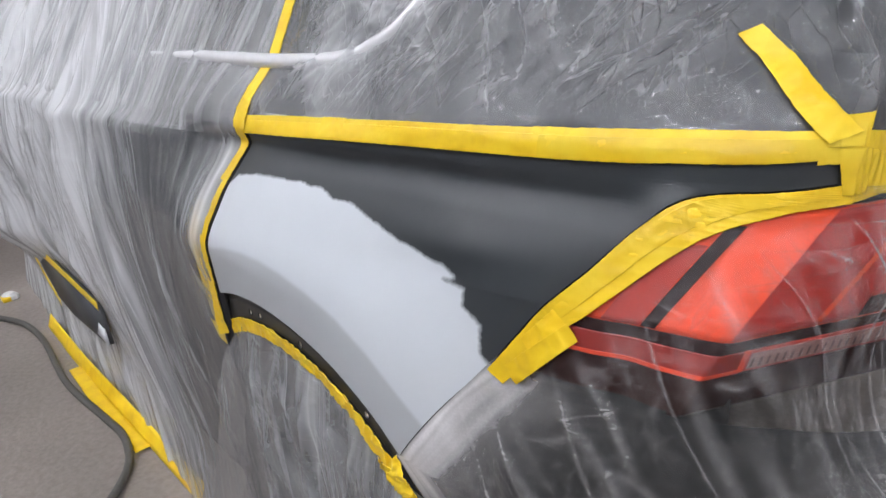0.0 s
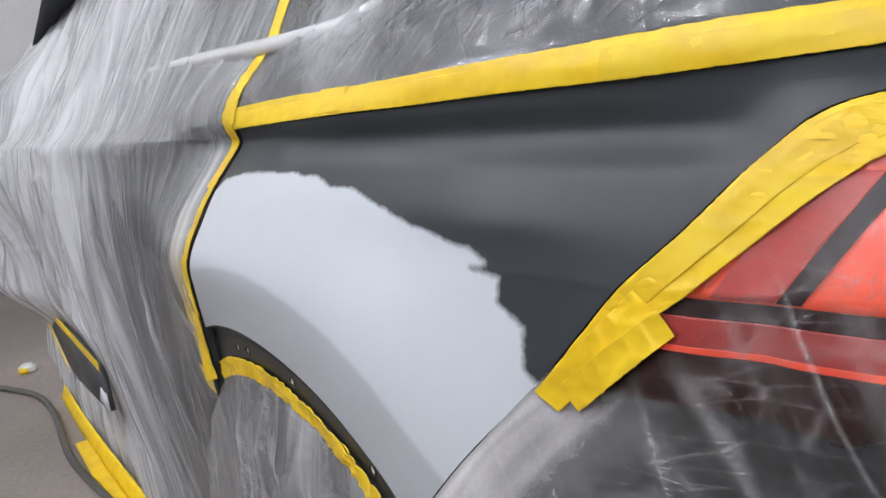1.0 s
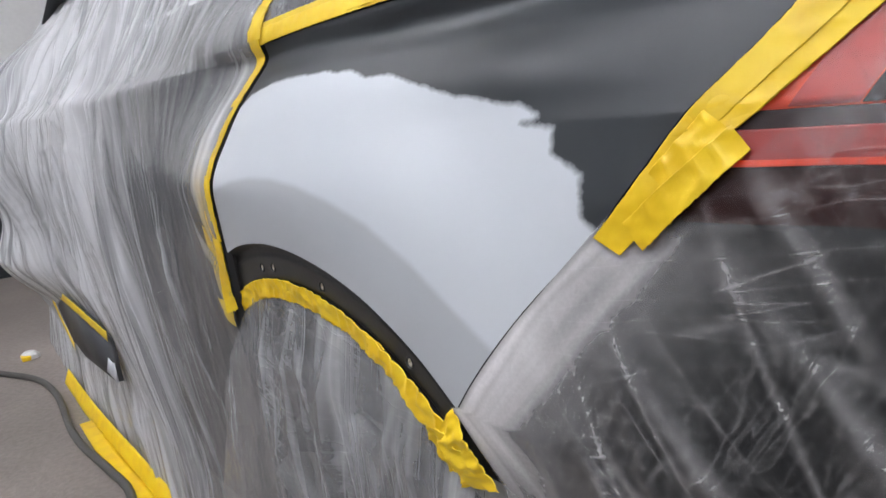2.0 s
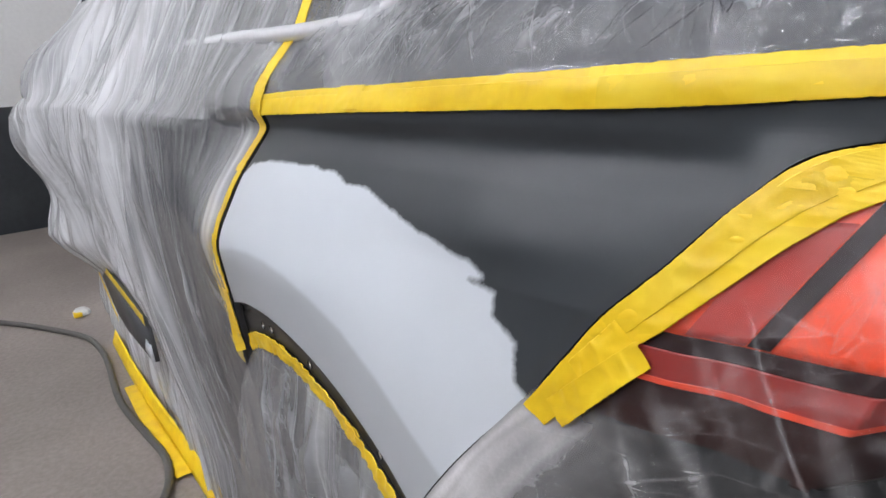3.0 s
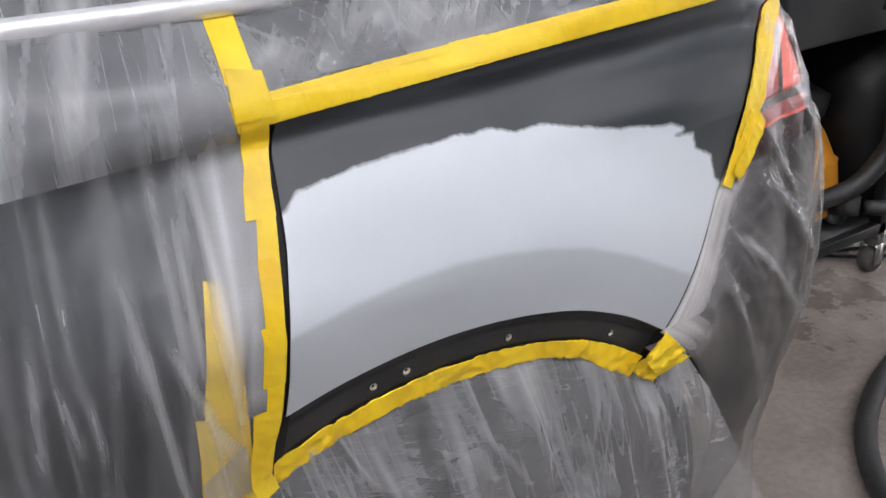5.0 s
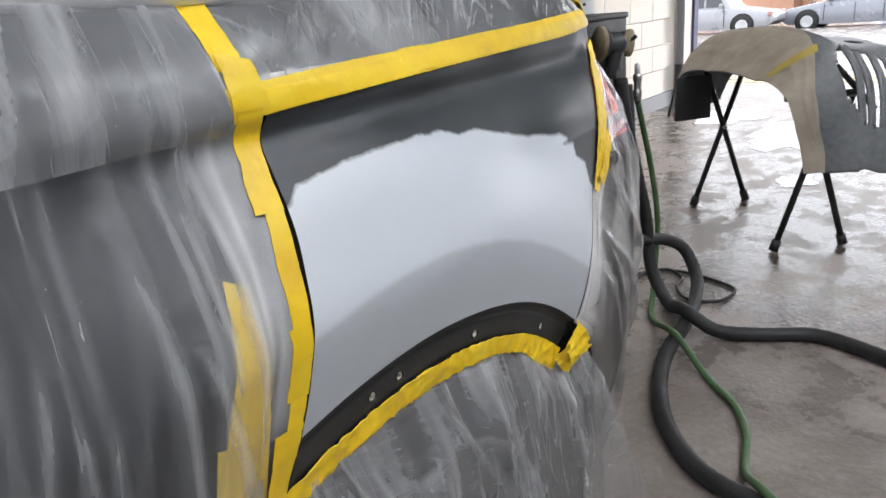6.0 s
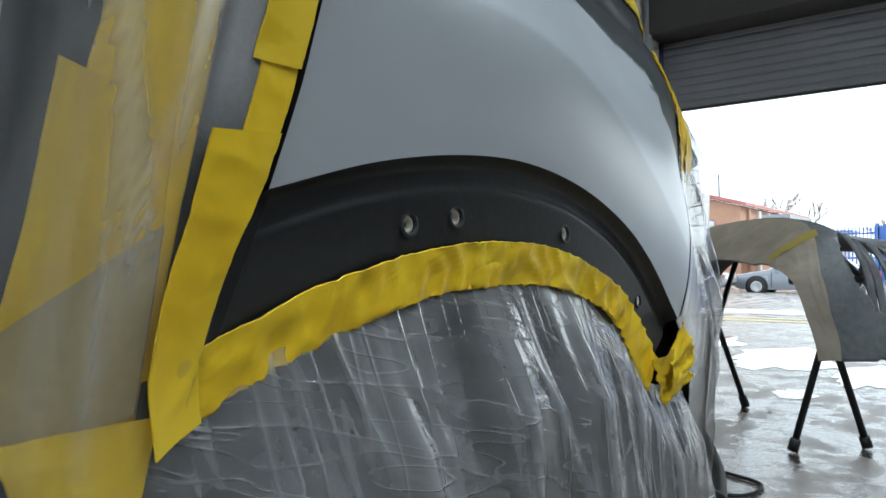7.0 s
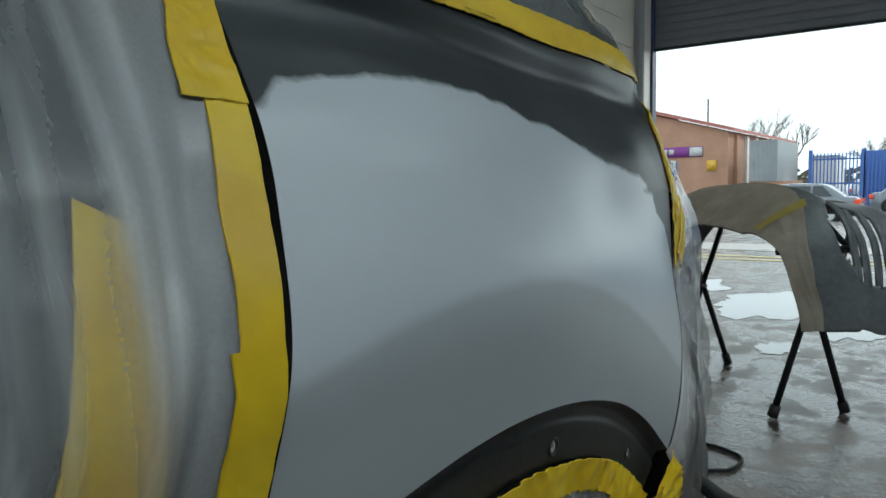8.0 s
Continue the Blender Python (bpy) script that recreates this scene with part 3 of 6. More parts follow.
part("guide_rail", box(X1 - 0.12, OPEN1 - 0.012, 0, X1 - 0.02, OPEN1 + 0.012, 2.76, 0.003), STEEL_BLUE, frame_j, smooth=False)
part("guide_rail", box(X1 - 0.12, OPEN0 - 0.05, 0, X1 - 0.02, OPEN0, 2.76, 0.003), STEEL_BLUE, frame_j, smooth=False)
solo("pilaster", box(X1 - 0.34, OPEN1 + 0.012, 0, X1, Y1 + 0.03, H), CREAM, "cream painted pier beside the shutter", "pier", kind="structure", smooth=False)

# strip lights under the ceiling
TUBE_ON = lamp_mat("lit_tube", (0.96, 0.97, 1.0), 110.0)
WHITE_METAL = plain("white_enamel", (0.75, 0.75, 0.74), 0.4)
def strip_light(x, y, length=1.6, along="x"):
    ob = thing("strip_light", (x, y, 4.2), "white twin-tube strip light under the ceiling", "ceiling light", "strip lights")
    hx, hy = (length / 2, 0.09) if along == "x" else (0.09, length / 2)
    part("housing", box(x - hx, y - hy, 4.13, x + hx, y + hy, 4.2, 0.01), WHITE_METAL, ob)
    for d in (-0.045, 0.045):
        a, b = ((x - hx + 0.03, y + d, 4.11), (x + hx - 0.03, y + d, 4.11)) if along == "x" else ((x + d, y - hy + 0.03, 4.11), (x + d, y + hy - 0.03, 4.11))
        part("tube", tube([a, b], 0.018, 10), TUBE_ON, ob)
    return ob
for lx, ly in ((-2.6, -1.6), (-0.3, -1.6), (2.0, -1.6), (-2.6, -3.8), (-0.3, -3.8), (2.0, -3.8), (4.3, -2.6)):
    strip_light(lx, ly)


# ---- the car ----
car = thing("car", (-0.9, 0.85, 0), "dark grey car masked for respray, pale primer on its rear quarter", "car")
n_arch, n_rear, nv = 120, 150, 110
bottom = np.concatenate([curve(ARCH, n_arch), curve(REAR, n_rear + 1)[1:]])
tl = curve(TOPLINE, 800)
sx = np.concatenate([np.linspace(tl[0, 0], 0.36, n_arch), np.linspace(0.36, tl[-1, 0], n_rear + 1)[1:]])
top = np.stack([sx, np.interp(sx, tl[:, 0], tl[:, 1])], 1)
left = curve(FRONT, nv)[::-1]
right = np.linspace(bottom[-1], top[-1], nv)
patch = coons(bottom, top, left, right)
PX, PZ = patch[..., 0], patch[..., 1]
PAINT = [(-0.2, 0.870), (-0.080, 0.884), (-0.066, 0.896), (-0.03, 0.901), (0.02, 0.905), (0.075, 0.906), (0.125, 0.903), (0.152, 0.896), (0.197, 0.893), (0.235, 0.881), (0.285, 0.869), (0.326, 0.863), (0.358, 0.859), (0.371, 0.850), (0.354, 0.845), (0.384, 0.842), (0.385, 0.826), (0.408, 0.811), (0.412, 0.784), (0.424, 0.774), (0.46, 0.70), (0.33, 0.55), (-0.2, 0.55)]
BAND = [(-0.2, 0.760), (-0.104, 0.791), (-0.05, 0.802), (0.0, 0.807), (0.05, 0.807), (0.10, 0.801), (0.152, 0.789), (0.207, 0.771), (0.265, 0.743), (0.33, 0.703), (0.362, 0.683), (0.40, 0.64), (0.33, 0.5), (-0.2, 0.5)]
rag = np.array([[0.0024 * wob(a * 40, b * 40) + 0.0011 * wob(a * 150, b * 150, 3) for a, b in zip(ra, rb)] for ra, rb in zip(PX, PZ)])
primer = np.clip(0.5 + (inside(PX, PZ, PAINT) + rag) / np.interp(PX, (0.05, 0.3, 0.36), (0.008, 0.010, 0.014)), 0, 1)
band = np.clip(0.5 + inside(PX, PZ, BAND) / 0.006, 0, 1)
pts = flank(PX, PZ)
panel_v, panel_f = grid(pts, flip=True)
panel_v = panel_v.copy()
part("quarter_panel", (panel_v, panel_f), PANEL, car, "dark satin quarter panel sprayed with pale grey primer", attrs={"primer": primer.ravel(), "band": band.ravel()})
n0, m0 = pts.shape[:2]
rim = [i * m0 for i in range(n0)] + [(n0 - 1) * m0 + j for j in range(1, m0)] + [i * m0 + m0 - 1 for i in range(n0 - 2, -1, -1)] + [j for j in range(m0 - 2, 0, -1)]
edge_v = panel_v[rim]
back = edge_v + np.array([0.0, 0.0065, 0.0])
back[:, 0] += np.where(back[:, 0] > 0.6, -0.003, 0.0)
part("panel_edge", grid(np.stack([edge_v + np.array([0, 0.0004, 0]), back], 1), close=True), GAP, car, "black edge of the panel in the door gap")

# inner structure behind the gaps and holes
gs, gz = np.meshgrid(np.linspace(-0.20, 0.64, 40), np.linspace(0.585, 0.985, 24), indexing="ij")
part("inner_panel", grid(outward(gs, gz, np.full(gs.shape, -0.03)), True), GAP, car, "dark inner panel behind the gaps")

# arch flange with its four clip holes
HOLES = [(-0.040, 0.7020), (-0.006, 0.7065), (0.106, 0.7010), (0.2385, 0.6530)]
na, nb = 210, 32
A, B = curve(ARCH, na), curve(LIP, na)
w = np.linspace(0, 1, nb)
step = np.interp(w, (0, 0.05, 0.12, 0.30, 0.36, 0.42, 1.0), (0.0005, 0.006, 0.0095, 0.0095, 0.0082, 0.0080, 0.0085))
FX = A[:, None, 0] * (1 - w) + B[:, None, 0] * w
FZ = A[:, None, 1] * (1 - w) + B[:, None, 1] * w
fpts = flank(FX, FZ)
fpts[..., 1] += step
lip = fpts[:, -1] + np.array([0, 0.004, -0.004])
lip2 = fpts[:, -1] + np.array([0, 0.03, -0.006])
fall = np.concatenate([fpts, lip[:, None], lip2[:, None]], 1)
fv, ff = grid(fall)
def away(face):
    c = np.mean([fv[i] for i in face], 0)
    return all(np.hypot(c[0] - hx, c[2] - hz) > 0.0048 for hx, hz in HOLES)
arch = part("wheel_arch_flange", (fv, [f for f in ff if away(f)]), BLACK_SATIN, car, "black inner flange of the wheel arch")
PRIMER_EDGE = plain("pale_hole_edge", (0.62, 0.57, 0.46), 0.5)
for hx, hz in HOLES:
    hy = float(side(hx, hz)) + 0.0078
    ringp = [(0.0062, 0.0006), (0.0058, -0.0004), (0.0046, -0.0005), (0.0041, 0.0002), (0.0040, 0.005)]
    part("clip_hole", lathe(ringp, (hx, hy, hz), "y", 24), BLACK_SATIN, arch, "round clip hole")
    part("hole_edge", lathe([(0.0041, 0.0016), (0.0036, 0.0010), (0.0024, 0.0012), (0.0020, 0.0040)], (hx, hy, hz), "y", 16), PRIMER_EDGE, arch)

# doors, sill and front wing below the film
XF = [(-0.24, 0.22), (-0.21, 0.40), (-0.18, 0.56), (-0.147, 0.655), (-0.130, 0.711), (-0.119, 0.750), (-0.110, 0.791), (-0.103, 0.824), (-0.095, 0.857), (-0.089, 0.885), (-0.084, 0.905), (-0.082, 0.920), (-0.078, 0.937), (-0.072, 0.955), (-0.070, 1.045)]
zz = np.linspace(0.24, 1.045, 90)
xf = spl([b for a, b in XF], [a for a, b in XF], zz)
u = np.linspace(0, 1, 60)[:, None]
def door(name, x_front, x_rear, label):
    S = x_front * (1 - u) + x_rear[None] * u
    Z = np.broadcast_to(zz, S.shape)
    P = flank(S, Z)
    edge = P[-1:] + np.array([0.0, 0.02, 0.0])
    fedge = P[:1] + np.array([0.0, 0.02, 0.0])
    return part(name, grid(np.concatenate([fedge, P, edge]), True), CAR_PAINT, car, label)
door("rear_door", -1.02, xf, "dark grey rear door")
door("front_door", -1.98, np.full_like(zz, -1.027), "dark grey front door")
door("front_wing", -3.05, np.full_like(zz, -1.987), "dark grey front wing")
part("gap_seal", grid(np.stack([flank(xf - 0.003, zz) + np.array([0, 0.007, 0]), flank(xf + 0.012, zz) + np.array([0, 0.007, 0])]), True), GAP, car, "black rubber seal in the door gap")
sill = np.array([[(x, y, z) for y, z in ((0.07, 0.24), (0.045, 0.22), (0.05, 0.16), (0.13, 0.14))] for x in np.linspace(-2.25, -0.36, 8)])
part("sill", grid(sill), BUMPER_PLASTIC, car, "black plastic sill")
# glass and roof
gs, gz = np.meshgrid(np.linspace(-1.9, 0.26, 40), np.linspace(1.05, 1.42, 14), indexing="ij")
gs = gs + (gz - 1.05) * np.interp(gs, (-1.9, 0.0, 0.26), (1.2, 0.0, -0.35))
part("side_window", grid(flank(gs, gz) + np.array([0, 0.012, 0]), True), GLASS_DARK, car, "dark tinted side glass")
cs, cz = np.meshgrid(np.linspace(0.20, 0.66, 24), np.linspace(0.985, 1.42, 20), indexing="ij")
cs = cs - (cz - 0.985) * np.interp(cs, (0.2, 0.66), (0.32, 0.45))
part("rear_pillar", grid(flank(cs, cz), True), CAR_PAINT, car, "dark grey rear pillar")
ss, sz = np.meshgrid(np.linspace(-0.08, 0.655, 50), np.linspace(0.98, 1.05, 8), indexing="ij")
part("shoulder", grid(flank(ss, sz) + np.array([0, 0.003, 0]), True), CAR_PAINT, car, "dark grey shoulder below the glass")
chrome = [(-1.95, 1.048), (-1.0, 1.050), (-0.3, 1.050), (0.05, 1.052), (0.11, 1.056), (0.155, 1.068), (0.19, 1.088), (0.23, 1.13), (0.27, 1.20)]
chrome = [(a - np.interp(a, (-0.4, -0.1), (0.0, 0.019)), b - np.interp(a, (-0.4, -0.1), (0.0, 0.008))) for a, b in chrome]
cp = smooth_path([tuple(flank(np.array(a), np.array(b)) + np.array([0, -0.002, 0])) for a, b in chrome], 90)
part("window_trim", tube(cp, 0.011, 10), CHROME, car, "chrome strip under the side windows")
rx, ry = np.meshgrid(np.linspace(-1.45, 0.25, 20), np.linspace(0.16, 1.54, 20), indexing="ij")
part("roof", grid(np.stack([rx, ry, 1.43 + 0.06 * (1 - ((ry - 0.85) / 0.7) ** 2) - 0.04 * ((rx + 0.6) / 0.85) ** 2], -1)), CAR_PAINT, car, "dark grey roof")
ws, wz = np.meshgrid(np.linspace(-3.0, 0.64, 30), np.linspace(0.24, 1.42, 20), indexing="ij")
far_side = flank(ws, wz)
far_side[..., 1] = 1.7 - far_side[..., 1]
part("far_flank", grid(far_side), CAR_PAINT, car)
bn = np.array([[(-3.05 + 0.55 * t - 0.25 * (1 - ((y - 0.85) / 0.75) ** 2) * (1 - t), y, 0.98 + 0.1 * t) for t in np.linspace(0, 1, 6)] + [(-1.5, y, 1.40)] for y in np.linspace(0.1, 1.6, 14)])
part("bonnet", grid(bn), CAR_PAINT, car, "dark grey bonnet and windscreen")
# door mirror
mir = lathe([(0.0, -0.10), (0.05, -0.09), (0.085, -0.04), (0.09, 0.02), (0.075, 0.07), (0.0, 0.085)], (0, 0, 0), "y", 24)
part("door_mirror", moved(mir, pose(-1.86, 0.03, 1.04) @ Matrix.Diagonal((0.75, 1.0, 0.9, 1))), CAR_PAINT, car, "dark door mirror under film")
# bumper, tail lamp, tailgate
def x_start(z):
    low = 0.05 + np.sqrt(np.maximum(0.40**2 - (z - 0.33) ** 2, 0.01))
    r = curve(REAR, 200)
    return np.where(z < 0.634, np.minimum(low, 0.46), np.interp(z, r[:140, 1], r[:140, 0])) + 0.0035
bz = np.linspace(0.16, 0.785, 60)
S = x_start(bz)[None] * (1 - np.linspace(0, 1, 90)[:, None]) + 1.265 * np.linspace(0, 1, 90)[:, None]
part("rear_bumper", grid(flank(S, np.broadcast_to(bz, S.shape)), True), BUMPER_PLASTIC, car, "dark plastic rear bumper under film")
tz = np.linspace(0.785, 1.42, 40)
S = np.interp(tz, (0.785, 0.95, 0.97), (0.95, 0.95, 0.60))[None] * np.linspace(1, 0, 50)[:, None] + 1.265 * np.linspace(0, 1, 50)[:, None]
tg = flank(S, np.broadcast_to(tz, S.shape)) + np.array([-0.02, 0.02, 0])
part("tailgate", grid(tg, True), CAR_PAINT, car, "dark grey tailgate")
LX = [(0.795, 0.46), (0.82, 0.478), (0.86, 0.508), (0.89, 0.528), (0.914, 0.548), (0.937, 0.58), (0.948, 0.61)]
lamp = thing("tail_lamp", (0.6, 0.05, 0.86), "red tail lamp with dark bars, seen through film", "tail lamp")
def lamp_point(S, Z, d, turn=0.42):
    """The outer face follows the flank as far as a raised ridge; the rear face turns off behind it."""
    sr = 0.625 + (Z - 0.846) * 0.38
    inner = np.minimum(S, sr)
    P = outward(inner, Z, d + 0.002 * np.exp(-(sr - inner) / 0.012))
    k = np.maximum(S - sr, 0)
    P[..., 0] += turn * k
    P[..., 1] += 0.94 * k
    return P
def lens(z0, z1, s1, d, mat, name, label="", s0=None, lean=0.0, n=60):
    z = np.linspace(z0, z1, 16)
    lo = np.interp(z, [a for a, b in LX], [b for a, b in LX]) if s0 is None else s0 + (z - z0) * lean
    hi = np.full_like(z, s1) if not lean else s1 + (z - z0) * lean
    S = lo[None] * (1 - np.linspace(0, 1, n)[:, None]) + hi[None] * np.linspace(0, 1, n)[:, None]
    Z = np.broadcast_to(z, S.shape) 
    P = lamp_point(S, Z, d)
    low = lamp_point(S, Z, d - 0.008)
    rimg = np.concatenate([low[:, :1], P, low[:, -1:]], 1)
    return part(name, grid(rimg, True), mat, lamp, label)
lamp.parent = car
lamp.matrix_parent_inverse = WORLD[car].inverted()
del lamp["category"]
LAMP_DEEP = glass_mat("deep_red_lens", (0.55, 0.026, 0.015), 0.35, 0.0)
LAMP_BROWN = glass_mat("brown_lamp_bar", (0.026, 0.007, 0.006), 0.35, 0.0, 0.1)
LAMP_RIB = glass_mat("grey_lamp_rib", (0.17, 0.10, 0.09), 0.3, 0.0, 0.3)
LAMP_STRIP = glass_mat("dark_red_strip_lens", (0.30, 0.020, 0.013), 0.35, 0.0)
LAMP_DULL = glass_mat("dull_red_lens", (0.48, 0.045, 0.030), 0.4, 0.0)
LAMP_GUIDE = glass_mat("bright_light_guide", (0.95, 0.12, 0.05), 0.25, 0.0)
LAMP_BRIGHT = glass_mat("bright_red_guide", (0.80, 0.075, 0.03), 0.3, 0.0)
lens(0.845, 0.941, 0.95, -0.001, LAMP_RED, "upper_lens", "red lens")
lens(0.846, 0.940, 0.90, -0.0002, LAMP_DEEP, "rear_lens", "deep red lens face beyond the ridge", 0.626, 0.38, 30)
lens(0.835, 0.845, 0.95, -0.0015, LAMP_DARK, "dark_bar")
lens(0.816, 0.835, 0.646, 0.000, LAMP_STRIP, "lower_lens", "dark red strip lens")
lens(0.8155, 0.8190, 0.646, 0.0006, LAMP_BRIGHT, "lit_edge", "bright edge of the strip lens")
lens(0.816, 0.835, 0.650, 0.0006, LAMP_BRIGHT, "divider", "bright red divider", 0.644, 0.0, 4)
lens(0.816, 0.835, 0.86, -0.0006, LAMP_DULL, "reverse_surround", "", 0.650, 0.0, 40)
lens(0.8175, 0.8315, 0.86, 0.0002, LAMP_CLEAR, "reverse_lens", "dusky clear reversing lens", 0.652, 0.0, 40)
for k in range(24):
    lens(0.8185, 0.8265, 0.655 + k * 0.0075 + 0.0022, 0.0010, LAMP_RIB, "reverse_rib", "", 0.655 + k * 0.0075, 0.0, 4)
lens(0.782, 0.816, 0.95, -0.001, LAMP_BROWN, "lower_bar", "dark red-brown lower bar")
lens(0.846, 0.862, 0.86, 0.0006, LAMP_DARK, "rear_bar", "dark block at the lens foot", 0.742, 0.2, 16)
lens(0.846, 0.928, 0.570, 0.0003, LAMP_DARK, "lens_bar", "", 0.558, 0.53, 6)
lens(0.846, 0.912, 0.557, 0.0001, LAMP_DULL, "ribbed_lens", "dull ribbed red lens", 0.526, 0.53, 10)
for q, top in ((0.700, 0.930), (0.738, 0.915)):
    lens(0.848 + 1.2 * (q - 0.700), top, q + 0.007, 0.0012, LAMP_GUIDE, "light_guide", "bright red light guide", q, 0.45, 6)
# rear wheel and its dark arch
WX, WZ = 0.065, 0.335
part("arch_liner", lathe([(0.372, -0.015), (0.375, 0.30), (0.0, 0.30)], (0.05, 0.015, 0.33), "y", 40), GAP, car, "black wheel arch liner")
def wheel(x, y):
    ty = part("wheel_tyre", lathe([(0.215, 0.0), (0.225, -0.008), (0.29, -0.012), (0.325, 0.005), (0.332, 0.03), (0.332, 0.17), (0.32, 0.20), (0.22, 0.205)], (x, y, WZ), "y", 56), TYRE, car, "black rubber tyre")
    part("rim", lathe([(0.222, 0.002), (0.214, -0.004), (0.205, 0.004), (0.198, 0.05), (0.15, 0.09), (0.0, 0.09)], (x, y, WZ), "y", 56), ALLOY, ty, "pale alloy rim")
    for k in range(5):
        a = 2 * math.pi * k / 5 + 0.3
        c, s = math.cos(a), math.sin(a)
        pth = [(x + c * r, y + d, WZ + s * r) for r, d in ((0.03, 0.012), (0.10, 0.006), (0.208, 0.008))]
        part("spoke", tube(pth, [0.036, 0.026, 0.030], 8), ALLOY, ty)
    part("hub_cap", lathe([(0.0, -0.006), (0.028, -0.004), (0.034, 0.01), (0.034, 0.05)], (x, y, WZ), "y", 24), ALLOY, ty)
wheel(WX, -0.01)
wheel(-2.56, 0.10)


# ---- masking film ----
def lay_fold(rise, crests, U, V, u0, v0, angle, half, width, height, side_of=1.0, bow=0.0, bright=1.0):
    """Adds one fold to the heights rise and the crest lines crests: a ridge through (u0, v0), leaning by an angle from the v axis, steep on one flank."""
    c, q = math.cos(angle), math.sin(angle)
    e = (V - v0) * c + (U - u0) * q
    d = ((U - u0) * c - (V - v0) * q + bow * e * e) * side_of
    near = (np.abs(e) < 1.5 * half) & (np.abs(d) < 5 * width)
    e, d = e[near], d[near]
    run = np.exp(-(e / half) ** 4)
    w = width * (0.55 + 0.45 * np.exp(-(e / half) ** 2))
    lean_w = np.where(d < 0, w, 0.6 * w)
    rise[near] += height * run * (1 + (d / lean_w) ** 2) ** -1.5
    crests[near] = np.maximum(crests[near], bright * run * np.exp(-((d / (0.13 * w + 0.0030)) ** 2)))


def scatter_folds(rise, crests, U, V, n, seed, field, lean, half, width, height, bright=(0.2, 1.0)):
    """Many folds at random over a field (u0, u1, v0, v1); lean(u, v) gives the angle in degrees and its spread."""
    r = random.Random(seed)
    for _ in range(n):
        u, v = r.uniform(field[0], field[1]), r.uniform(field[2], field[3])
        a, spread = lean(u, v)
        k = r.random() ** 1.6
        lay_fold(rise, crests, U, V, u, v, radians(r.gauss(a, spread)), r.uniform(*half), width[0] + (width[1] - width[0]) * k, height[0] + (height[1] - height[0]) * k, r.choice((-1, 1)), r.uniform(-0.25, 0.25), r.uniform(*bright))


def film(P, material, label, haze, dust, line, u, v, crease=1.0):
    """Film over a grid of points; (u, v) run across and along its creases."""
    shape = P.shape[:2]
    weave = np.stack([np.broadcast_to(u, shape), np.broadcast_to(v, shape), np.zeros(shape)], -1).reshape(-1, 3)
    flat = {k: np.broadcast_to(a, shape).ravel() for k, a in (("haze", haze), ("dust", dust), ("crease", crease), ("line", line))}
    i, j = shape[0] // 2, shape[1] // 2
    inward = np.cross(P[i + 1, j] - P[i, j], P[i, j + 1] - P[i, j])[1] > 0
    return solo("masking_film", grid(P, bool(inward)), material, label, "masking film", "masking film", attrs={"weave": weave, **flat})


def mirror_bulge(x, z):
    """The film stands out over the door mirror."""
    return np.exp(-((x + 1.84) / 0.14) ** 2 - ((z - 1.05) / 0.13) ** 2)


# draped over the doors, its hem taped to the floor
ns, nz = 760, 220
zv = np.linspace(0.004, 1.34, nz)
edge_x = np.interp(zv, [b for a, b in XF], [a for a, b in XF]) - 0.003
t = np.linspace(0, 1, ns)[:, None] ** 0.75
S = -2.75 * (1 - t) + edge_x[None] * t
Z = np.broadcast_to(zv[None], S.shape).copy()
S = S + 0.20 * (0.75 - Z) * np.exp(-((edge_x[None] - S - 0.45) / 0.36) ** 2)
gap_d = edge_x[None] - S
free = np.clip((gap_d - 0.034) / 0.20, 0, 1)
rise, crests = np.zeros(S.shape), np.zeros(S.shape)
def door_lean(u, v):
    return (np.interp(u, (-1.6, -0.7, -0.45, -0.28), (-3, -14, -8, 6)) * np.interp(v, (0.4, 0.9, 1.1), (1.3, 0.8, 0.2)), 4.5)
scatter_folds(rise, crests, S, Z, 44, 11, (-2.7, -0.55, 0.25, 1.1), door_lean, (0.3, 0.7), (0.03, 0.075), (0.012, 0.034), (0.1, 0.7))
scatter_folds(rise, crests, S, Z, 40, 14, (-0.75, -0.16, 0.10, 1.0), door_lean, (0.12, 0.4), (0.014, 0.035), (0.003, 0.010), (0.0, 0.5))
scatter_folds(rise, crests, S, Z, 80, 12, (-2.6, -0.15, 0.05, 1.2), door_lean, (0.08, 0.3), (0.011, 0.022), (0.0015, 0.005), (0.0, 0.3))
scatter_folds(rise, crests, S, Z, 80, 13, (-2.6, -0.35, 0.15, 1.0), lambda u, v: (80, 28), (0.02, 0.07), (0.010, 0.022), (0.002, 0.006), (0.0, 0.4))
fine_rise, fine_crests = np.zeros(S.shape), np.zeros(S.shape)
scatter_folds(fine_rise, fine_crests, S, Z, 34, 15, (-0.62, -0.13, 0.30, 0.90), door_lean, (0.03, 0.16), (0.004, 0.008), (0.0010, 0.0026), (0.1, 0.6))
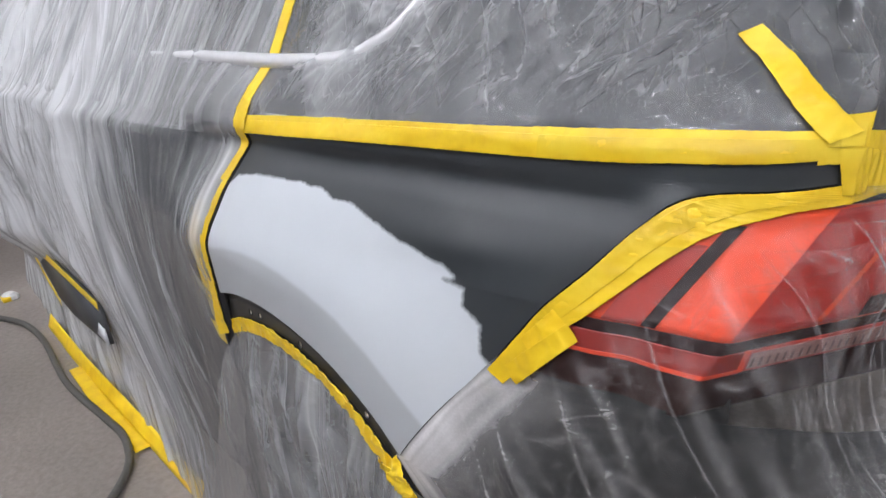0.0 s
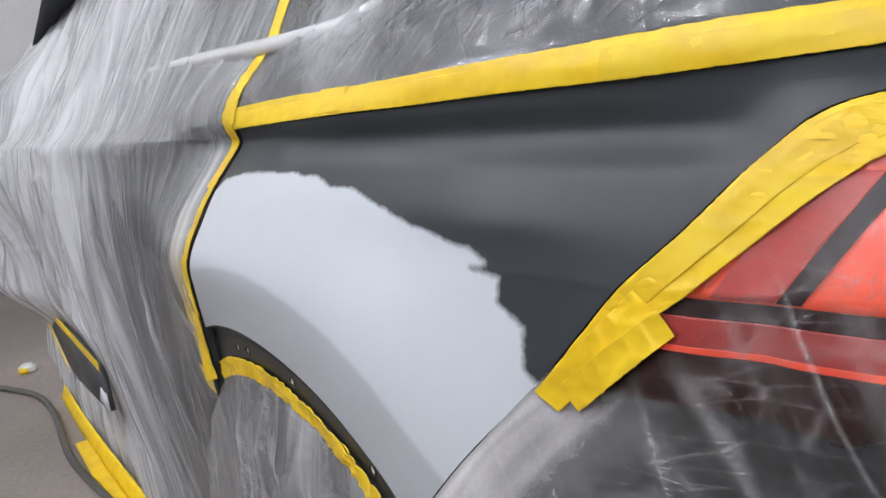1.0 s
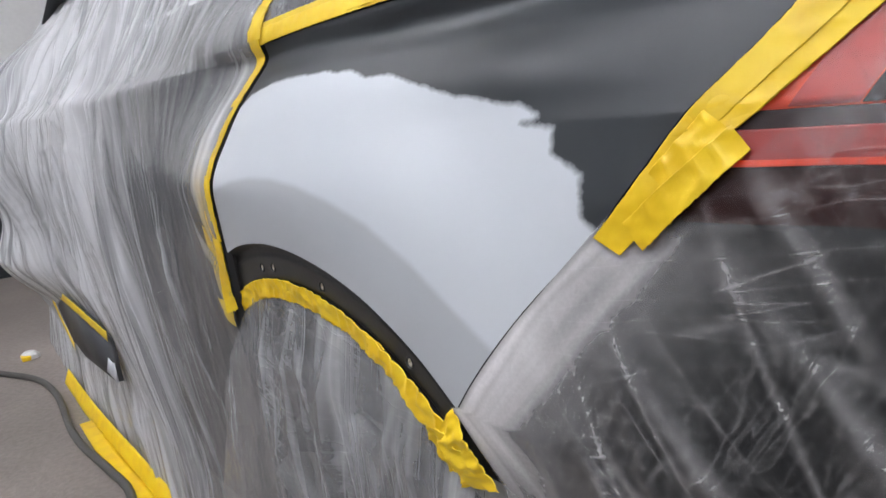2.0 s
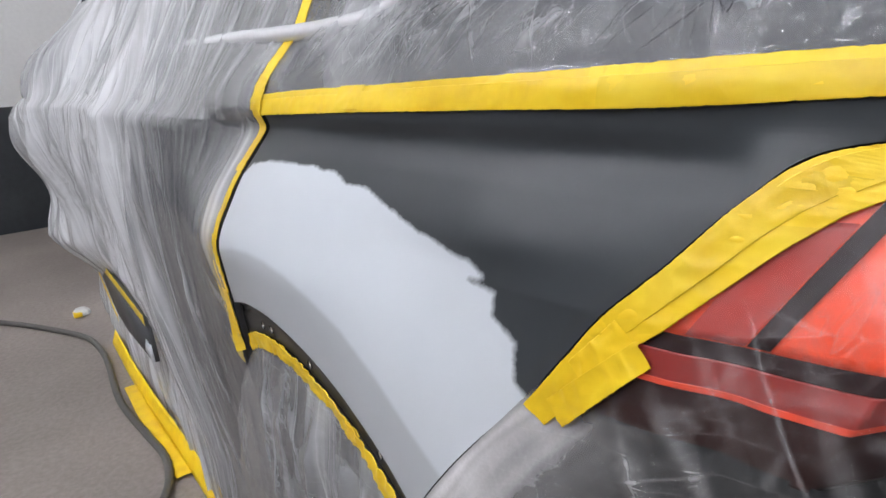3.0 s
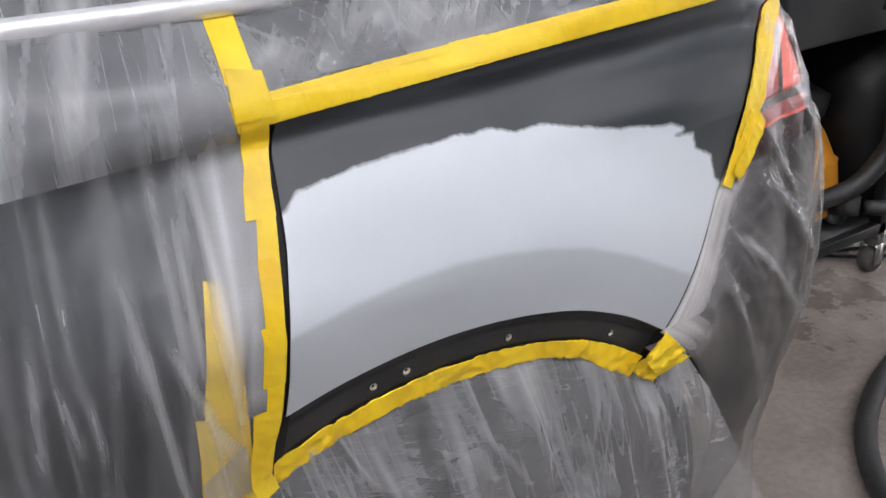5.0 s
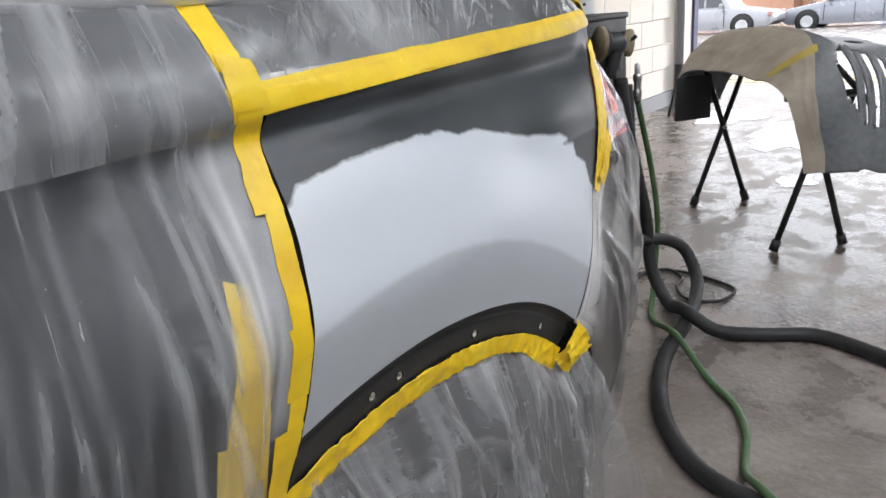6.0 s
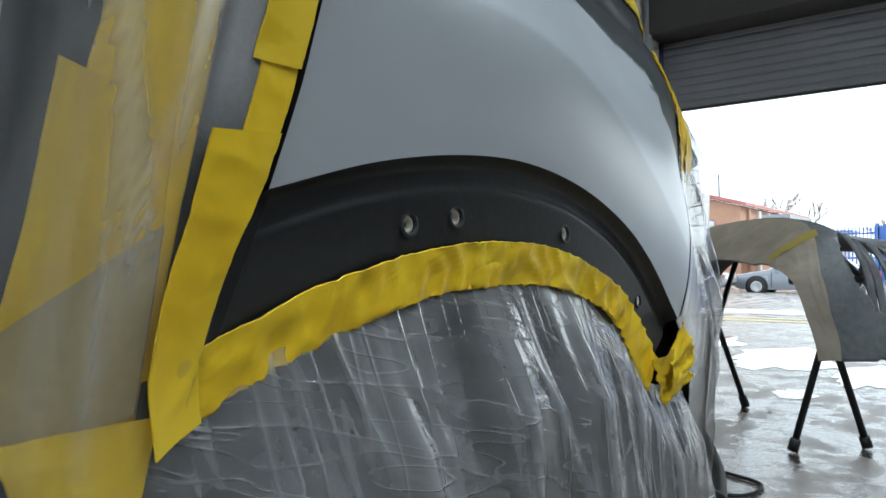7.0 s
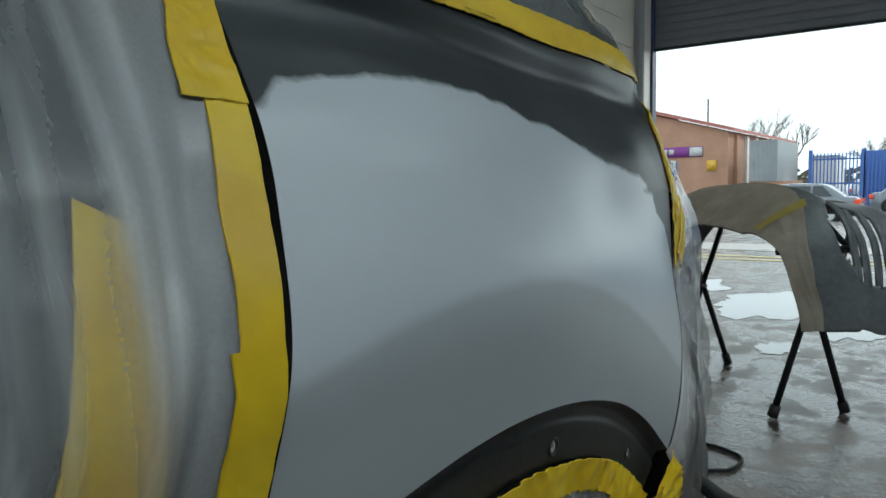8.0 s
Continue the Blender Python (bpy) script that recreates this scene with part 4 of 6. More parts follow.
# a few long ones near the panel, pulled towards the arch
for u0, v0, a, half, w, h, b in ((-0.216, 0.765, 1, 0.13, 0.014, 0.005, 0.9), (-0.172, 0.845, 6, 0.06, 0.004, 0.002, 0.9), (-0.150, 0.84, 4, 0.12, 0.005, 0.002, 0.9), (-0.173, 0.712, -17, 0.055, 0.004, 0.0016, 0.9), (-0.159, 0.755, 2, 0.045, 0.004, 0.0016, 0.8), (-0.183, 0.745, -9, 0.075, 0.006, 0.002, 1.0), (-0.296, 0.79, 12, 0.06, 0.010, 0.004, 0.7), (-0.137, 0.85, 10, 0.085, 0.004, 0.0016, 0.8), (-0.124, 0.83, 18, 0.05, 0.003, 0.001, 0.6), (-0.276, 0.775, 1, 0.03, 0.004, 0.0015, 0.6), (-0.262, 0.765, 5, 0.035, 0.004, 0.0015, 0.6), (-0.40, 0.66, -10, 0.14, 0.020, 0.006, 0.8), (-0.50, 0.55, -16, 0.24, 0.040, 0.012, 0.8), (-0.335, 0.50, -22, 0.22, 0.030, 0.010, 0.8), (-0.245, 0.45, -24, 0.20, 0.020, 0.008, 0.7), (-0.60, 0.86, -8, 0.2, 0.03, 0.008, 0.7)):
    lay_fold(rise, crests, S, Z, u0, v0, radians(a), half, w, h, 1.0, 0.1, b)
calm = np.interp(S, (-0.9, -0.5, -0.2), (1.0, 0.7, 0.5)) * (1 - 0.85 * np.exp(-((S + 1.45) / 0.5) ** 4 - ((Z - 0.32) / 0.14) ** 4))
off = 0.0020 + 0.0032 * np.clip((gap_d - 0.026) / 0.014, 0, 1) + np.minimum(1, free * 8) * (0.0035 + fine_rise) + free * calm * (0.002 + 0.9 * rise) + 0.13 * mirror_bulge(S, Z) + 0.11 * np.exp(-((S + 1.95) / 0.30) ** 2) * np.interp(Z, (0.2, 0.5, 0.9, 1.05), (0, 1, 1, 0.4)) * (1 + 0.25 * np.sin(Z * 17))
# it swells out where the tape hangs free below the door's corner
off = off + 0.010 * np.exp(-((S + 0.185) / 0.035) ** 2 - ((Z - 0.63) / 0.045) ** 2)
off = off + 0.004 * np.clip((gap_d - 0.028) / 0.02, 0, 1) * np.interp(Z, (0.58, 0.63, 0.85, 0.88), (0, 1, 1, 0)) * np.interp(S, (-0.30, -0.22), (0, 1))
P = flank(S, np.maximum(Z, 0.24)).copy()
P[..., 2] = Z
P[..., 1] -= off
down = np.clip((0.42 - Z) / 0.40, 0, 1) ** 1.3
hem_y = np.interp(S, (-2.7, -2.1, -1.2, -0.6, -0.3), (0.05, 0.03, 0.035, 0.0, -0.04))
P[..., 1] = P[..., 1] * (1 - down) + (hem_y - off * 0.8) * down
haze = np.interp(S, (-2.7, -1.0, -0.78, -0.60, -0.45, -0.32, -0.2), (0.95, 0.95, 0.78, 0.40, 0.20, 0.03, 0.01)) * (1 - 0.8 * mirror_bulge(S, Z))
dust = np.interp(gap_d, (0.0, 0.028, 0.045, 0.060, 0.09, 0.20), (0.72, 0.66, 0.56, 0.18, 0.06, 0.01)) * np.interp(Z, (0.66, 0.74, 0.78, 0.83, 0.92, 0.945), (0.05, 0.12, 0.38, 1.0, 1.0, 0.5))
dust = np.maximum(dust, np.interp(gap_d, (0.0, 0.024, 0.034), (0.62, 0.55, 0.0)) * np.interp(Z, (0.71, 0.75, 0.92, 0.945), (0.05, 1.0, 1.0, 0.5)))
# overspray drifts out below the shoulder
dust = dust + 0.03 * np.interp(Z, (0.60, 0.75, 0.86 , 0.90), (0.3, 1, 1, 0)) * np.interp(gap_d, (0.05, 0.2, 0.5), (0.4, 1, 0.5)) * np.interp(S, (-0.7, -0.4), (0, 1))
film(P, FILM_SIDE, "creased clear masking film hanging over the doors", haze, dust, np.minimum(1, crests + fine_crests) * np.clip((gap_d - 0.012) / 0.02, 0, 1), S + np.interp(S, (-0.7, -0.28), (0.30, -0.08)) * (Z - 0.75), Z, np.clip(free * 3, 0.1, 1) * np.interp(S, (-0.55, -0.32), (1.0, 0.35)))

# a second sheet laid over the upper doors, its straight lower edge along the shoulder
ns, nz = 460, 90
S = np.broadcast_to((-2.70 + 2.60 * np.linspace(0, 1, ns) ** 0.8)[:, None], (ns, nz)).copy()
Z = (0.943 + 0.004 * np.sin(S[:, :1] * 3)) * (1 - np.linspace(0, 1, nz)[None]) + 1.35 * np.linspace(0, 1, nz)[None]
rise, crests = np.zeros(S.shape), np.zeros(S.shape)
scatter_folds(rise, crests, S, Z, 50, 21, (-2.6, -0.12, 0.94, 1.3), lambda u, v: (np.interp(u, (-0.8, -0.3), (4, 16)), 6), (0.10, 0.3), (0.012, 0.04), (0.003, 0.014))
scatter_folds(rise, crests, S, Z, 110, 22, (-2.6, -0.11, 0.94, 1.3), lambda u, v: (np.interp(u, (-0.8, -0.3), (4, 18)), 10), (0.04, 0.15), (0.004, 0.012), (0.0008, 0.003), (0.1, 0.8))
g = np.clip((-0.10 - S) / 0.2, 0, 1)
off = 0.0046 + g * np.interp(S, (-0.9, -0.5), (1.0, 0.6)) * (0.008 + rise) * np.clip((Z - 0.94) / 0.03, 0.25, 1) + 0.14 * mirror_bulge(S, Z) + 0.11 * np.exp(-((S + 1.95) / 0.30) ** 2) * np.interp(Z, (0.9, 1.05), (1, 0.4))
P = flank(S, Z).copy()
P[..., 1] -= off
film(P, FILM_SIDE, "second sheet of clear masking film over the upper doors", np.interp(S, (-2.7, -0.8, -0.4, -0.2), (0.62, 0.58, 0.40, 0.16)) * (1 - 0.8 * mirror_bulge(S, Z)), 0.03, crests, S - 0.15 * (Z - 0.95), Z, np.interp(S, (-0.7, -0.2), (1.0, 0.5)))

TOPUP = [(-0.100, 0.973), (0.018, 0.979), (0.132, 0.982), (0.24, 0.986), (0.345, 0.9895), (0.449, 0.993), (0.554, 0.996), (0.63, 0.997), (0.70, 0.996), (0.76, 0.994)]
TOPLO = [(-0.100, 0.949), (-0.066, 0.9515), (0.014, 0.9545), (0.13, 0.9585), (0.24, 0.9615), (0.345, 0.965), (0.45, 0.9675), (0.55, 0.9715), (0.61, 0.9745), (0.661, 0.978), (0.70, 0.976), (0.76, 0.972)]
# over the glass above the panel
ns, nz = 420, 170
S = np.broadcast_to(np.linspace(-0.10, 0.86, ns)[:, None], (ns, nz)).copy()
lo = np.interp(S[:, 0], [a for a, b in TOPLINE], [b for a, b in TOPLINE]) + 0.012
hold = np.interp(S[:, 0], [a for a, b in TOPUP], [b for a, b in TOPUP]) + 0.005
Z = lo[:, None] * (1 - np.linspace(0, 1, nz)[None]) + 1.36 * np.linspace(0, 1, nz)[None]
rise, crests = np.zeros(S.shape), np.zeros(S.shape)
# creases fan out from the tape, small ones run every way
scatter_folds(rise, crests, S, Z, 60, 31, (-0.05, 0.62, 0.99, 1.15), lambda u, v: (38, 16), (0.03, 0.12), (0.005, 0.018), (0.001, 0.005), (0.2, 0.9))
scatter_folds(rise, crests, S, Z, 260, 32, (-0.06, 0.80, 0.985, 1.25), lambda u, v: (30, 50), (0.008, 0.04), (0.0025, 0.007), (0.0004, 0.002), (0.1, 0.8))
scatter_folds(rise, crests, S, Z, 26, 33, (0.55, 0.85, 0.99, 1.25), lambda u, v: (-38, 8), (0.06, 0.2), (0.008, 0.02), (0.002, 0.006), (0.3, 1.0))
# held down by the tape along the panel and up both pillars
g = np.clip((Z - hold[:, None]) / 0.03, 0, 1) * np.clip((S + 0.070) / 0.04, 0, 1) * np.clip((np.abs((S - 0.65) + 0.88 * (Z - 0.992)) - 0.016) / 0.04, 0, 1)
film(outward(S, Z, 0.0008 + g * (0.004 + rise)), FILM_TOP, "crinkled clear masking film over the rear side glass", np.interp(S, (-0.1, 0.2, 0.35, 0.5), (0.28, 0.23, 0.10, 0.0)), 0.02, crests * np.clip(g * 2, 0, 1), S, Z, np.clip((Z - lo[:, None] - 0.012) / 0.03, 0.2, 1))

# round the bumper and the tail lamp
ns, nz = 400, 260
zv = np.linspace(0.035, 0.958, nz)
st = np.where(zv < 0.634, x_start(np.maximum(zv, 0.34)) - 0.012, np.interp(zv, [0.634, 0.708, 0.779, 0.822, 0.862, 0.896, 0.93, 0.958], [0.310, 0.3665, 0.4225, 0.46, 0.495, 0.525, 0.56, 0.66]))
t = np.linspace(0, 1, ns)[:, None] ** 1.2
S = st[None] * (1 - t) + 1.25 * t
Z = np.broadcast_to(zv[None], S.shape).copy()
gap_d = np.maximum(S - st[None], 0)
near = np.clip((gap_d - np.interp(Z, (0.78, 0.86, 0.93), (0.045, 0.06, 0.085))) / np.where(Z < 0.78, 0.06, 0.04), 0, 1)
rise, crests = np.zeros(S.shape), np.zeros(S.shape)
# long folds falling from the lamp towards the tail, each (s, z) to (s, z)
for (s0, z0), (s1, z1), w, h, b in (((0.536, 0.745), (0.76, 0.44), 0.022, 0.010, 1.0), ((0.456, 0.709), (0.72, 0.39), 0.018, 0.009, 0.9), ((0.43, 0.655), (0.60, 0.27), 0.014, 0.008, 0.75), ((0.392, 0.65), (0.475, 0.30), 0.010, 0.006, 0.7), ((0.66, 0.78), (0.76, 0.46), 0.026, 0.010, 0.6), ((0.512, 0.815), (0.575, 0.725), 0.010, 0.004, 0.9), ((0.60, 0.84), (0.70, 0.60), 0.014, 0.006, 0.6), ((0.52, 0.50), (0.62, 0.20), 0.020, 0.008, 0.5), ((0.44, 0.45), (0.52, 0.12), 0.016, 0.008, 0.5), ((0.80, 0.80), (0.84, 0.35), 0.03, 0.012, 0.5), ((0.92, 0.82), (0.93, 0.3), 0.03, 0.012, 0.5), ((0.575, 0.93), (0.66, 0.81), 0.008, 0.003, 0.7), ((0.66, 0.93), (0.73, 0.80), 0.016, 0.005, 0.7)):
    lay_fold(rise, crests, S, Z, (s0 + s1) / 2, (z0 + z1) / 2, math.atan2(s0 - s1, z0 - z1), 0.52 * math.hypot(s1 - s0, z1 - z0), w, h, 1.0, 0.3, b)
scatter_folds(rise, crests, S, Z, 26, 41, (0.42, 1.0, 0.10, 0.90), lambda u, v: (-28, 12), (0.04, 0.14), (0.006, 0.016), (0.001, 0.004), (0.1, 0.5))
scatter_folds(rise, crests, S, Z, 120, 42, (0.40, 0.80, 0.45, 0.95), lambda u, v: (-70, 30), (0.006, 0.03), (0.002, 0.005), (0.0003, 0.0012), (0.1, 0.7))
off = 0.0006 + near * (0.004 + rise) + near * 0.05 * np.maximum(0, 0.42 - Z)
P = outward(S, np.maximum(Z, 0.20), off)
over = np.interp(Z, (0.79, 0.87), (0, 1)) * np.clip((S - 0.50) / 0.05, 0, 1)
Q = lamp_point(S, np.maximum(Z, 0.20), off + 0.003 * near, 0.0)
# beyond the ridge the film spans loosely to the tailgate
Q[..., 0] += 0.098 * (1 - np.exp(-np.maximum(S - 0.625 - (Z - 0.846) * 0.38, 0) / 0.10))
P = P * (1 - over[..., None]) + Q * over[..., None]
P[..., 2] = Z
strip = np.clip((0.050 - gap_d) / 0.006, 0, 1) * np.interp(Z, (0.60, 0.63, 0.77, 0.79), (0, 1, 1, 0))
dust = np.interp(gap_d, (0.0, 0.006, 0.014, 0.030, 0.040, 0.048, 0.066, 0.10, 0.16, 0.40), (0.45, 0.95, 0.85, 0.70, 0.86, 0.84, 0.28, 0.10, 0.015, 0.002)) * np.interp(Z, (0.25, 0.56, 0.62, 0.765, 0.79), (0.05, 0.16, 1, 1, 0.0))
# uneven streaks along the edge
r = random.Random(17)
knots = [r.uniform(0.62, 1.0) for _ in range(40)]
dust = dust * np.interp(gap_d + 0.005 * np.sin(Z * 27 + 1.0) + 0.002 * np.sin(Z * 71), np.arange(40) * 0.0055, knots)
haze = 0.20 * strip + 0.10 * np.interp(S, (0.66, 0.76), (0, 1)) * np.interp(Z, (0.74, 0.80), (1, 0)) + 0.08 * near * np.interp(Z, (0.48, 0.62), (1, 0)) + 0.22 * np.interp(S, (0.76, 0.92), (0, 1)) * np.interp(Z, (0.80, 0.86), (1, 0.35)) + 0.03 * np.interp(S, (0.55, 0.70), (0, 1)) * np.interp(Z, (0.60, 0.74, 0.80), (1, 0.4, 0.05))
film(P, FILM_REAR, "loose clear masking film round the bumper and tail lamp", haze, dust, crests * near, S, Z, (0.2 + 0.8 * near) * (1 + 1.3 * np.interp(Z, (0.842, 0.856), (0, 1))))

# hung from the arch over the wheel
ns, nz = 380, 170
HEM = [(-0.185, 0.615), (-0.150, 0.640), (-0.095, 0.662), (-0.03, 0.679), (0.022, 0.684), (0.08, 0.682), (0.137, 0.671), (0.195, 0.648), (0.240, 0.617), (0.285, 0.583), (0.36, 0.575)]
hem = curve(HEM, ns)
v = np.linspace(0, 1, nz)[None]
foot = np.linspace(-0.42, 0.62, ns)[:, None]
X = hem[:, :1] * (1 - v) + foot * v
Z = hem[:, 1:] * (1 - v) + 0.03 * v
y_top = side(hem[:, 0], hem[:, 1])[:, None] + 0.0098
rise, crests = np.zeros(X.shape), np.zeros(X.shape)
scatter_folds(rise, crests, X, Z, 34, 51, (-0.30, 0.40, 0.35, 0.66), lambda u, v: (np.interp(u, (-0.2, 0.0, 0.3), (-24, -12, 2)), 7), (0.08, 0.22), (0.006, 0.022), (0.002, 0.009), (0.3, 1.0))
scatter_folds(rise, crests, X, Z, 170, 52, (-0.25, 0.36, 0.30, 0.68), lambda u, v: (np.interp(u, (-0.2, 0.3), (-20, 0)), 14), (0.015, 0.07), (0.0025, 0.007), (0.0004, 0.002), (0.1, 0.7))
scatter_folds(rise, crests, X, Z, 170, 53, (-0.20, 0.36, 0.40, 0.69), lambda u, v: (75, 25), (0.008, 0.03), (0.002, 0.006), (0.0003, 0.0014), (0.0, 0.45))
g = np.clip((v - 0.02) / 0.10, 0, 1)
Y = y_top - 0.001 - g * (0.010 + rise) - 0.02 * v
film(np.stack([X, Y, Z], -1), FILM_WHEEL, "creased clear masking film hung over the rear wheel", 0.10 * np.exp(-v / 0.25) * np.interp(X, (-0.05, 0.1), (0.3, 1.0)), 0.22 * np.exp(-v / 0.10) * np.interp(X, (-0.1, 0.15), (0.2, 1.0)), crests * g, X, Z)


# ---- yellow tape ----
def polyline(pts, n):
    """n points along straight runs between (s, z) pairs."""
    p = np.asarray(pts, float)
    d = np.r_[0, np.cumsum(np.linalg.norm(np.diff(p, axis=0), axis=1))]
    q = np.linspace(0, d[-1], n)
    return np.stack([np.interp(q, d, p[:, 0]), np.interp(q, d, p[:, 1])], 1)


EDGE_TAPE = "strip of yellow masking tape stuck along the panel edge"


def tape(a, b, off=0.0012, n=70, label=EDGE_TAPE, crease=0.00035, lift=0.0, seed=0.0, dy=0.0, sharp=False, ragged=0.0006, material=None):
    """A strip between two lines of (s, z) on the body; lift: how far its first edge stands off at the strip's end."""
    A, B = (polyline(a, n), polyline(b, n)) if sharp else (curve(a, n), curve(b, n))
    w = np.array([0, 0, 0.02, 0.12, 0.24, 0.37, 0.5, 0.63, 0.76, 0.88, 0.98, 1, 1])
    S = A[:, :1] * (1 - w) + B[:, :1] * w
    Z = A[:, 1:] * (1 - w) + B[:, 1:] * w
    run = np.linspace(0, 1, n)[:, None] ** 1.5 * (1 - w[None]) ** 1.3 * lift
    d = np.array([[off + crease * (2.2 * fold(x * 60 + seed, z * 60) + 1.2 * wob(x * 25, z * 25, seed) + 0.8 * fold(x * 17 - z * 95, z * 21 + x * 40, seed)) for x, z in zip(rs, rz)] for rs, rz in zip(S, Z)]) + run
    d[:, 0], d[:, -1] = d[:, 1] - 0.0009, d[:, -2] - 0.0009
    # torn and cut edges waver
    torn = np.array([min(ragged, 0.0006) * (wob(i * 0.9, seed) + 0.6 * wob(i * 2.3, seed + 4)) for i in range(n)])
    bite = np.array([ragged * (wob(i * 0.7, seed + 9) + 0.6 * wob(i * 2.1, seed + 6)) for i in range(n)])
    Z = Z + torn[:, None] * (w == 1) + bite[:, None] * (w == 0)
    P = outward(S, Z, d)
    P[..., 1] += dy
    return solo("masking_tape", grid(P), material or TAPE, label, "masking tape", "masking tape")


def cut(line, x0, x1, dz=0.0):
    c = curve(line, 400)
    xs = np.linspace(x0, x1, 12)
    return [(x, float(np.interp(x, c[:, 0], c[:, 1])) + dz) for x in xs]
def half_way(x0, x1, k, dz=0.0):
    """A line between the lower and the upper edge of the strip above the panel."""
    return [(a, b * (1 - k) + d * k + dz) for (a, b), (_, d) in zip(cut(TOPLO, x0, x1), cut(TOPUP, x0, x1))]
tape(half_way(-0.10, 0.15, 0.30), cut(TOPUP, -0.10, 0.15), 0.0012, seed=1)
tape(cut(TOPLO, -0.099, 0.13), half_way(-0.099, 0.13, 0.72), 0.0018, seed=2)
tape(half_way(0.13, 0.46, 0.34), cut(TOPUP, 0.13, 0.46), 0.0013, seed=41)
tape(cut(TOPLO, 0.115, 0.46), half_way(0.115, 0.46, 0.78), 0.0020, seed=42)
tape(cut(TOPLO, 0.108, 0.150, 0.002), cut(TOPUP, 0.108, 0.150, 0.0006), 0.0026, 24, seed=43)
tape(half_way(0.42, 0.665, 0.30), cut(TOPUP, 0.42, 0.665, 0.0004), 0.0016, seed=3)
tape(cut(TOPLO, 0.43, 0.665), half_way(0.43, 0.665, 0.75), 0.0022, seed=4)
tape(cut(TOPLO, 0.645, 0.76, -0.003), cut(TOPUP, 0.645, 0.76, 0.001), 0.0028, 40, seed=5)
# along the door gap, in short overlapping lengths
tape([(-0.098, 0.975), (-0.096, 0.957), (-0.101, 0.918), (-0.107, 0.905), (-0.1135, 0.883)], [(-0.0715, 0.966), (-0.0745, 0.937), (-0.0840, 0.905), (-0.0890, 0.882)], 0.0030, 50, seed=6, sharp=True)
tape([(-0.1035, 0.888), (-0.1155, 0.850), (-0.1205, 0.822), (-0.1245, 0.803)], [(-0.0870, 0.892), (-0.0957, 0.858), (-0.1042, 0.822), (-0.1087, 0.803)], 0.0024, 50, seed=7, sharp=True)
tape([(-0.1275, 0.8065), (-0.1280, 0.795), (-0.1325, 0.775), (-0.1375, 0.752)], [(-0.1082, 0.8065), (-0.1102, 0.791), (-0.1137, 0.775), (-0.1187, 0.752)], 0.0030, 40, seed=16, sharp=True)
tape([(-0.1340, 0.757), (-0.1345, 0.747), (-0.1390, 0.726)], [(-0.1182, 0.757), (-0.1207, 0.745), (-0.1250, 0.726)], 0.0024, 30, seed=17, sharp=True)
tape([(-0.1500, 0.7285), (-0.156, 0.700), (-0.163, 0.677), (-0.167, 0.652), (-0.164, 0.628)], [(-0.1243, 0.7300), (-0.1300, 0.710), (-0.138, 0.690), (-0.1475, 0.655), (-0.1440, 0.634)], 0.0034, 60, crease=0.0005, lift=0.009, seed=8, sharp=True)
# round the arch
ATOP = [(-0.160, 0.648)] + LIP
ALOW = [(-0.166, 0.620), (-0.150, 0.628), (-0.095, 0.650), (-0.03, 0.668), (0.022, 0.672), (0.08, 0.671), (0.137, 0.661), (0.195, 0.639), (0.230, 0.609), (0.268, 0.580)]
def arch_piece(i0, i1, seed, off):
    a, b = curve(ATOP, 100)[i0:i1], curve(ALOW, 100)[i0:i1]
    k = np.linspace(0, len(a) - 1, 14).astype(int)
    tape([tuple(q) for q in b[k]], [tuple(q + np.array([0, 0.0008])) for q in a[k]], off, 80, "strip of yellow masking tape folded round the wheel arch lip", 0.0013, 0.0, seed, 0.0085, ragged=0.0022)
arch_piece(4, 45, 11, 0.0012)
arch_piece(38, 80, 12, 0.0018)
arch_piece(74, 100, 13, 0.0024)
tape([(0.258, 0.606), (0.280, 0.578), (0.300, 0.563)], [(0.284, 0.614), (0.314, 0.599), (0.350, 0.583)], 0.004, 40, "torn end of yellow masking tape", 0.0026, seed=14, dy=0.004, ragged=0.003)
tape([(0.280, 0.606), (0.300, 0.575)], [(0.307, 0.636), (0.340, 0.596)], 0.005, 40, "torn end of yellow masking tape", 0.0026, seed=15, dy=0.003, ragged=0.002)
# down the rear edge: a doubled strip, a narrower one inside it and a wide patch at the foot
RIN = [(a + 0.0022, b - 0.0012) for a, b in REAR]
ROUT = [(0.4395, 0.7625), (0.470, 0.797), (0.501, 0.834), (0.514, 0.845), (0.540, 0.872), (0.564, 0.897), (0.574, 0.906), (0.586, 0.916), (0.606, 0.927), (0.638, 0.939), (0.668, 0.945), (0.735, 0.950)]
rin = curve(RIN, 200)
rin = rin[rin[:, 0] >= 0.4205]
rout = polyline(ROUT, len(rin))
def rear_piece(i0, i1, seed, off, k0=0.0, k1=1.0):
    a, b = rin[i0:i1], rout[i0:i1]
    k = np.linspace(0, len(a) - 1, 16).astype(int)
    near_edge, far_edge = a * (1 - k0) + b * k0, a * (1 - k1) + b * k1
    tape([tuple(q) for q in far_edge[k]], [tuple(q) for q in near_edge[k]], off, 60, "yellow masking tape over the edge of the film", 0.0005, seed=seed, sharp=True)
rear_piece(0, 46, 21, 0.0022)
rear_piece(34, 78, 22, 0.0018)
rear_piece(30, 86, 26, 0.0026, 0.0, 0.62)
rear_piece(70, 104, 27, 0.0020)
rear_piece(80, 110, 28, 0.0026, 0.10, 0.70)
rear_piece(98, 200, 23, 0.0026)
FOOT_TAPE = "short wide patch of yellow masking tape over the strip's foot"
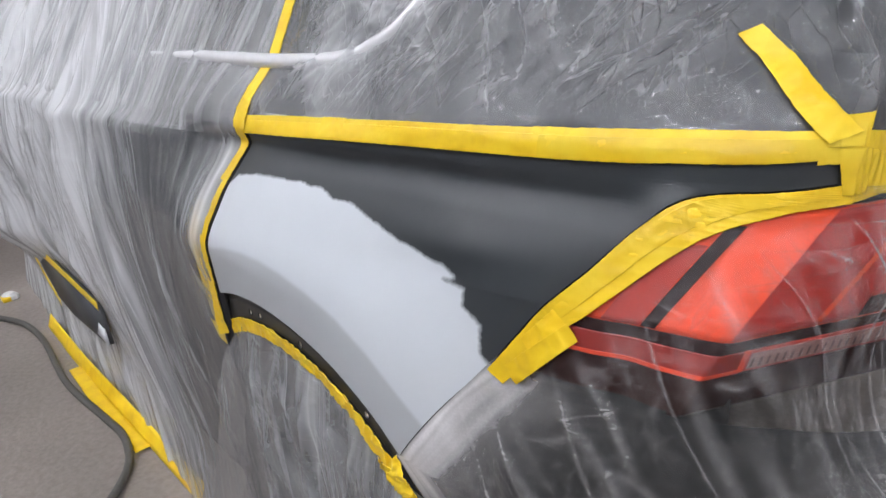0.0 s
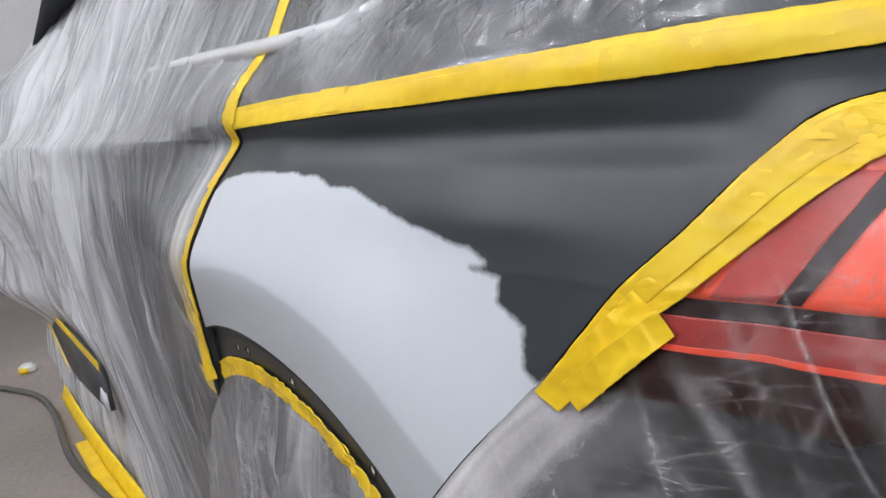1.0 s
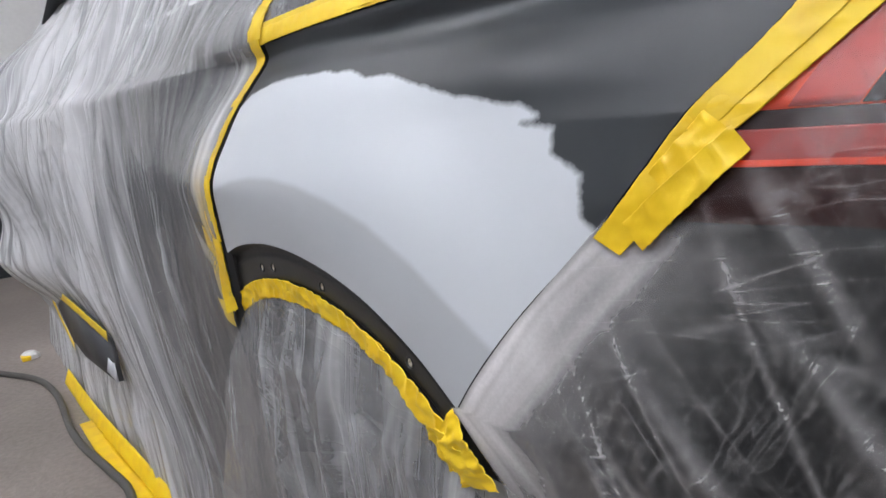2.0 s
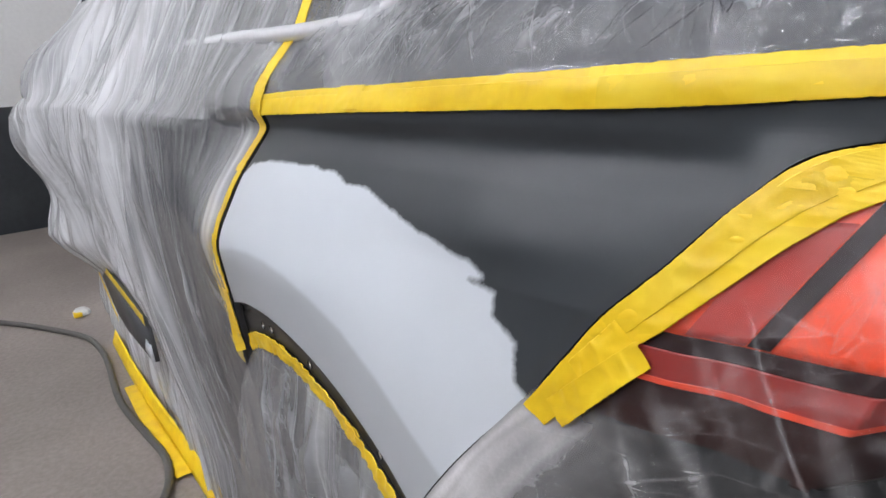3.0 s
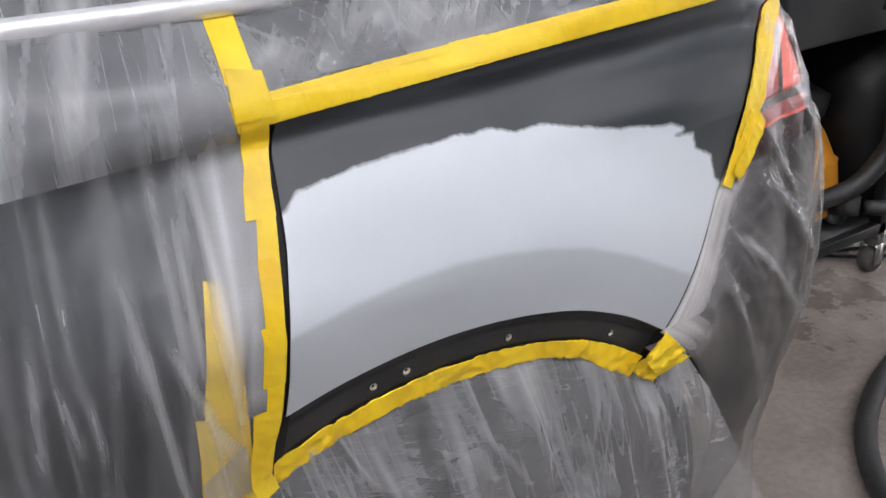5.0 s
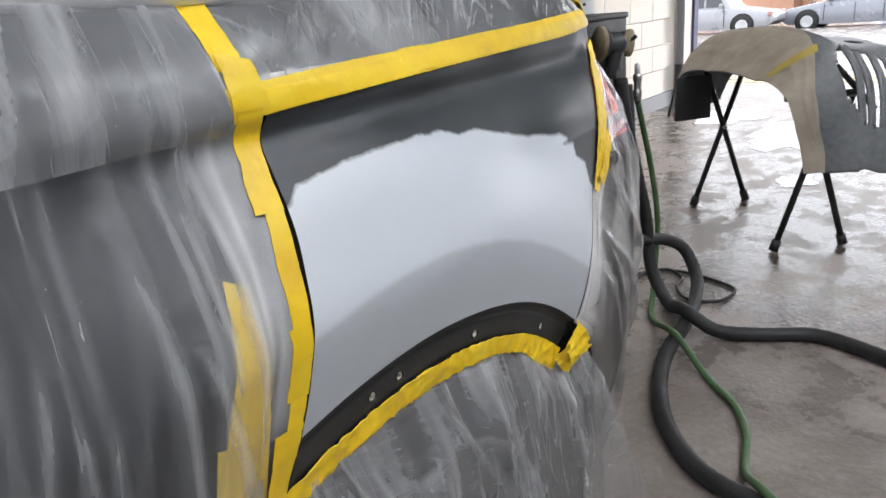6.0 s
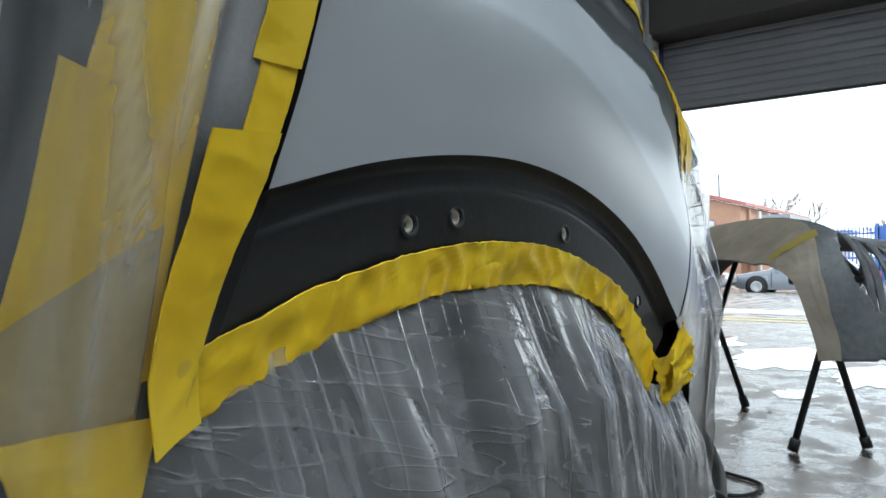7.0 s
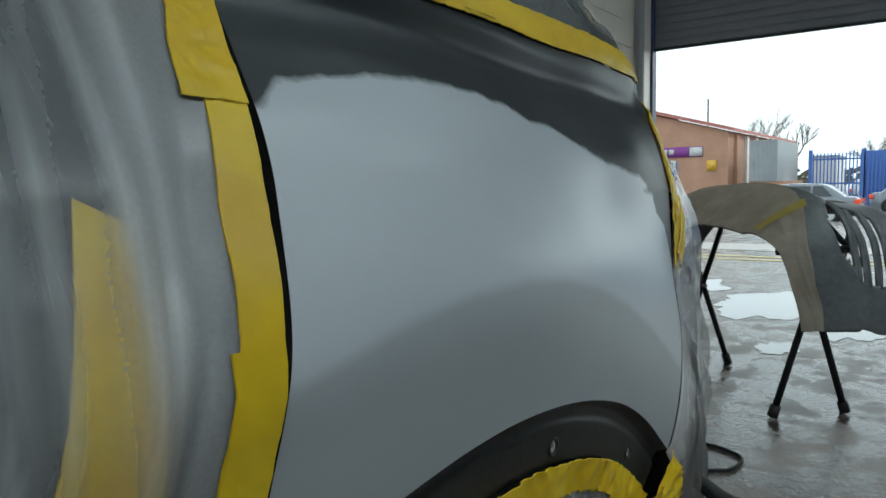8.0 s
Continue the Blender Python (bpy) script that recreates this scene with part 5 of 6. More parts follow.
tape([(0.4545, 0.7665), (0.5125, 0.8240)], [(0.4420, 0.7830), (0.5010, 0.8370)], 0.0036, 40, FOOT_TAPE, 0.0009, seed=24, ragged=0.0012)
tape([(0.4700, 0.8000), (0.5000, 0.8350)], [(0.4560, 0.8120), (0.4850, 0.8460)], 0.0032, 30, FOOT_TAPE, 0.0008, seed=29)
tape([(0.660, 0.951), (0.70, 0.952), (0.75, 0.950)], [(0.655, 0.985), (0.70, 0.985), (0.75, 0.98)], 0.0032, 30, "yellow masking tape over the edge of the film", 0.0006, seed=25)
# up the pillars
PILLAR_TAPE = "yellow masking tape running up the window pillar"
tape([(-0.098, 0.985), (-0.097, 1.05), (-0.093, 1.30)], [(-0.073, 0.985), (-0.072, 1.05), (-0.068, 1.30)], 0.0015, 60, PILLAR_TAPE, 0.0006, seed=31)
tape([(-0.100, 0.957), (-0.0955, 0.996)], [(-0.066, 0.957), (-0.067, 0.990)], 0.0036, 24, "yellow masking tape crossing at the corner", 0.0006, seed=32)
tape([(0.648, 0.988), (0.611, 1.022), (0.563, 1.064)], [(0.664, 0.996), (0.626, 1.030), (0.578, 1.072)], 0.005, 50, "yellow masking tape running up the rear pillar", 0.0008, seed=33)
tape([(0.648, 0.986), (0.690, 0.986)], [(0.645, 1.006), (0.674, 1.010)], 0.0034, 20, "yellow masking tape crossing at the rear corner", 0.0004, seed=36)
# older tape under the film ahead of the gap
UNDER = "yellow masking tape beneath the film on the door"
tape([(-0.158, 0.852), (-0.163, 0.834), (-0.176, 0.783), (-0.187, 0.740), (-0.195, 0.677), (-0.200, 0.640)], [(-0.146, 0.845), (-0.146, 0.834), (-0.148, 0.783), (-0.152, 0.740), (-0.158, 0.690), (-0.162, 0.650)], 0.0010, 60, UNDER, 0.0001, seed=34)
tape([(-0.1945, 0.741), (-0.200, 0.697), (-0.208, 0.655), (-0.206, 0.630)], [(-0.161, 0.731), (-0.162, 0.700), (-0.164, 0.660), (-0.166, 0.625)], 0.0015, 40, "wide patch of " + UNDER, 0.0001, seed=35, sharp=True)
DULL_TAPE = surface("tape_backing", (0.42, 0.33, 0.13), (0.52, 0.42, 0.20), (0.5, 0.7), 0, 30, 300, 0.1)
tape([(-0.2055, 0.668), (-0.206, 0.645), (-0.200, 0.632)], [(-0.162, 0.698), (-0.164, 0.665), (-0.166, 0.640)], 0.0021, 40, "dull backing of masking tape folded over under the film", 0.0002, seed=37, sharp=True, material=DULL_TAPE)
tape([(-0.207, 0.640), (-0.196, 0.612)], [(-0.160, 0.640), (-0.166, 0.606)], 0.0060, 30, "loose end of " + UNDER, 0.0006, seed=38)

# sill patch left bare further along, with tape round it
SATIN_GREY = surface("satin_grey_base", (0.050, 0.053, 0.058), (0.075, 0.078, 0.084), (0.35, 0.5), 0, 6, 200, 0.05)
PRIMER = plain("pale_primer", (0.60, 0.62, 0.66), 0.4)
def slab(poly, y0, y1):
    """A flat plate in a plane along the car: (x, z) corners between two depths."""
    n = len(poly)
    v = [(x, y0, z) for x, z in poly] + [(x, y1, z) for x, z in poly]
    f = [tuple(range(n)), tuple(range(2 * n - 1, n - 1, -1))] + [(i, i + n, (i + 1) % n + n, (i + 1) % n) for i in range(n)]
    return v, f
part("sill_patch", slab([(-1.90, 0.405), (-1.105, 0.398), (-1.065, 0.285), (-1.45, 0.262), (-1.60, 0.280)], -0.031, -0.016), SATIN_GREY, car, "bare grey patch of the lower door")
part("primer_spot", slab([(-1.12, 0.335), (-1.075, 0.33), (-1.062, 0.287), (-1.16, 0.29)], -0.0325, -0.028), PRIMER, car, "pale primer spot")
def flat_tape(path, width, label, up=(0, 0, 1), out=(0, -1, 0), thick=0.0012, n=40, seed=0.0):
    """Tape along a path of points, its breadth towards up."""
    p = smooth_path(path, n)
    u, o = np.array(up, float), np.array(out, float)
    w = np.array([0, 0, 0.25, 0.5, 0.75, 1, 1])
    d = np.array([0, 1, 1, 1, 1, 1, 0.0])
    P = p[:, None] + w[None, :, None] * u * width + (d[None, :, None] * thick + 0.0015 * np.array([[wob(a * 30, b * 3, seed) for b in range(7)] for a in p[:, 0]])[..., None]) * o
    return solo("masking_tape", grid(P), TAPE, label, "masking tape", "masking tape")
flat_tape([(-1.91, -0.034, 0.398), (-1.50, -0.034, 0.395), (-1.07, -0.034, 0.388)], 0.024, "yellow masking tape along the top of the bare sill patch", seed=1)
flat_tape([(-1.92, -0.0355, 0.412), (-1.76, -0.0355, 0.33), (-1.56, -0.0355, 0.258)], 0.020, "yellow masking tape along the lower door edge", seed=2)
flat_tape([(-2.10, -0.012, 0.002), (-1.6, -0.02, 0.003), (-1.1, -0.012, 0.003), (-0.62, -0.006, 0.003)], 0.055, "yellow masking tape holding the film hem to the floor", (0, 0.35, 0.9), (0, -0.9, 0.35), seed=3)
flat_tape([(-1.62, -0.055, 0.006), (-1.3, -0.060, 0.006), (-0.95, -0.050, 0.006)], 0.045, "loose yellow masking tape on the floor beside the hem", (0, 1, 0.05), (0, 0, 1), seed=4)
scrap = thing("tape_scrap", (-2.57, -0.06, 0), "crumpled scrap of white and yellow tape on the floor", "tape scrap")
part("paper", lathe([(0.0, 0.03), (0.02, 0.032), (0.035, 0.02), (0.038, 0.004), (0.0, 0.001)], (-2.57, -0.06, 0.0), "z", 9), WHITE_METAL, scrap, smooth=False)
part("tape_end", box(-2.585, -0.095, 0.001, -2.53, -0.06, 0.022, 0.006), TAPE, scrap)

# ---- hoses on the floor ----
RUBBER = surface("black_hose_rubber", (0.012, 0.012, 0.013), (0.028, 0.028, 0.028), (0.5, 0.75), 0, 12, 150, 0.3)
GREEN_RUBBER = surface("green_hose_rubber", (0.055, 0.115, 0.045), (0.085, 0.16, 0.065), (0.4, 0.55), 0, 12, 150, 0.2)
GREY_RUBBER = surface("grey_hose_rubber", (0.06, 0.058, 0.052), (0.10, 0.095, 0.088), (0.45, 0.65), 0, 12, 120, 0.2)
def hose(name, pts, r, mat, label, n=90, ribs=0.0):
    p = smooth_path(pts, n)
    rs = [r * (1 + (ribs if k % 2 else 0)) for k in range(n)]
    return solo(name, tube(p, rs, 12), mat, label, "hose")
hose("air_hose", [(-3.4, -1.0, 0.011), (-2.75, -0.40, 0.011), (-2.35, -0.15, 0.011), (-2.2, -0.085, 0.011), (-1.99, -0.062, 0.011), (-1.49, -0.085, 0.012), (-1.2, -0.060, 0.012), (-1.05, -0.050, 0.012), (-0.90, -0.085, 0.012), (-0.78, -0.17, 0.011), (-0.62, -0.34, 0.011), (-0.5, -0.8, 0.011)], 0.011, GREY_RUBBER, "thin grey air hose snaking over the floor")
hose("suction_hose", [(1.575, 0.50, 0.78), (1.604, 0.50, 0.67), (1.674, 0.495, 0.48), (1.733, 0.485, 0.31), (1.745, 0.46, 0.10), (1.72, 0.40, 0.024), (1.59, 0.285, 0.062), (1.572, 0.185, 0.026), (1.61, 0.077, 0.022), (1.685, -0.065, 0.022), (1.64, -0.23, 0.022), (1.56, -0.40, 0.022), (1.35, -0.72, 0.022), (1.0, -1.1, 0.022)], 0.021, RUBBER, "thick black suction hose trailing from the sander to the floor", 160, 0.05)
hose("suction_hose", [(1.62, 0.56, 0.235), (1.72, 0.49, 0.225), (1.83, 0.455, 0.20), (1.92, 0.42, 0.14), (1.90, 0.37, 0.06), (1.78, 0.325, 0.024), (1.59, 0.285, 0.021), (1.35, 0.251, 0.021), (1.14, 0.178, 0.021), (0.99, 0.085, 0.021), (0.89, -0.03, 0.021), (0.86, -0.153, 0.021), (0.90, -0.38, 0.021), (1.1, -0.8, 0.021)], 0.021, RUBBER, "thick black suction hose looped on the floor", 160, 0.05)
hose("suction_hose", [(1.642, 0.52, 0.75), (1.648, 0.515, 0.64), (1.655, 0.52, 0.46), (1.58, 0.56, 0.32), (1.46, 0.60, 0.28)], 0.026, RUBBER, "thick black suction hose hanging beside the trolley", 70, 0.05)
hose("air_hose", [(1.695, 0.50, 0.70), (1.75, 0.50, 0.58), (1.795, 0.497, 0.47), (1.82, 0.48, 0.27), (1.75, 0.46, 0.06), (1.60, 0.40, 0.012), (1.43, 0.252, 0.055), (1.307, 0.114, 0.012), (1.219, 0.017, 0.010), (1.112, -0.047, 0.010), (0.961, -0.093, 0.010), (0.866, -0.152, 0.053), (0.80, -0.30, 0.010), (0.7, -0.7, 0.010)], 0.0095, GREEN_RUBBER, "green air hose running down to the floor", 130)
hose("cable", [(1.66, 0.75, 0.006), (1.83, 0.598, 0.006), (2.006, 0.575, 0.006), (2.035, 0.477, 0.006), (2.012, 0.357, 0.006), (1.956, 0.253, 0.006), (1.833, 0.267, 0.006), (1.80, 0.356, 0.006), (1.88, 0.43, 0.012), (1.98, 0.45, 0.006), (2.02, 0.52, 0.012), (1.95, 0.60, 0.006), (1.75, 0.72, 0.006)], 0.0055, RUBBER, "thin black cable coiled on the floor", 120)

# ---- trolley with dust extractor ----
ORANGE = surface("orange_plastic", (0.62, 0.24, 0.012), (0.72, 0.30, 0.02), (0.35, 0.5), 0, 5, 160, 0.06)
DARK_PLASTIC = surface("dark_plastic", (0.018, 0.019, 0.020), (0.034, 0.035, 0.036), (0.4, 0.6), 0, 6, 200, 0.12)
GREY_PLASTIC = surface("grey_plastic", (0.15, 0.155, 0.16), (0.21, 0.215, 0.22), (0.45, 0.6), 0, 6, 120, 0.1)
STEEL = plain("worn_steel", (0.40, 0.40, 0.39), 0.35, 0.9)
SMOKED = glass_mat("smoked_bowl", (0.10, 0.105, 0.11), 0.2)
LABEL_WHITE = plain("white_label", (0.62, 0.62, 0.60), 0.5)
LABEL_BLUE = plain("blue_label", (0.05, 0.14, 0.55), 0.4)
LABEL_AMBER = plain("amber_label", (0.70, 0.42, 0.05), 0.4)
TX0, TX1, TY0, TY1 = 1.235, 1.74, 0.58, 1.12
trolley = thing("tool_trolley", ((TX0 + TX1) / 2, (TY0 + TY1) / 2, 0), "black steel workshop trolley with drawers on castors", "trolley")
for x in (TX0 + 0.016, TX1 - 0.016):
    for y in (TY0 + 0.0, TY1 - 0.016):
        part("post", box(x - 0.016, y - 0.016, 0.125, x + 0.016, y + 0.016, 0.74, 0.003), BLACK_SATIN, trolley)
        cst = part("castor", join(box(x - 0.022, y - 0.024, 0.085, x + 0.022, y + 0.024, 0.125, 0.003), box(x - 0.030, y - 0.026, 0.03, x + 0.006, y - 0.021, 0.095), box(x - 0.030, y + 0.021, 0.03, x + 0.006, y + 0.026, 0.095)), STEEL, trolley, "steel swivel castor")
        part("castor_wheel", lathe([(0.0, -0.018), (0.036, -0.018), (0.04, -0.012), (0.04, 0.012), (0.036, 0.018), (0.0, 0.018)], (x - 0.012, y, 0.04), "y", 24), GREY_RUBBER, cst, "grey rubber wheel")
for y in (TY0, TY1 - 0.016):
    part("base_rail", box(TX0, y - 0.016, 0.125, TX1, y + 0.016, 0.158, 0.003), BLACK_SATIN, trolley)
for x in (TX0 + 0.016, TX1 - 0.016):
    part("base_rail", box(x - 0.016, TY0 - 0.015, 0.128, x + 0.016, TY1, 0.155, 0.003), BLACK_SATIN, trolley)
part("base_tray", box(TX0 + 0.01, TY0 + 0.01, 0.150, TX1 - 0.01, TY1 - 0.02, 0.160), DARK_PLASTIC, trolley)
part("cabinet", box(TX0 + 0.004, TY0 - 0.018, 0.72, TX1 + 0.01, TY1, 0.95, 0.008), DARK_PLASTIC, trolley, "dark drawer cabinet")
part("top_ledge", box(TX0 - 0.008, TY0 - 0.022, 0.945, TX1 + 0.016, TY1 + 0.006, 0.962, 0.005), DARK_PLASTIC, trolley)
part("back_panel", box(TX0 + 0.02, TY1 - 0.012, 0.16, TX1 - 0.02, TY1 - 0.002, 0.72), BLACK_SATIN, trolley, "black back panel")
part("side_panel", box(TX1 - 0.012, TY0 + 0.02, 0.16, TX1 - 0.004, TY1 - 0.02, 0.72), BLACK_SATIN, trolley, "black side panel")
for k in range(3):
    y0 = TY0 + 0.008 + k * 0.178
    dr = part("drawer", box(TX0 - 0.010, y0, 0.742, TX0 + 0.01, y0 + 0.166, 0.838, 0.004), DARK_PLASTIC, trolley, "dark drawer front")
    part("drawer_lip", box(TX0 - 0.020, y0 + 0.004, 0.818, TX0 - 0.008, y0 + 0.162, 0.832, 0.004), DARK_PLASTIC, dr, "edge of the drawer pull")
    part("label_holder", box(TX0 - 0.0125, y0 + 0.122, 0.784, TX0 - 0.009, y0 + 0.148, 0.802, 0.001), GREY_PLASTIC, dr)
part("sticker", box(TX0 - 0.0125, TY0 + 0.022, 0.768, TX0 - 0.0095, TY0 + 0.056, 0.784), LABEL_BLUE, trolley, "blue and white sticker")
part("sticker", box(TX0 - 0.0126, TY0 + 0.020, 0.784, TX0 - 0.0095, TY0 + 0.056, 0.798), LABEL_WHITE, trolley)
for k in range(3):
    part("lettering_bar", box(TX0 - 0.001, TY1 - 0.10 - k * 0.10, 0.885, TX0 + 0.005, TY1 - 0.02 - k * 0.10, 0.912), LABEL_AMBER if k == 0 else GREY_PLASTIC, trolley)
ext = thing("dust_extractor", (1.50, 0.83, 0.16), "orange and black dust extractor standing on the trolley base", "dust extractor")
def rounded_loft(sections, n=40):
    """Stacks rounded rectangles: (z, x0, x1, y0, y1, power)."""
    rows = []
    for z, x0, x1, y0, y1, pw in sections:
        a = np.linspace(0, 2 * np.pi, n, endpoint=False)
        c, s = np.cos(a), np.sin(a)
        rows.append(np.stack([(x0 + x1) / 2 + (x1 - x0) / 2 * np.sign(c) * np.abs(c) ** pw, (y0 + y1) / 2 + (y1 - y0) / 2 * np.sign(s) * np.abs(s) ** pw, np.full(n, z)], 1))
    pts = np.stack(rows, 1)
    v, f = grid(pts, close=True)
    m = len(sections)
    f = f + [tuple(i * m for i in range(n))[::-1], tuple(i * m + m - 1 for i in range(n))]
    return v, f
part("tub", rounded_loft([(0.185, 1.31, 1.68, 0.655, 1.03, 0.5), (0.20, 1.285, 1.70, 0.63, 1.05, 0.5), (0.235, 1.28, 1.70, 0.625, 1.055, 0.5), (0.25, 1.30, 1.69, 0.64, 1.04, 0.5), (0.34, 1.315, 1.68, 0.65, 1.03, 0.5), (0.348, 1.312, 1.68, 0.648, 1.03, 0.5), (0.352, 1.322, 1.67, 0.655, 1.02, 0.5), (0.42, 1.34, 1.66, 0.69, 1.01, 0.5), (0.475, 1.37, 1.65, 0.74, 1.0, 0.5), (0.49, 1.39, 1.64, 0.76, 0.99, 0.5)]), ORANGE, ext, "orange tub")
part("motor_head", rounded_loft([(0.47, 1.38, 1.65, 0.70, 1.0, 0.5), (0.53, 1.37, 1.66, 0.69, 1.0, 0.5), (0.56, 1.40, 1.63, 0.73, 0.97, 0.6), (0.565, 1.43, 1.6, 0.76, 0.94, 0.7)]), DARK_PLASTIC, ext, "black motor head")
part("filter_bowl", lathe([(0.0, 0.57), (0.055, 0.572), (0.066, 0.59), (0.068, 0.67), (0.060, 0.69), (0.0, 0.695)], (1.40, 0.74, 0.0), "z", 28), SMOKED, ext, "smoked filter bowl")
part("bowl_collar", lathe([(0.03, 0.555), (0.05, 0.556), (0.05, 0.575), (0.03, 0.576)], (1.40, 0.74, 0.0), "z", 24), STEEL, ext)
for k in range(8):
    y = 0.735 + k * 0.018
    part("vent_slat", box(1.332, y, 0.425, 1.348, y + 0.007, 0.458, 0.002), ORANGE, ext)
part("socket_plate", box(1.318, 0.70, 0.385, 1.336, 0.80, 0.415, 0.003), LABEL_WHITE, ext, "white control plate")
for k in range(3):
    part("plate_bar", box(1.3155, 0.708 + k * 0.031, 0.392, 1.3185, 0.730 + k * 0.031, 0.402), DARK_PLASTIC, ext)
part("socket_box", box(1.300, 0.725, 0.285, 1.325, 0.785, 0.372, 0.008), DARK_PLASTIC, ext, "black socket box")
part("foot_wheel", lathe([(0.0, -0.02), (0.05, -0.02), (0.058, -0.01), (0.058, 0.01), (0.05, 0.02), (0.0, 0.02)], (1.34, 0.64, 0.218), "y", 28), SMOKED, ext, "grey wheel")
part("foot_wheel", lathe([(0.0, -0.02), (0.05, -0.02), (0.058, -0.01), (0.058, 0.01), (0.05, 0.02), (0.0, 0.02)], (1.62, 0.64, 0.218), "y", 28), SMOKED, ext, "grey wheel")
part("outlet", tube([(1.58, 0.64, 0.235), (1.62, 0.575, 0.235)], [0.032, 0.029], 20), DARK_PLASTIC, ext, "black hose outlet")
# sanders on their hooks
hook = thing("tool_rail", (1.55, 0.55, 0.88), "black steel rail holding the sanders", "tool rail")
part("bar", box(1.36, 0.535, 0.876, 1.73, 0.562, 0.906, 0.003), BLACK_SATIN, hook)
for x in (1.47, 1.63):
    part("hook", tube(smooth_path([(x, 0.54, 0.885), (x, 0.49, 0.885), (x, 0.475, 0.895)], 8), 0.006, 8), BLACK_SATIN, hook)
PAD = surface("worn_sanding_pad", (0.16, 0.13, 0.08), (0.28, 0.22, 0.13), (0.6, 0.8), 0, 20, 120, 0.3)
def sander(x, y, z, yaw, tilt, size, label):
    ob = thing("sander", (x, y, z), label, "sander", "sanders")
    m = pose(x, y, z, 0, tilt, yaw) @ Matrix.Scale(0.72, 4)
    part("pad", moved(lathe([(0.0, -0.012), (size * 0.97, -0.012), (size, -0.006), (size, 0.004), (size * 0.9, 0.010), (0.0, 0.010)], (0, 0, 0), "x", 36), m), PAD, ob, "worn beige sanding pad")
    part("skirt", moved(lathe([(size * 0.9, 0.010), (size * 0.88, 0.022), (size * 0.6, 0.036), (0.0, 0.036)], (0, 0, 0), "x", 36), m), DARK_PLASTIC, ob)
    part("motor", moved(lathe([(0.042, 0.03), (0.044, 0.06), (0.040, 0.085), (0.028, 0.10), (0.0, 0.102)], (0, 0, 0), "x", 24), m), DARK_PLASTIC, ob, "black motor housing")
    part("handle", moved(tube(smooth_path([(0.06, 0.0, 0.0), (0.062, 0.0, -0.06), (0.058, 0.0, -0.13)], 10), [0.032] * 4 + [0.026] * 3 + [0.022] * 3, 12), m), DARK_PLASTIC, ob, "black grip")
    part("lever", moved(box(0.088, -0.012, -0.10, 0.100, 0.012, 0.03, 0.004), m), GREY_PLASTIC, ob)
    return ob
sander(1.452, 0.500, 0.888, -38, 6, 0.066, "round air sander with a worn beige pad hung on the rail")
sander(1.628, 0.500, 0.876, 98, -4, 0.056, "smaller round air sander hung on the rail")
conn = thing("hose_coupling", (1.694, 0.50, 0.72), "silver quick coupling on the green hose", "hose coupling")
part("sleeve", lathe([(0.006, -0.03), (0.012, -0.03), (0.014, -0.02), (0.014, 0.0), (0.011, 0.004), (0.011, 0.03), (0.014, 0.034), (0.014, 0.05), (0.006, 0.055)], (1.694, 0.50, 0.725), "z", 18), STEEL, conn)
part("plug", lathe([(0.005, 0.05), (0.009, 0.05), (0.009, 0.08), (0.005, 0.085)], (1.694, 0.50, 0.725), "z", 14), CHROME, conn)
# carton and rag on the trolley
CARD_WHITE = surface("white_carton", (0.66, 0.67, 0.66), (0.76, 0.77, 0.76), (0.5, 0.65), 0, 5, 90, 0.1)
PURPLE = plain("purple_print", (0.22, 0.05, 0.26), 0.5)
carton = thing("carton", (1.62, 0.82, 0.962), "white carton with a purple and orange print on the trolley", "carton")
part("box_body", box(1.52, 0.68, 0.962, 1.76, 0.95, 1.13, 0.003), CARD_WHITE, carton)
part("print", box(1.54, 0.6775, 1.045, 1.665, 0.681, 1.10), PURPLE, carton, "purple print")
part("print", box(1.60, 0.6772, 0.985, 1.665, 0.681, 1.043), LABEL_AMBER, carton, "orange print")
for k in range(5):
    part("text_bar", box(1.685, 0.6775, 0.99 + k * 0.024, 1.70 + 0.008 * (k % 3), 0.681, 0.998 + k * 0.024), DARK_PLASTIC, carton)
rg = np.array([[(1.50 + 0.26 * a, 0.66 + 0.28 * b, 1.134 + 0.012 * fold(a * 5, b * 5) - 0.03 * max(0, 0.12 - b) / 0.12) for b in np.linspace(0, 1, 24)] for a in np.linspace(0, 1, 24)])
solo("rag", grid(rg), RUBBER, "dark crumpled rag on top of the carton", "rag")

# ---- bumper cover on trestles ----
MASK_PAPER = surface("brown_masking_paper", (0.31, 0.265, 0.205), (0.49, 0.43, 0.345), (0.55, 0.75), 0, 5, 14, 0.4, 0.012)
GREY_COVER = surface("grey_primer_plastic", (0.105, 0.112, 0.12), (0.21, 0.217, 0.225), (0.32, 0.55), 0, 5, 40, 0.35, 0.004)
O, D, W = np.array([2.33, 0.165]), np.array([0.633, 0.774]), np.array([0.774, -0.633])
ARC = [(-0.015, 0.325), (-0.005, 0.45), (0.015, 0.58), (0.055, 0.70), (0.135, 0.785), (0.30, 0.825), (0.55, 0.835), (0.78, 0.805), (0.93, 0.72), (0.99, 0.60), (1.02, 0.44)]
na, nb = 130, 60
prof = smooth_path(ARC, na)
bb, aa = np.linspace(0, 1, nb), np.linspace(0, 1, na)
ripple = np.array([[0.006 * wob(a * 6, b * 8, 3) for b in bb] for a in aa])
mid = np.array([0.47, 0.33])
turn_in = np.interp(aa, (0, 0.2, 0.35, 0.65, 0.85, 1), (0.12, 0.17, 0.33, 0.33, 0.20, 0.12))
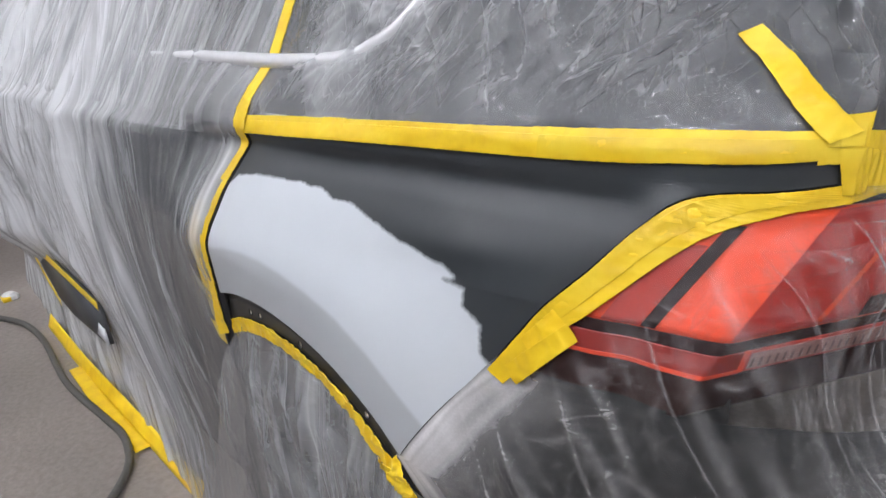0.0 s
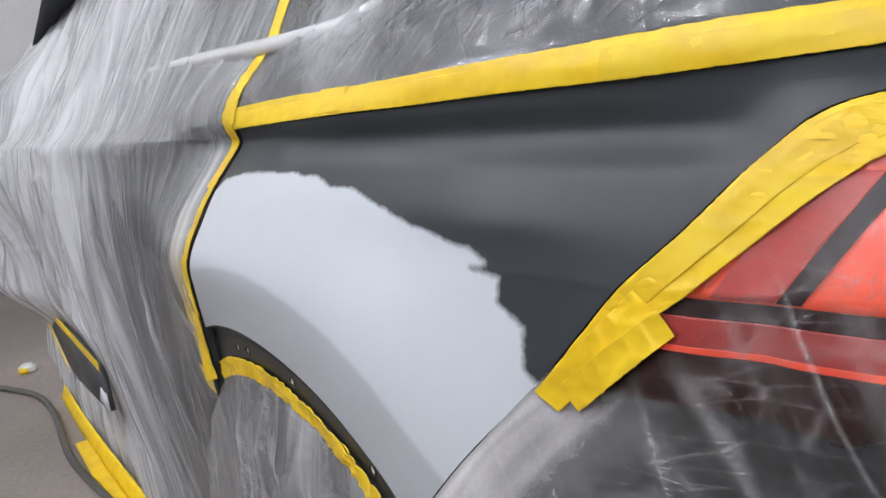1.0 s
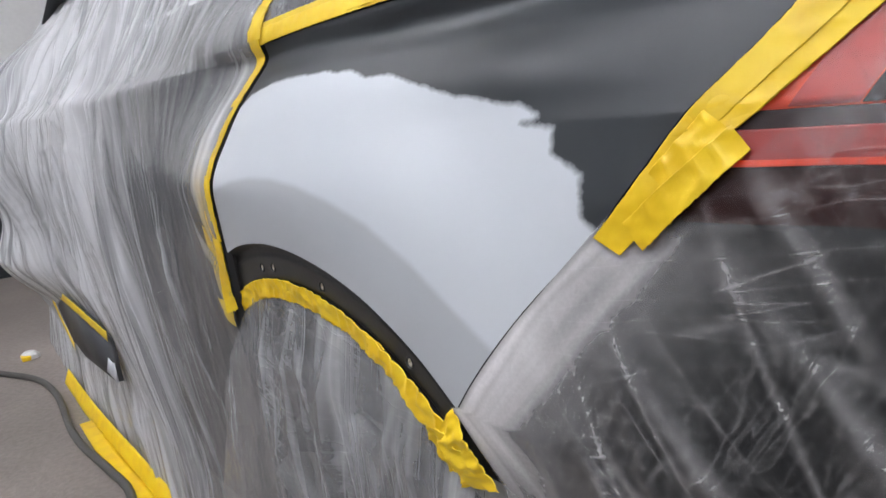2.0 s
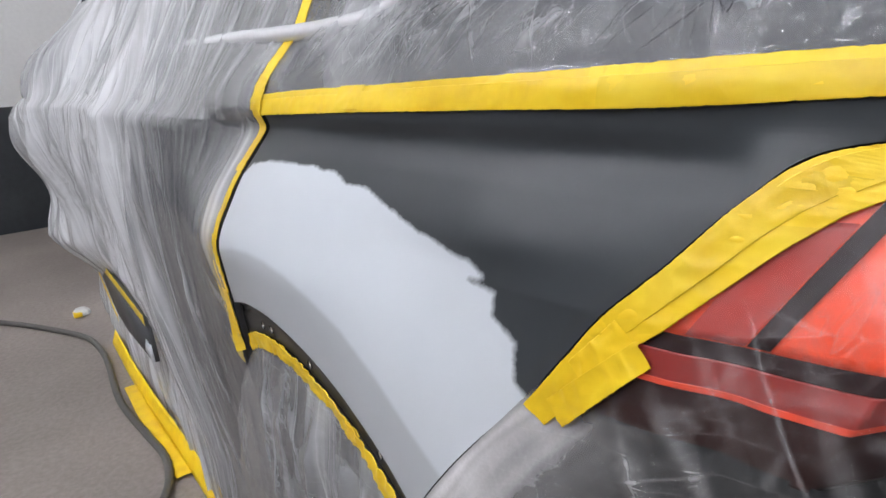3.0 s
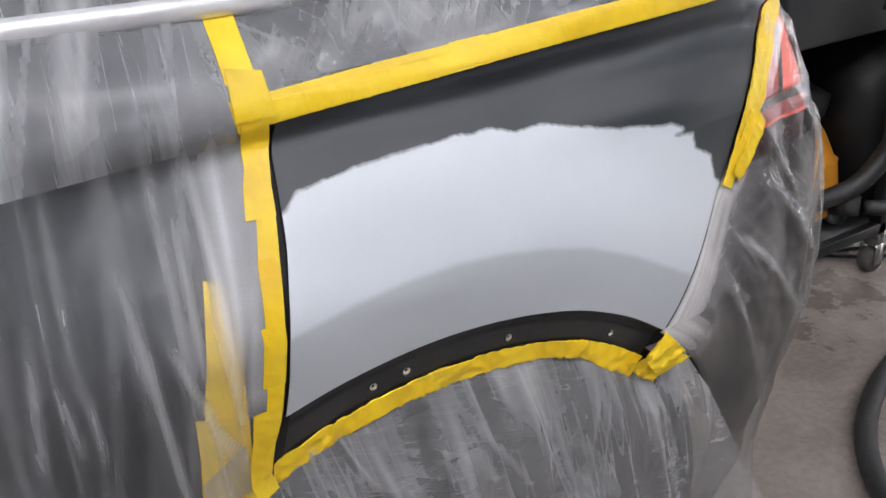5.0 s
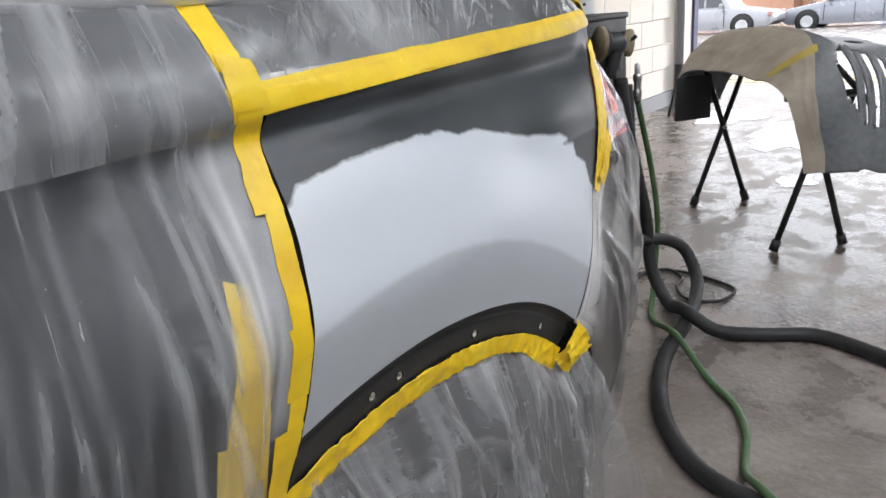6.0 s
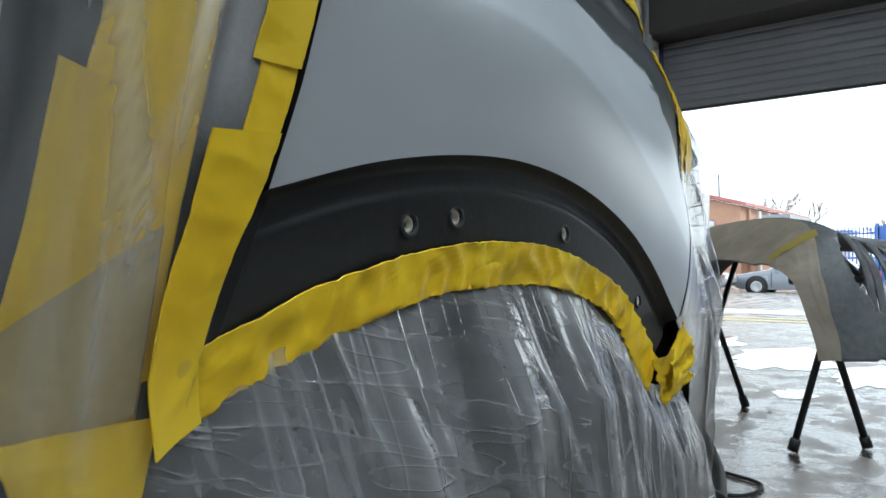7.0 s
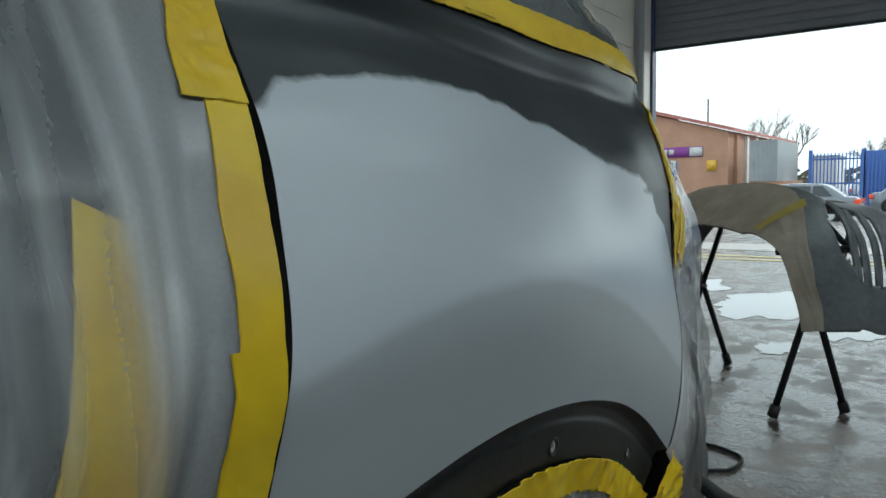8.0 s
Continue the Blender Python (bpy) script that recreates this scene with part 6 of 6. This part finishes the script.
shrink = 1 - turn_in[:, None] * np.clip(1 - bb / 0.30, 0, 1)[None] ** 1.4
prof3 = mid + (prof[:, None, :] - mid) * shrink[..., None]
reach = np.interp(aa, (0, 0.5, 0.8, 1), (0.62, 0.62, 0.38, 0.30))
swing = np.interp(aa, (0, 0.10, 0.28), (0.06, 0.035, 0.0))
XY = O + prof3[..., :1] * D + (bb[None] * reach[:, None] + swing[:, None])[..., None] * W + ripple[..., None] * W
ZZ = prof3[..., 1] - 0.16 * bb[None] ** 2.2 * np.interp(aa, (0, 0.2, 0.7, 0.9, 1), (0.05, 0.9, 0.9, 0.2, 0.0))[:, None] + 0.02 * np.sin(bb * 9)[None] * (bb[None] > 0.3) + ripple
CP = np.concatenate([XY, ZZ[..., None]], -1)
OPENINGS = [(0.215, 0.47, 0.10, 0.20), (0.40, 0.66, 0.022, 0.045), (0.335, 0.46, 0.012, 0.02)]
cover = thing("bumper_cover", (2.65, 0.50, 0.33), "grey bumper cover, part masked with brown paper, laid over two trestles", "bumper cover")
gv, gf = grid(CP)
def solid(b):
    a, q = b // nb, b % nb
    return a / (na - 1), q / (nb - 1)
def keep(face):
    a, q = np.mean([solid(i) for i in face], 0)
    return all(abs((a - ca) / ra) ** 2.6 + abs((q - cq) / rq) ** 2.6 > 1 for ca, cq, ra, rq in OPENINGS)
skin = part("skin", (gv, [f for f in gf if keep(f)]), GREY_COVER, cover, "grey primed plastic skin")
sol = skin.modifiers.new("thickness", "SOLIDIFY")
sol.thickness, sol.offset = 0.006, -1
# upright fins in the grille opening and the struts behind them
for q, lean in ((0.34, 3), (0.41, 4), (0.48, 6), (0.55, 7)):
    cols = []
    for i in range(14, 42, 2):
        c = q * nb + lean * (i - 14) / 26
        k0, f = int(c), c - int(c)
        cols.append(CP[i, k0] * (1 - f) + CP[i, k0 + 1] * f)
    rows = np.array([[c + np.array([W[0] * w, W[1] * w, 0]) for w in (-0.015, 0.0, 0.015)] for c in cols])
    fin = part("fin", grid(rows), GREY_COVER, cover, "grey grille fin")
    fm = fin.modifiers.new("thickness", "SOLIDIFY")
    fm.thickness, fm.offset = 0.006, -1
inward = np.array([D[0] * 0.07, D[1] * 0.07, -0.02])
for p, q in (((18, 20), (36, 36)), ((19, 36), (36, 21))):
    a, b = CP[p] + inward, CP[q] + inward
    part("strut", tube([tuple(a * 0.85 + b * 0.15), tuple(a * 0.12 + b * 0.88)], 0.011, 8), DARK_PLASTIC, cover, "black strut behind the grille")
# masking paper round the wheel-arch edge, a pale strip beside it, tape across
out_p = np.gradient(prof, axis=0)
out_d = -out_p[:, 1] / np.hypot(out_p[:, 0], out_p[:, 1])
out_z = out_p[:, 0] / np.hypot(out_p[:, 0], out_p[:, 1])
def over_skin(b0, b1, lift, n=26, wave=0.004, seed=0.0):
    """A sheet lying on the skin between two lines of b, each given along a."""
    rows = []
    for i in range(na):
        q = np.clip(np.linspace(b0[i], b1[i], n), 0, 1) * (nb - 1)
        k0 = np.minimum(q.astype(int), nb - 2)
        f = (q - k0)[:, None]
        p = CP[i, k0] * (1 - f) + CP[i, k0 + 1] * f
        bump = np.array([wave * fold(aa[i] * 9 + seed, x * 0.12) for x in range(n)])
        p = p + np.array([out_d[i] * D[0] * lift - W[0] * lift, out_d[i] * D[1] * lift - W[1] * lift, out_z[i] * lift]) + np.outer(bump, np.array([-W[0], -W[1], 0.6]))
        rows.append(p)
    return np.array(rows)
wide = np.interp(aa, (0, 0.2, 0.36, 0.55, 1), (0.11, 0.13, 0.28, 0.36, 0.40)) + np.array([0.015 * wob(a * 11, 5.0) for a in aa])
paper = part("masking_paper", grid(over_skin(0 * aa, wide, 0.005)), MASK_PAPER, cover, "creased brown masking paper")
PALE_STRIP = surface("pale_primed_strip", (0.26, 0.28, 0.30), (0.36, 0.385, 0.41), (0.4, 0.6), 0, 9, 120, 0.1)
strip_a = over_skin(wide - 0.01, wide + np.interp(aa, (0, 0.15, 0.33, 0.42), (0.16, 0.12, 0.10, 0.02)) + np.array([0.02 * wob(a * 14, 9.0) for a in aa]), 0.0035, 12, 0.001, 3.0)
part("primed_strip", grid(strip_a[:52]), PALE_STRIP, cover, "pale blue-grey primed strip beside the paper")
FADED = plain("faded_tape", (0.46, 0.36, 0.08), 0.6)
band_t = over_skin(0 * aa + 0.02, wide + 0.02, 0.008, 20, 0.004)
part("tape_band", grid(band_t[38:42]), FADED, paper, "dull yellow tape across the paper")
part("inner_liner", moved(box(-0.09, -0.006, -0.10, 0.09, 0.006, 0.10, 0.004), pose(2.875, 0.765, 0.53, 0, 0, -39)), DARK_PLASTIC, cover, "black inner liner")
def trestle(fa, fb, cross_z, label, topz):
    fa, fb = np.array(fa), np.array(fb)
    ob = thing("trestle", (*((fa + fb) / 2), 0), label, "trestle", "trestles")
    c = (fa + fb) / 2
    for p, q in ((fa, fb), (fb, fa)):
        kk = topz / cross_z
        top = p + (c - p) * kk
        a3, b3 = np.array([*p, 0.016]), np.array([*top, topz])
        leg = part("leg", tube([tuple(a3), tuple(b3)], 0.0125, 10), BLACK_SATIN, ob, "black tubular leg")
        part("foot", tube([tuple(a3 - (b3 - a3) * 0.018), tuple(a3 + (b3 - a3) * 0.05)], [0.019, 0.018], 12), RUBBER, leg, "rubber foot")
    part("pivot", tube([(c[0] - 0.02, c[1] - 0.02, cross_z), (c[0] + 0.02, c[1] + 0.02, cross_z)], 0.009, 8), STEEL, ob)
    part("top_bar", tube([(fa[0], fa[1], topz), (fb[0], fb[1], topz)], 0.014, 10), BLACK_SATIN, ob)
    return ob
trestle((3.10, 0.575), (2.905, 0.755), 0.378, "black folding trestle with crossed legs", 0.70)
trestle((2.42, 0.25), (2.60, 0.047), 0.44, "black folding trestle with crossed legs", 0.60)

# ---- wall of painted blocks, pipes ----
bw, bh = 0.44, 0.215
blk = box(-bw / 2 + 0.003, -0.030, -bh / 2 + 0.003, bw / 2 - 0.003, 0.0, bh / 2 - 0.003, 0.005)
bme = bpy.data.meshes.new("block")
bme.from_pydata(blk[0], [], blk[1])
bme.materials.append(CREAM)
for r in range(14):
    for c in range(12):
        x = 1.2 + c * bw + (bw / 2 if r % 2 else 0)
        if x + bw / 2 > X1 - 0.34:
            continue
        o = new("block", bme)
        o.parent = wall_side
        o.location = (x, Y1 + 0.034, 0.13 + bh / 2 + r * bh)
solo("wall_upper", box(X0, Y1 + 0.001, 0.13 + 14 * bh, X1 - 0.34, Y1 + 0.03, H), CREAM, "cream painted upper wall", "wall", kind="structure", smooth=False)
solo("wall_side_front", box(X0, Y1 + 0.001, 0.0, 0.97, Y1 + 0.03, 0.13 + 14 * bh), WHITE_WALL, "white painted workshop wall", "wall", kind="structure", smooth=False)
pipe = thing("conduit", (4.4, 2.12, 0), "thin black conduit running up the block wall", "conduit")
part("pipe", tube([(4.4, 2.125, 0.35), (4.4, 2.125, 3.6)], 0.012, 10), BLACK_SATIN, pipe)
for z in (0.6, 1.4, 2.2):
    part("clip", box(4.375, 2.115, z, 4.425, 2.151, z + 0.02), STEEL, pipe)
post = thing("down_pipe", (6.08, 2.10, 0), "grey pipe with a black foot beside the shutter", "pipe")
part("pipe", tube([(6.08, 2.10, 0.35), (6.08, 2.10, 3.6)], 0.035, 14), GREYW, post)
part("pipe_foot", tube([(6.08, 2.10, 0.0), (6.08, 2.10, 0.36)], 0.042, 14), BLACK_SATIN, post, "black pipe foot")

# ---- yard outside ----
YELLOW_LINE = surface("worn_yellow_line", (0.48, 0.38, 0.16), (0.60, 0.50, 0.26), (0.5, 0.7), 0, 4, 30, 0.2)
ROAD = surface("pale_wet_asphalt", (0.32, 0.287, 0.265), (0.45, 0.405, 0.37), (0.25, 0.6), 0, 0.8, 20, 0.2)
BRICK = surface("brown_brickwork", (0.40, 0.22, 0.145), (0.52, 0.30, 0.20), (0.7, 0.85), 0, 1.5, 20, 0.2)
ROOF_RED = surface("red_roof_sheet", (0.38, 0.13, 0.11), (0.48, 0.19, 0.16), (0.5, 0.7), 0, 1, 12, 0.1)
FENCE_BLUE = surface("blue_fence_paint", (0.07, 0.14, 0.42), (0.10, 0.19, 0.50), (0.4, 0.55), 0, 2, 30, 0.1)
GREY_SHEET = surface("grey_container_sheet", (0.26, 0.28, 0.29), (0.36, 0.38, 0.39), (0.4, 0.6), 0, 1, 12, 0.1)
BARK = surface("bare_bark", (0.26, 0.22, 0.19), (0.36, 0.31, 0.28), (0.8, 0.95), 0, 2, 15, 0.4)
solo("road", grid(np.array([[(x, y, float(ground_z(x)) + 0.004) for x in (9.2, 13.0, 17.0, 21.0, 24.5)] for y in (80.0, -80.0)])), ROAD, "pale wet asphalt lane across the yard", "road", kind="structure", smooth=False)
for x in (7.62, 7.95):
    solo("yellow_line", box(x, -20, 0.0, x + 0.12, 9, 0.005), YELLOW_LINE, "worn yellow line painted on the yard", "road marking", kind="structure", smooth=False)
WATER = glass_mat("standing_water", (0.04, 0.04, 0.042), 0.02)
prng = random.Random(5)
for px, py, ra, rb in ((3.9, -0.55, 0.75, 0.45), (4.9, 0.75, 0.55, 0.35), (5.6, -0.6, 1.2, 0.6), (3.55, 0.45, 0.14, 0.09), (4.35, 0.2, 0.4, 0.2), (5.5, 1.45, 0.4, 0.25), (3.1, 1.35, 0.22, 0.12)):
    n = 60
    ph = prng.random() * 9
    ring_p = []
    for i in range(n):
        a = 2 * math.pi * i / n
        k = 1 + 0.45 * wob(math.cos(a) * 1.6 + ph, math.sin(a) * 1.6) + 0.25 * wob(math.cos(a) * 5 + ph, math.sin(a) * 5, 2)
        ring_p.append((px + ra * k * math.cos(a), py + rb * k * math.sin(a), 0.0022))
    solo("puddle", (ring_p, [tuple(range(n))]), WATER, "shallow puddle of clear water on the concrete", "puddle", "puddles", smooth=False)
def parked_car(x, y, length, height, paint, label, turn=0.0, pickup=False):
    """A car seen side-on from afar, nose towards -y: a lofted body with a narrower glasshouse, wheels in dark arches."""
    g = float(ground_z(x))
    ob = thing("parked_car", (x, y, g), label, "car", "parked cars")
    m = pose(x, y, g, 0, 0, turn)
    L, h = length / 2, height
    along = np.linspace(-L, L, 46)
    u = along / L
    deck = np.interp(u, (-1, -0.96, -0.55, -0.46, 0.62, 0.95, 1), (0.62, 0.74, 0.90, 0.93, 0.97, 0.93, 0.70))
    sill = np.interp(u, (-1, -0.93, -0.8, 0.8, 0.93, 1), (0.42, 0.26, 0.22, 0.22, 0.28, 0.45))
    wide = 0.87 * (1 - 0.16 * np.abs(u) ** 6)
    ring = [(-1.0, 0.0), (-1.02, 0.35), (-1.0, 0.72), (-0.93, 0.95), (-0.80, 1.0), (0.80, 1.0), (0.93, 0.95), (1.0, 0.72), (1.02, 0.35), (1.0, 0.0)]
    def loft(us, lows, tops, ws, shape):
        rows = np.array([[(w * a, q, lo + (hi - lo) * b) for a, b in shape] for q, lo, hi, w in zip(us, lows, tops, ws)])
        v, f = grid(rows)
        n, k = rows.shape[:2]
        return moved((v, f + [tuple(range(k)), tuple(range((n - 1) * k, n * k))[::-1]]), m)
    part("body", loft(along, sill, deck, wide, ring), paint, ob)
    c0, c1 = (-0.46, 0.12) if pickup else (-0.47, 0.80)
    cab = np.linspace(c0 * L, c1 * L, 30)
    cu = (cab / L - c0) / (c1 - c0)
    roof = np.interp(cu, (0, 0.24, 0.42, 0.72, 0.80, 1) if not pickup else (0, 0.36, 0.5, 0.9, 0.96, 1), (0.93, h - 0.05, h, h - 0.02, h - 0.06, 0.96))
    roof = np.convolve(np.r_[roof[:1], roof, roof[-1:]], (0.25, 0.5, 0.25), "valid")
    hood = [(-1.0, 0.0), (-0.97, 0.25), (-0.86, 0.82), (-0.78, 0.97), (-0.60, 1.0), (0.60, 1.0), (0.78, 0.97), (0.86, 0.82), (0.97, 0.25), (1.0, 0.0)]
    part("cabin", loft(cab, np.full(30, 0.90), np.maximum(roof, 0.91), np.full(30, 0.80), hood), paint, ob)
    def pane(q0, q1, t0, t1):
        zlo, zhi = 0.97, h - 0.10
        for sgn in (-1, 1):
            a = [(sgn * 0.806, q0 * L, zlo), (sgn * 0.806, q1 * L, zlo), (sgn * 0.712, t1 * L, zhi), (sgn * 0.712, t0 * L, zhi)]
            part("window", moved((a, [(0, 1, 2, 3)]), m), GLASS_DARK, ob, smooth=False)
    if pickup:
        pane(-0.36, -0.12, -0.24, -0.12)
        pane(-0.09, 0.09, -0.09, 0.07)
        part("load_bed", moved(box(-0.70, 0.16 * L, 0.90, 0.70, 0.94 * L, 0.985, 0.02), m), DARK_PLASTIC, ob, "dark load bed")
    else:
        pane(-0.36, -0.02, -0.14, -0.02)
        pane(0.01, 0.34, 0.01, 0.34)
        pane(0.37, 0.64, 0.37, 0.50)
    for q in (-0.40, 0.0, 0.36) if not pickup else (-0.38, 0.12):
        for sgn in (-1, 1):
            part("door_seam", moved(box(sgn * 0.889 - 0.004, q * L - 0.008, 0.32, sgn * 0.889 + 0.004, q * L + 0.008, 0.88), m), GAP, ob)
    for sgn in (-1, 1):
        for wy in (-L * 0.62, L * 0.60):
            part("wheel_arch", moved(lathe([(0.0, 0.0), (0.385, 0.0), (0.385, -0.02 * sgn)], (sgn * 0.889, wy, 0.34), "x", 28), m), GAP, ob, "dark wheel arch")
            ty = part("tyre", moved(lathe([(0.20, 0.12 * sgn), (0.30, 0.12 * sgn), (0.325, 0.08 * sgn), (0.325, -0.10 * sgn), (0.0, -0.10 * sgn)], (sgn * 0.80, wy, 0.325), "x", 28), m), TYRE, ob)
            part("rim", moved(lathe([(0.0, 0.105 * sgn), (0.12, 0.095 * sgn), (0.19, 0.125 * sgn), (0.205, 0.115 * sgn)], (sgn * 0.80, wy, 0.325), "x", 28), m), SILVER_RIM, ty, "silver wheel rim")
        part("tail_light", moved(box(sgn * 0.78 - 0.10, L * 0.93, 0.68, sgn * 0.78 + 0.10, L * 1.0, 0.86, 0.02), m), LAMP_RED, ob, "red tail light")
        part("headlight", moved(box(sgn * 0.66 - 0.16, -L * 0.985, 0.60, sgn * 0.66 + 0.16, -L * 0.93, 0.74, 0.03), m), LAMP_CLEAR, ob, "clear headlight")
        part("door_mirror", moved(box(sgn * 0.93 - 0.08, -L * 0.34 - 0.05, 0.96, sgn * 0.93 + 0.08, -L * 0.34 + 0.05, 1.08, 0.03), m), paint, ob)
    part("plate_bar", moved(box(-0.26, L - 0.01, 0.55, 0.26, L + 0.008, 0.66), m), LABEL_AMBER, ob)
    return ob
SILVER_RIM = plain("silver_rim", (0.45, 0.46, 0.47), 0.35, 0.6)
SLATE = surface("slate_car_paint", (0.15, 0.16, 0.185), (0.19, 0.20, 0.23), (0.2, 0.3), 0.2, 2, 80, 0.02, coat=0.6)
SILVER = surface("silver_car_paint", (0.42, 0.43, 0.45), (0.5, 0.51, 0.53), (0.25, 0.35), 0.4, 2, 80, 0.02, coat=0.6)
MID_GREY = surface("mid_grey_car_paint", (0.22, 0.225, 0.24), (0.28, 0.285, 0.30), (0.25, 0.35), 0.2, 2, 80, 0.02, coat=0.6)
WHITE_PAINT = surface("white_car_paint", (0.70, 0.70, 0.70), (0.78, 0.78, 0.78), (0.25, 0.35), 0, 2, 80, 0.02, coat=0.6)
parked_car(27.8, 4.5, 4.6, 1.42, SLATE, "slate grey saloon parked across the yard", 180)
parked_car(25.8, 9.0, 5.0, 1.72, MID_GREY, "grey pickup parked beside the yard lane", 0, True)
parked_car(35.8, 0.5, 4.2, 1.5, SLATE, "dark grey hatchback parked further back")
for k, yy in enumerate((7.2, 4.4, 1.6, -1.4)):
    parked_car(56, yy, 4.0, 1.5, WHITE_PAINT if k % 2 == 0 else SILVER, "pale car parked behind the blue fence", 90)

# brown workshop building with a red roof
hall = thing("brick_building", (50, 17, -1), "brown brick unit with a red sheet roof and shop signs", "building")
def prism(poly, x0, x1):
    n = len(poly)
    v = [(x0, y, z) for y, z in poly] + [(x1, y, z) for y, z in poly]
    return v, [tuple(range(n)), tuple(range(2 * n - 1, n - 1, -1))] + [(i, i + n, (i + 1) % n + n, (i + 1) % n) for i in range(n)]
part("wall", prism([(10.9, -1.2), (30, -1.2), (30, 5.4), (20.5, 6.5), (10.9, 3.85)], 45.0, 66.0), BRICK, hall, "brown brick walls", smooth=False)
part("roof", prism([(10.5, 3.80), (20.5, 6.56), (30.4, 5.4), (30.4, 5.6), (20.5, 6.82), (10.5, 4.02)], 44.7, 66.3), ROOF_RED, hall, "red sheet roof", smooth=False)
for k in range(7):
    x = 46.5 + k * 2.7
    part("pier", box(x, 10.72, -1.2, x + 0.5, 10.92, 3.7), WHITE_WALL if k else BRICK, hall, "pale pier between windows", smooth=False)
part("sign", box(44.93, 12.4, 2.35, 45.0, 18.0, 3.0), PURPLE, hall, "purple shop sign")
for k in range(5):
    part("sign_bar", box(44.90, 14.2 + k * 0.42, 2.55, 44.94, 14.5 + k * 0.42, 2.85), LABEL_WHITE, hall)
part("sign_end", box(44.91, 12.42, 2.40, 44.96, 13.2, 2.95), LABEL_WHITE, hall)
part("poster", box(44.92, 14.0, 0.6, 45.0, 15.4, 2.1), LABEL_BLUE, hall, "blue poster")
for k in range(2):
    part("poster_band", box(44.90, 14.05 + k * 1.3, 1.6, 44.95, 15.1 + k * 1.3, 2.15), LABEL_WHITE, hall)
part("notice", box(44.92, 11.55, 1.45, 45.0, 12.15, 2.1), LABEL_AMBER, hall, "yellow notice board")
part("mast", tube([(46, 12.4, 4.2), (46, 12.4, 6.0)], 0.05, 8), BLACK_SATIN, hall)
cont = thing("container", (44, 8.3, 0), "grey steel container with a dark base", "container")
part("body", box(42.5, 7.65, 0.75, 49, 9.1, 3.05), GREY_SHEET, cont, smooth=False)
part("base", box(42.6, 7.35, -1.1, 49, 9.15, 0.75), BRICK, cont, smooth=False)
for k in range(7):
    part("rib", box(42.46, 7.7 + k * 0.2, 0.8, 42.51, 7.76 + k * 0.2, 3.0), GREY_SHEET, cont, smooth=False)
fence = thing("fence", (46, -4, -1), "blue steel palisade fence with tall posts", "fence")
for k in range(9):
    part("post", box(45.9, 6.4 - k * 2.7, -1.1, 46.1, 6.6 - k * 2.7, 2.5), FENCE_BLUE, fence, smooth=False)
for z in (0.5, 1.9):
    part("rail", box(45.95, -16, z, 46.05, 6.5, z + 0.09), FENCE_BLUE, fence, smooth=False)
for k in range(120):
    y = 6.3 - k * 0.185
    part("pale", box(45.9, y, -0.9, 45.94, y + 0.07, 2.3), FENCE_BLUE, fence, smooth=False)
solo("tarpaulin", prism([(3.9, -1.1), (-9, -1.1), (-9, 2.5), (3.9, 2.4)], 47.0, 47.3), FENCE_BLUE, "blue sheeting behind the palisade fence", "tarpaulin", smooth=False)
hut = thing("cabin", (48, 6.6, 0), "pale site cabin beside the fence", "cabin")
part("wall", box(50, 5.6, -1.3, 54, 7.1, 2.15), CREAM, hut, smooth=False)
part("roof", box(49.9, 5.5, 2.15, 54.1, 7.2, 2.3), GREY_SHEET, hut, smooth=False)
def bare_tree(x, y, h, seed):
    r = random.Random(seed)
    ob = thing("tree", (x, y, 0), "bare winter tree with thin spreading branches", "tree", "bare trees")
    part("trunk", tube(smooth_path([(x, y, -1.4), (x + 0.1, y + 0.1, h * 0.2), (x, y - 0.1, h * 0.42)], 8), [0.28 - 0.02 * k for k in range(8)], 8), BARK, ob)
    geos = []
    def grow(p, d, ln, rad, depth):
        q = p + d * ln
        mid = (p + q) / 2 + Vector((r.uniform(-1, 1), r.uniform(-1, 1), r.uniform(-1, 1))) * ln * 0.08
        geos.append(tube([tuple(p), tuple(mid), tuple(q)], [rad, rad * 0.8, rad * 0.6], 4, False))
        if depth:
            for _ in range(3):
                nd = (d + Vector((r.uniform(-1, 1), r.uniform(-1, 1), r.uniform(-0.3, 0.8))) * 0.62).normalized()
                grow(p + (q - p) * r.uniform(0.55, 1.0), nd, ln * r.uniform(0.6, 0.8), rad * 0.55, depth - 1)
    for k in range(5):
        a = k * 1.26 + r.random()
        grow(Vector((x, y, h * (0.28 + 0.035 * k))), Vector((math.cos(a) * 0.6, math.sin(a) * 0.6, 0.85)).normalized(), h * 0.24, 0.11, 4)
    part("crown", join(*geos), BARK, ob, "thin bare branches")
bare_tree(82, 16.5, 9.0, 1)
bare_tree(84, 13.5, 7.5, 2)
bare_tree(86, 6.5, 5.6, 3)
bare_tree(86, 3.0, 5.8, 4)
wd = random.Random(9)
v, f = [], []
for k in range(900):
    y = wd.uniform(-60, 60)
    z = wd.uniform(0, 3.2) * (0.7 + 0.3 * math.sin(y * 0.35))
    s = wd.uniform(0.2, 0.7)
    b = len(v)
    x = 105 + wd.uniform(0, 6)
    v += [(x, y - s, z), (x, y + s * 0.4, z - s * 0.5), (x + 0.2, y + s, z + s * 0.4), (x, y - s * 0.2, z + s)]
    f.append((b, b + 1, b + 2, b + 3))
solo("far_hedge", (v, f), surface("hedge_brown", (0.10, 0.09, 0.06), (0.17, 0.15, 0.11), (0.8, 0.95)), "brown winter hedge far behind the yard", "hedge", kind="stuff", smooth=False)
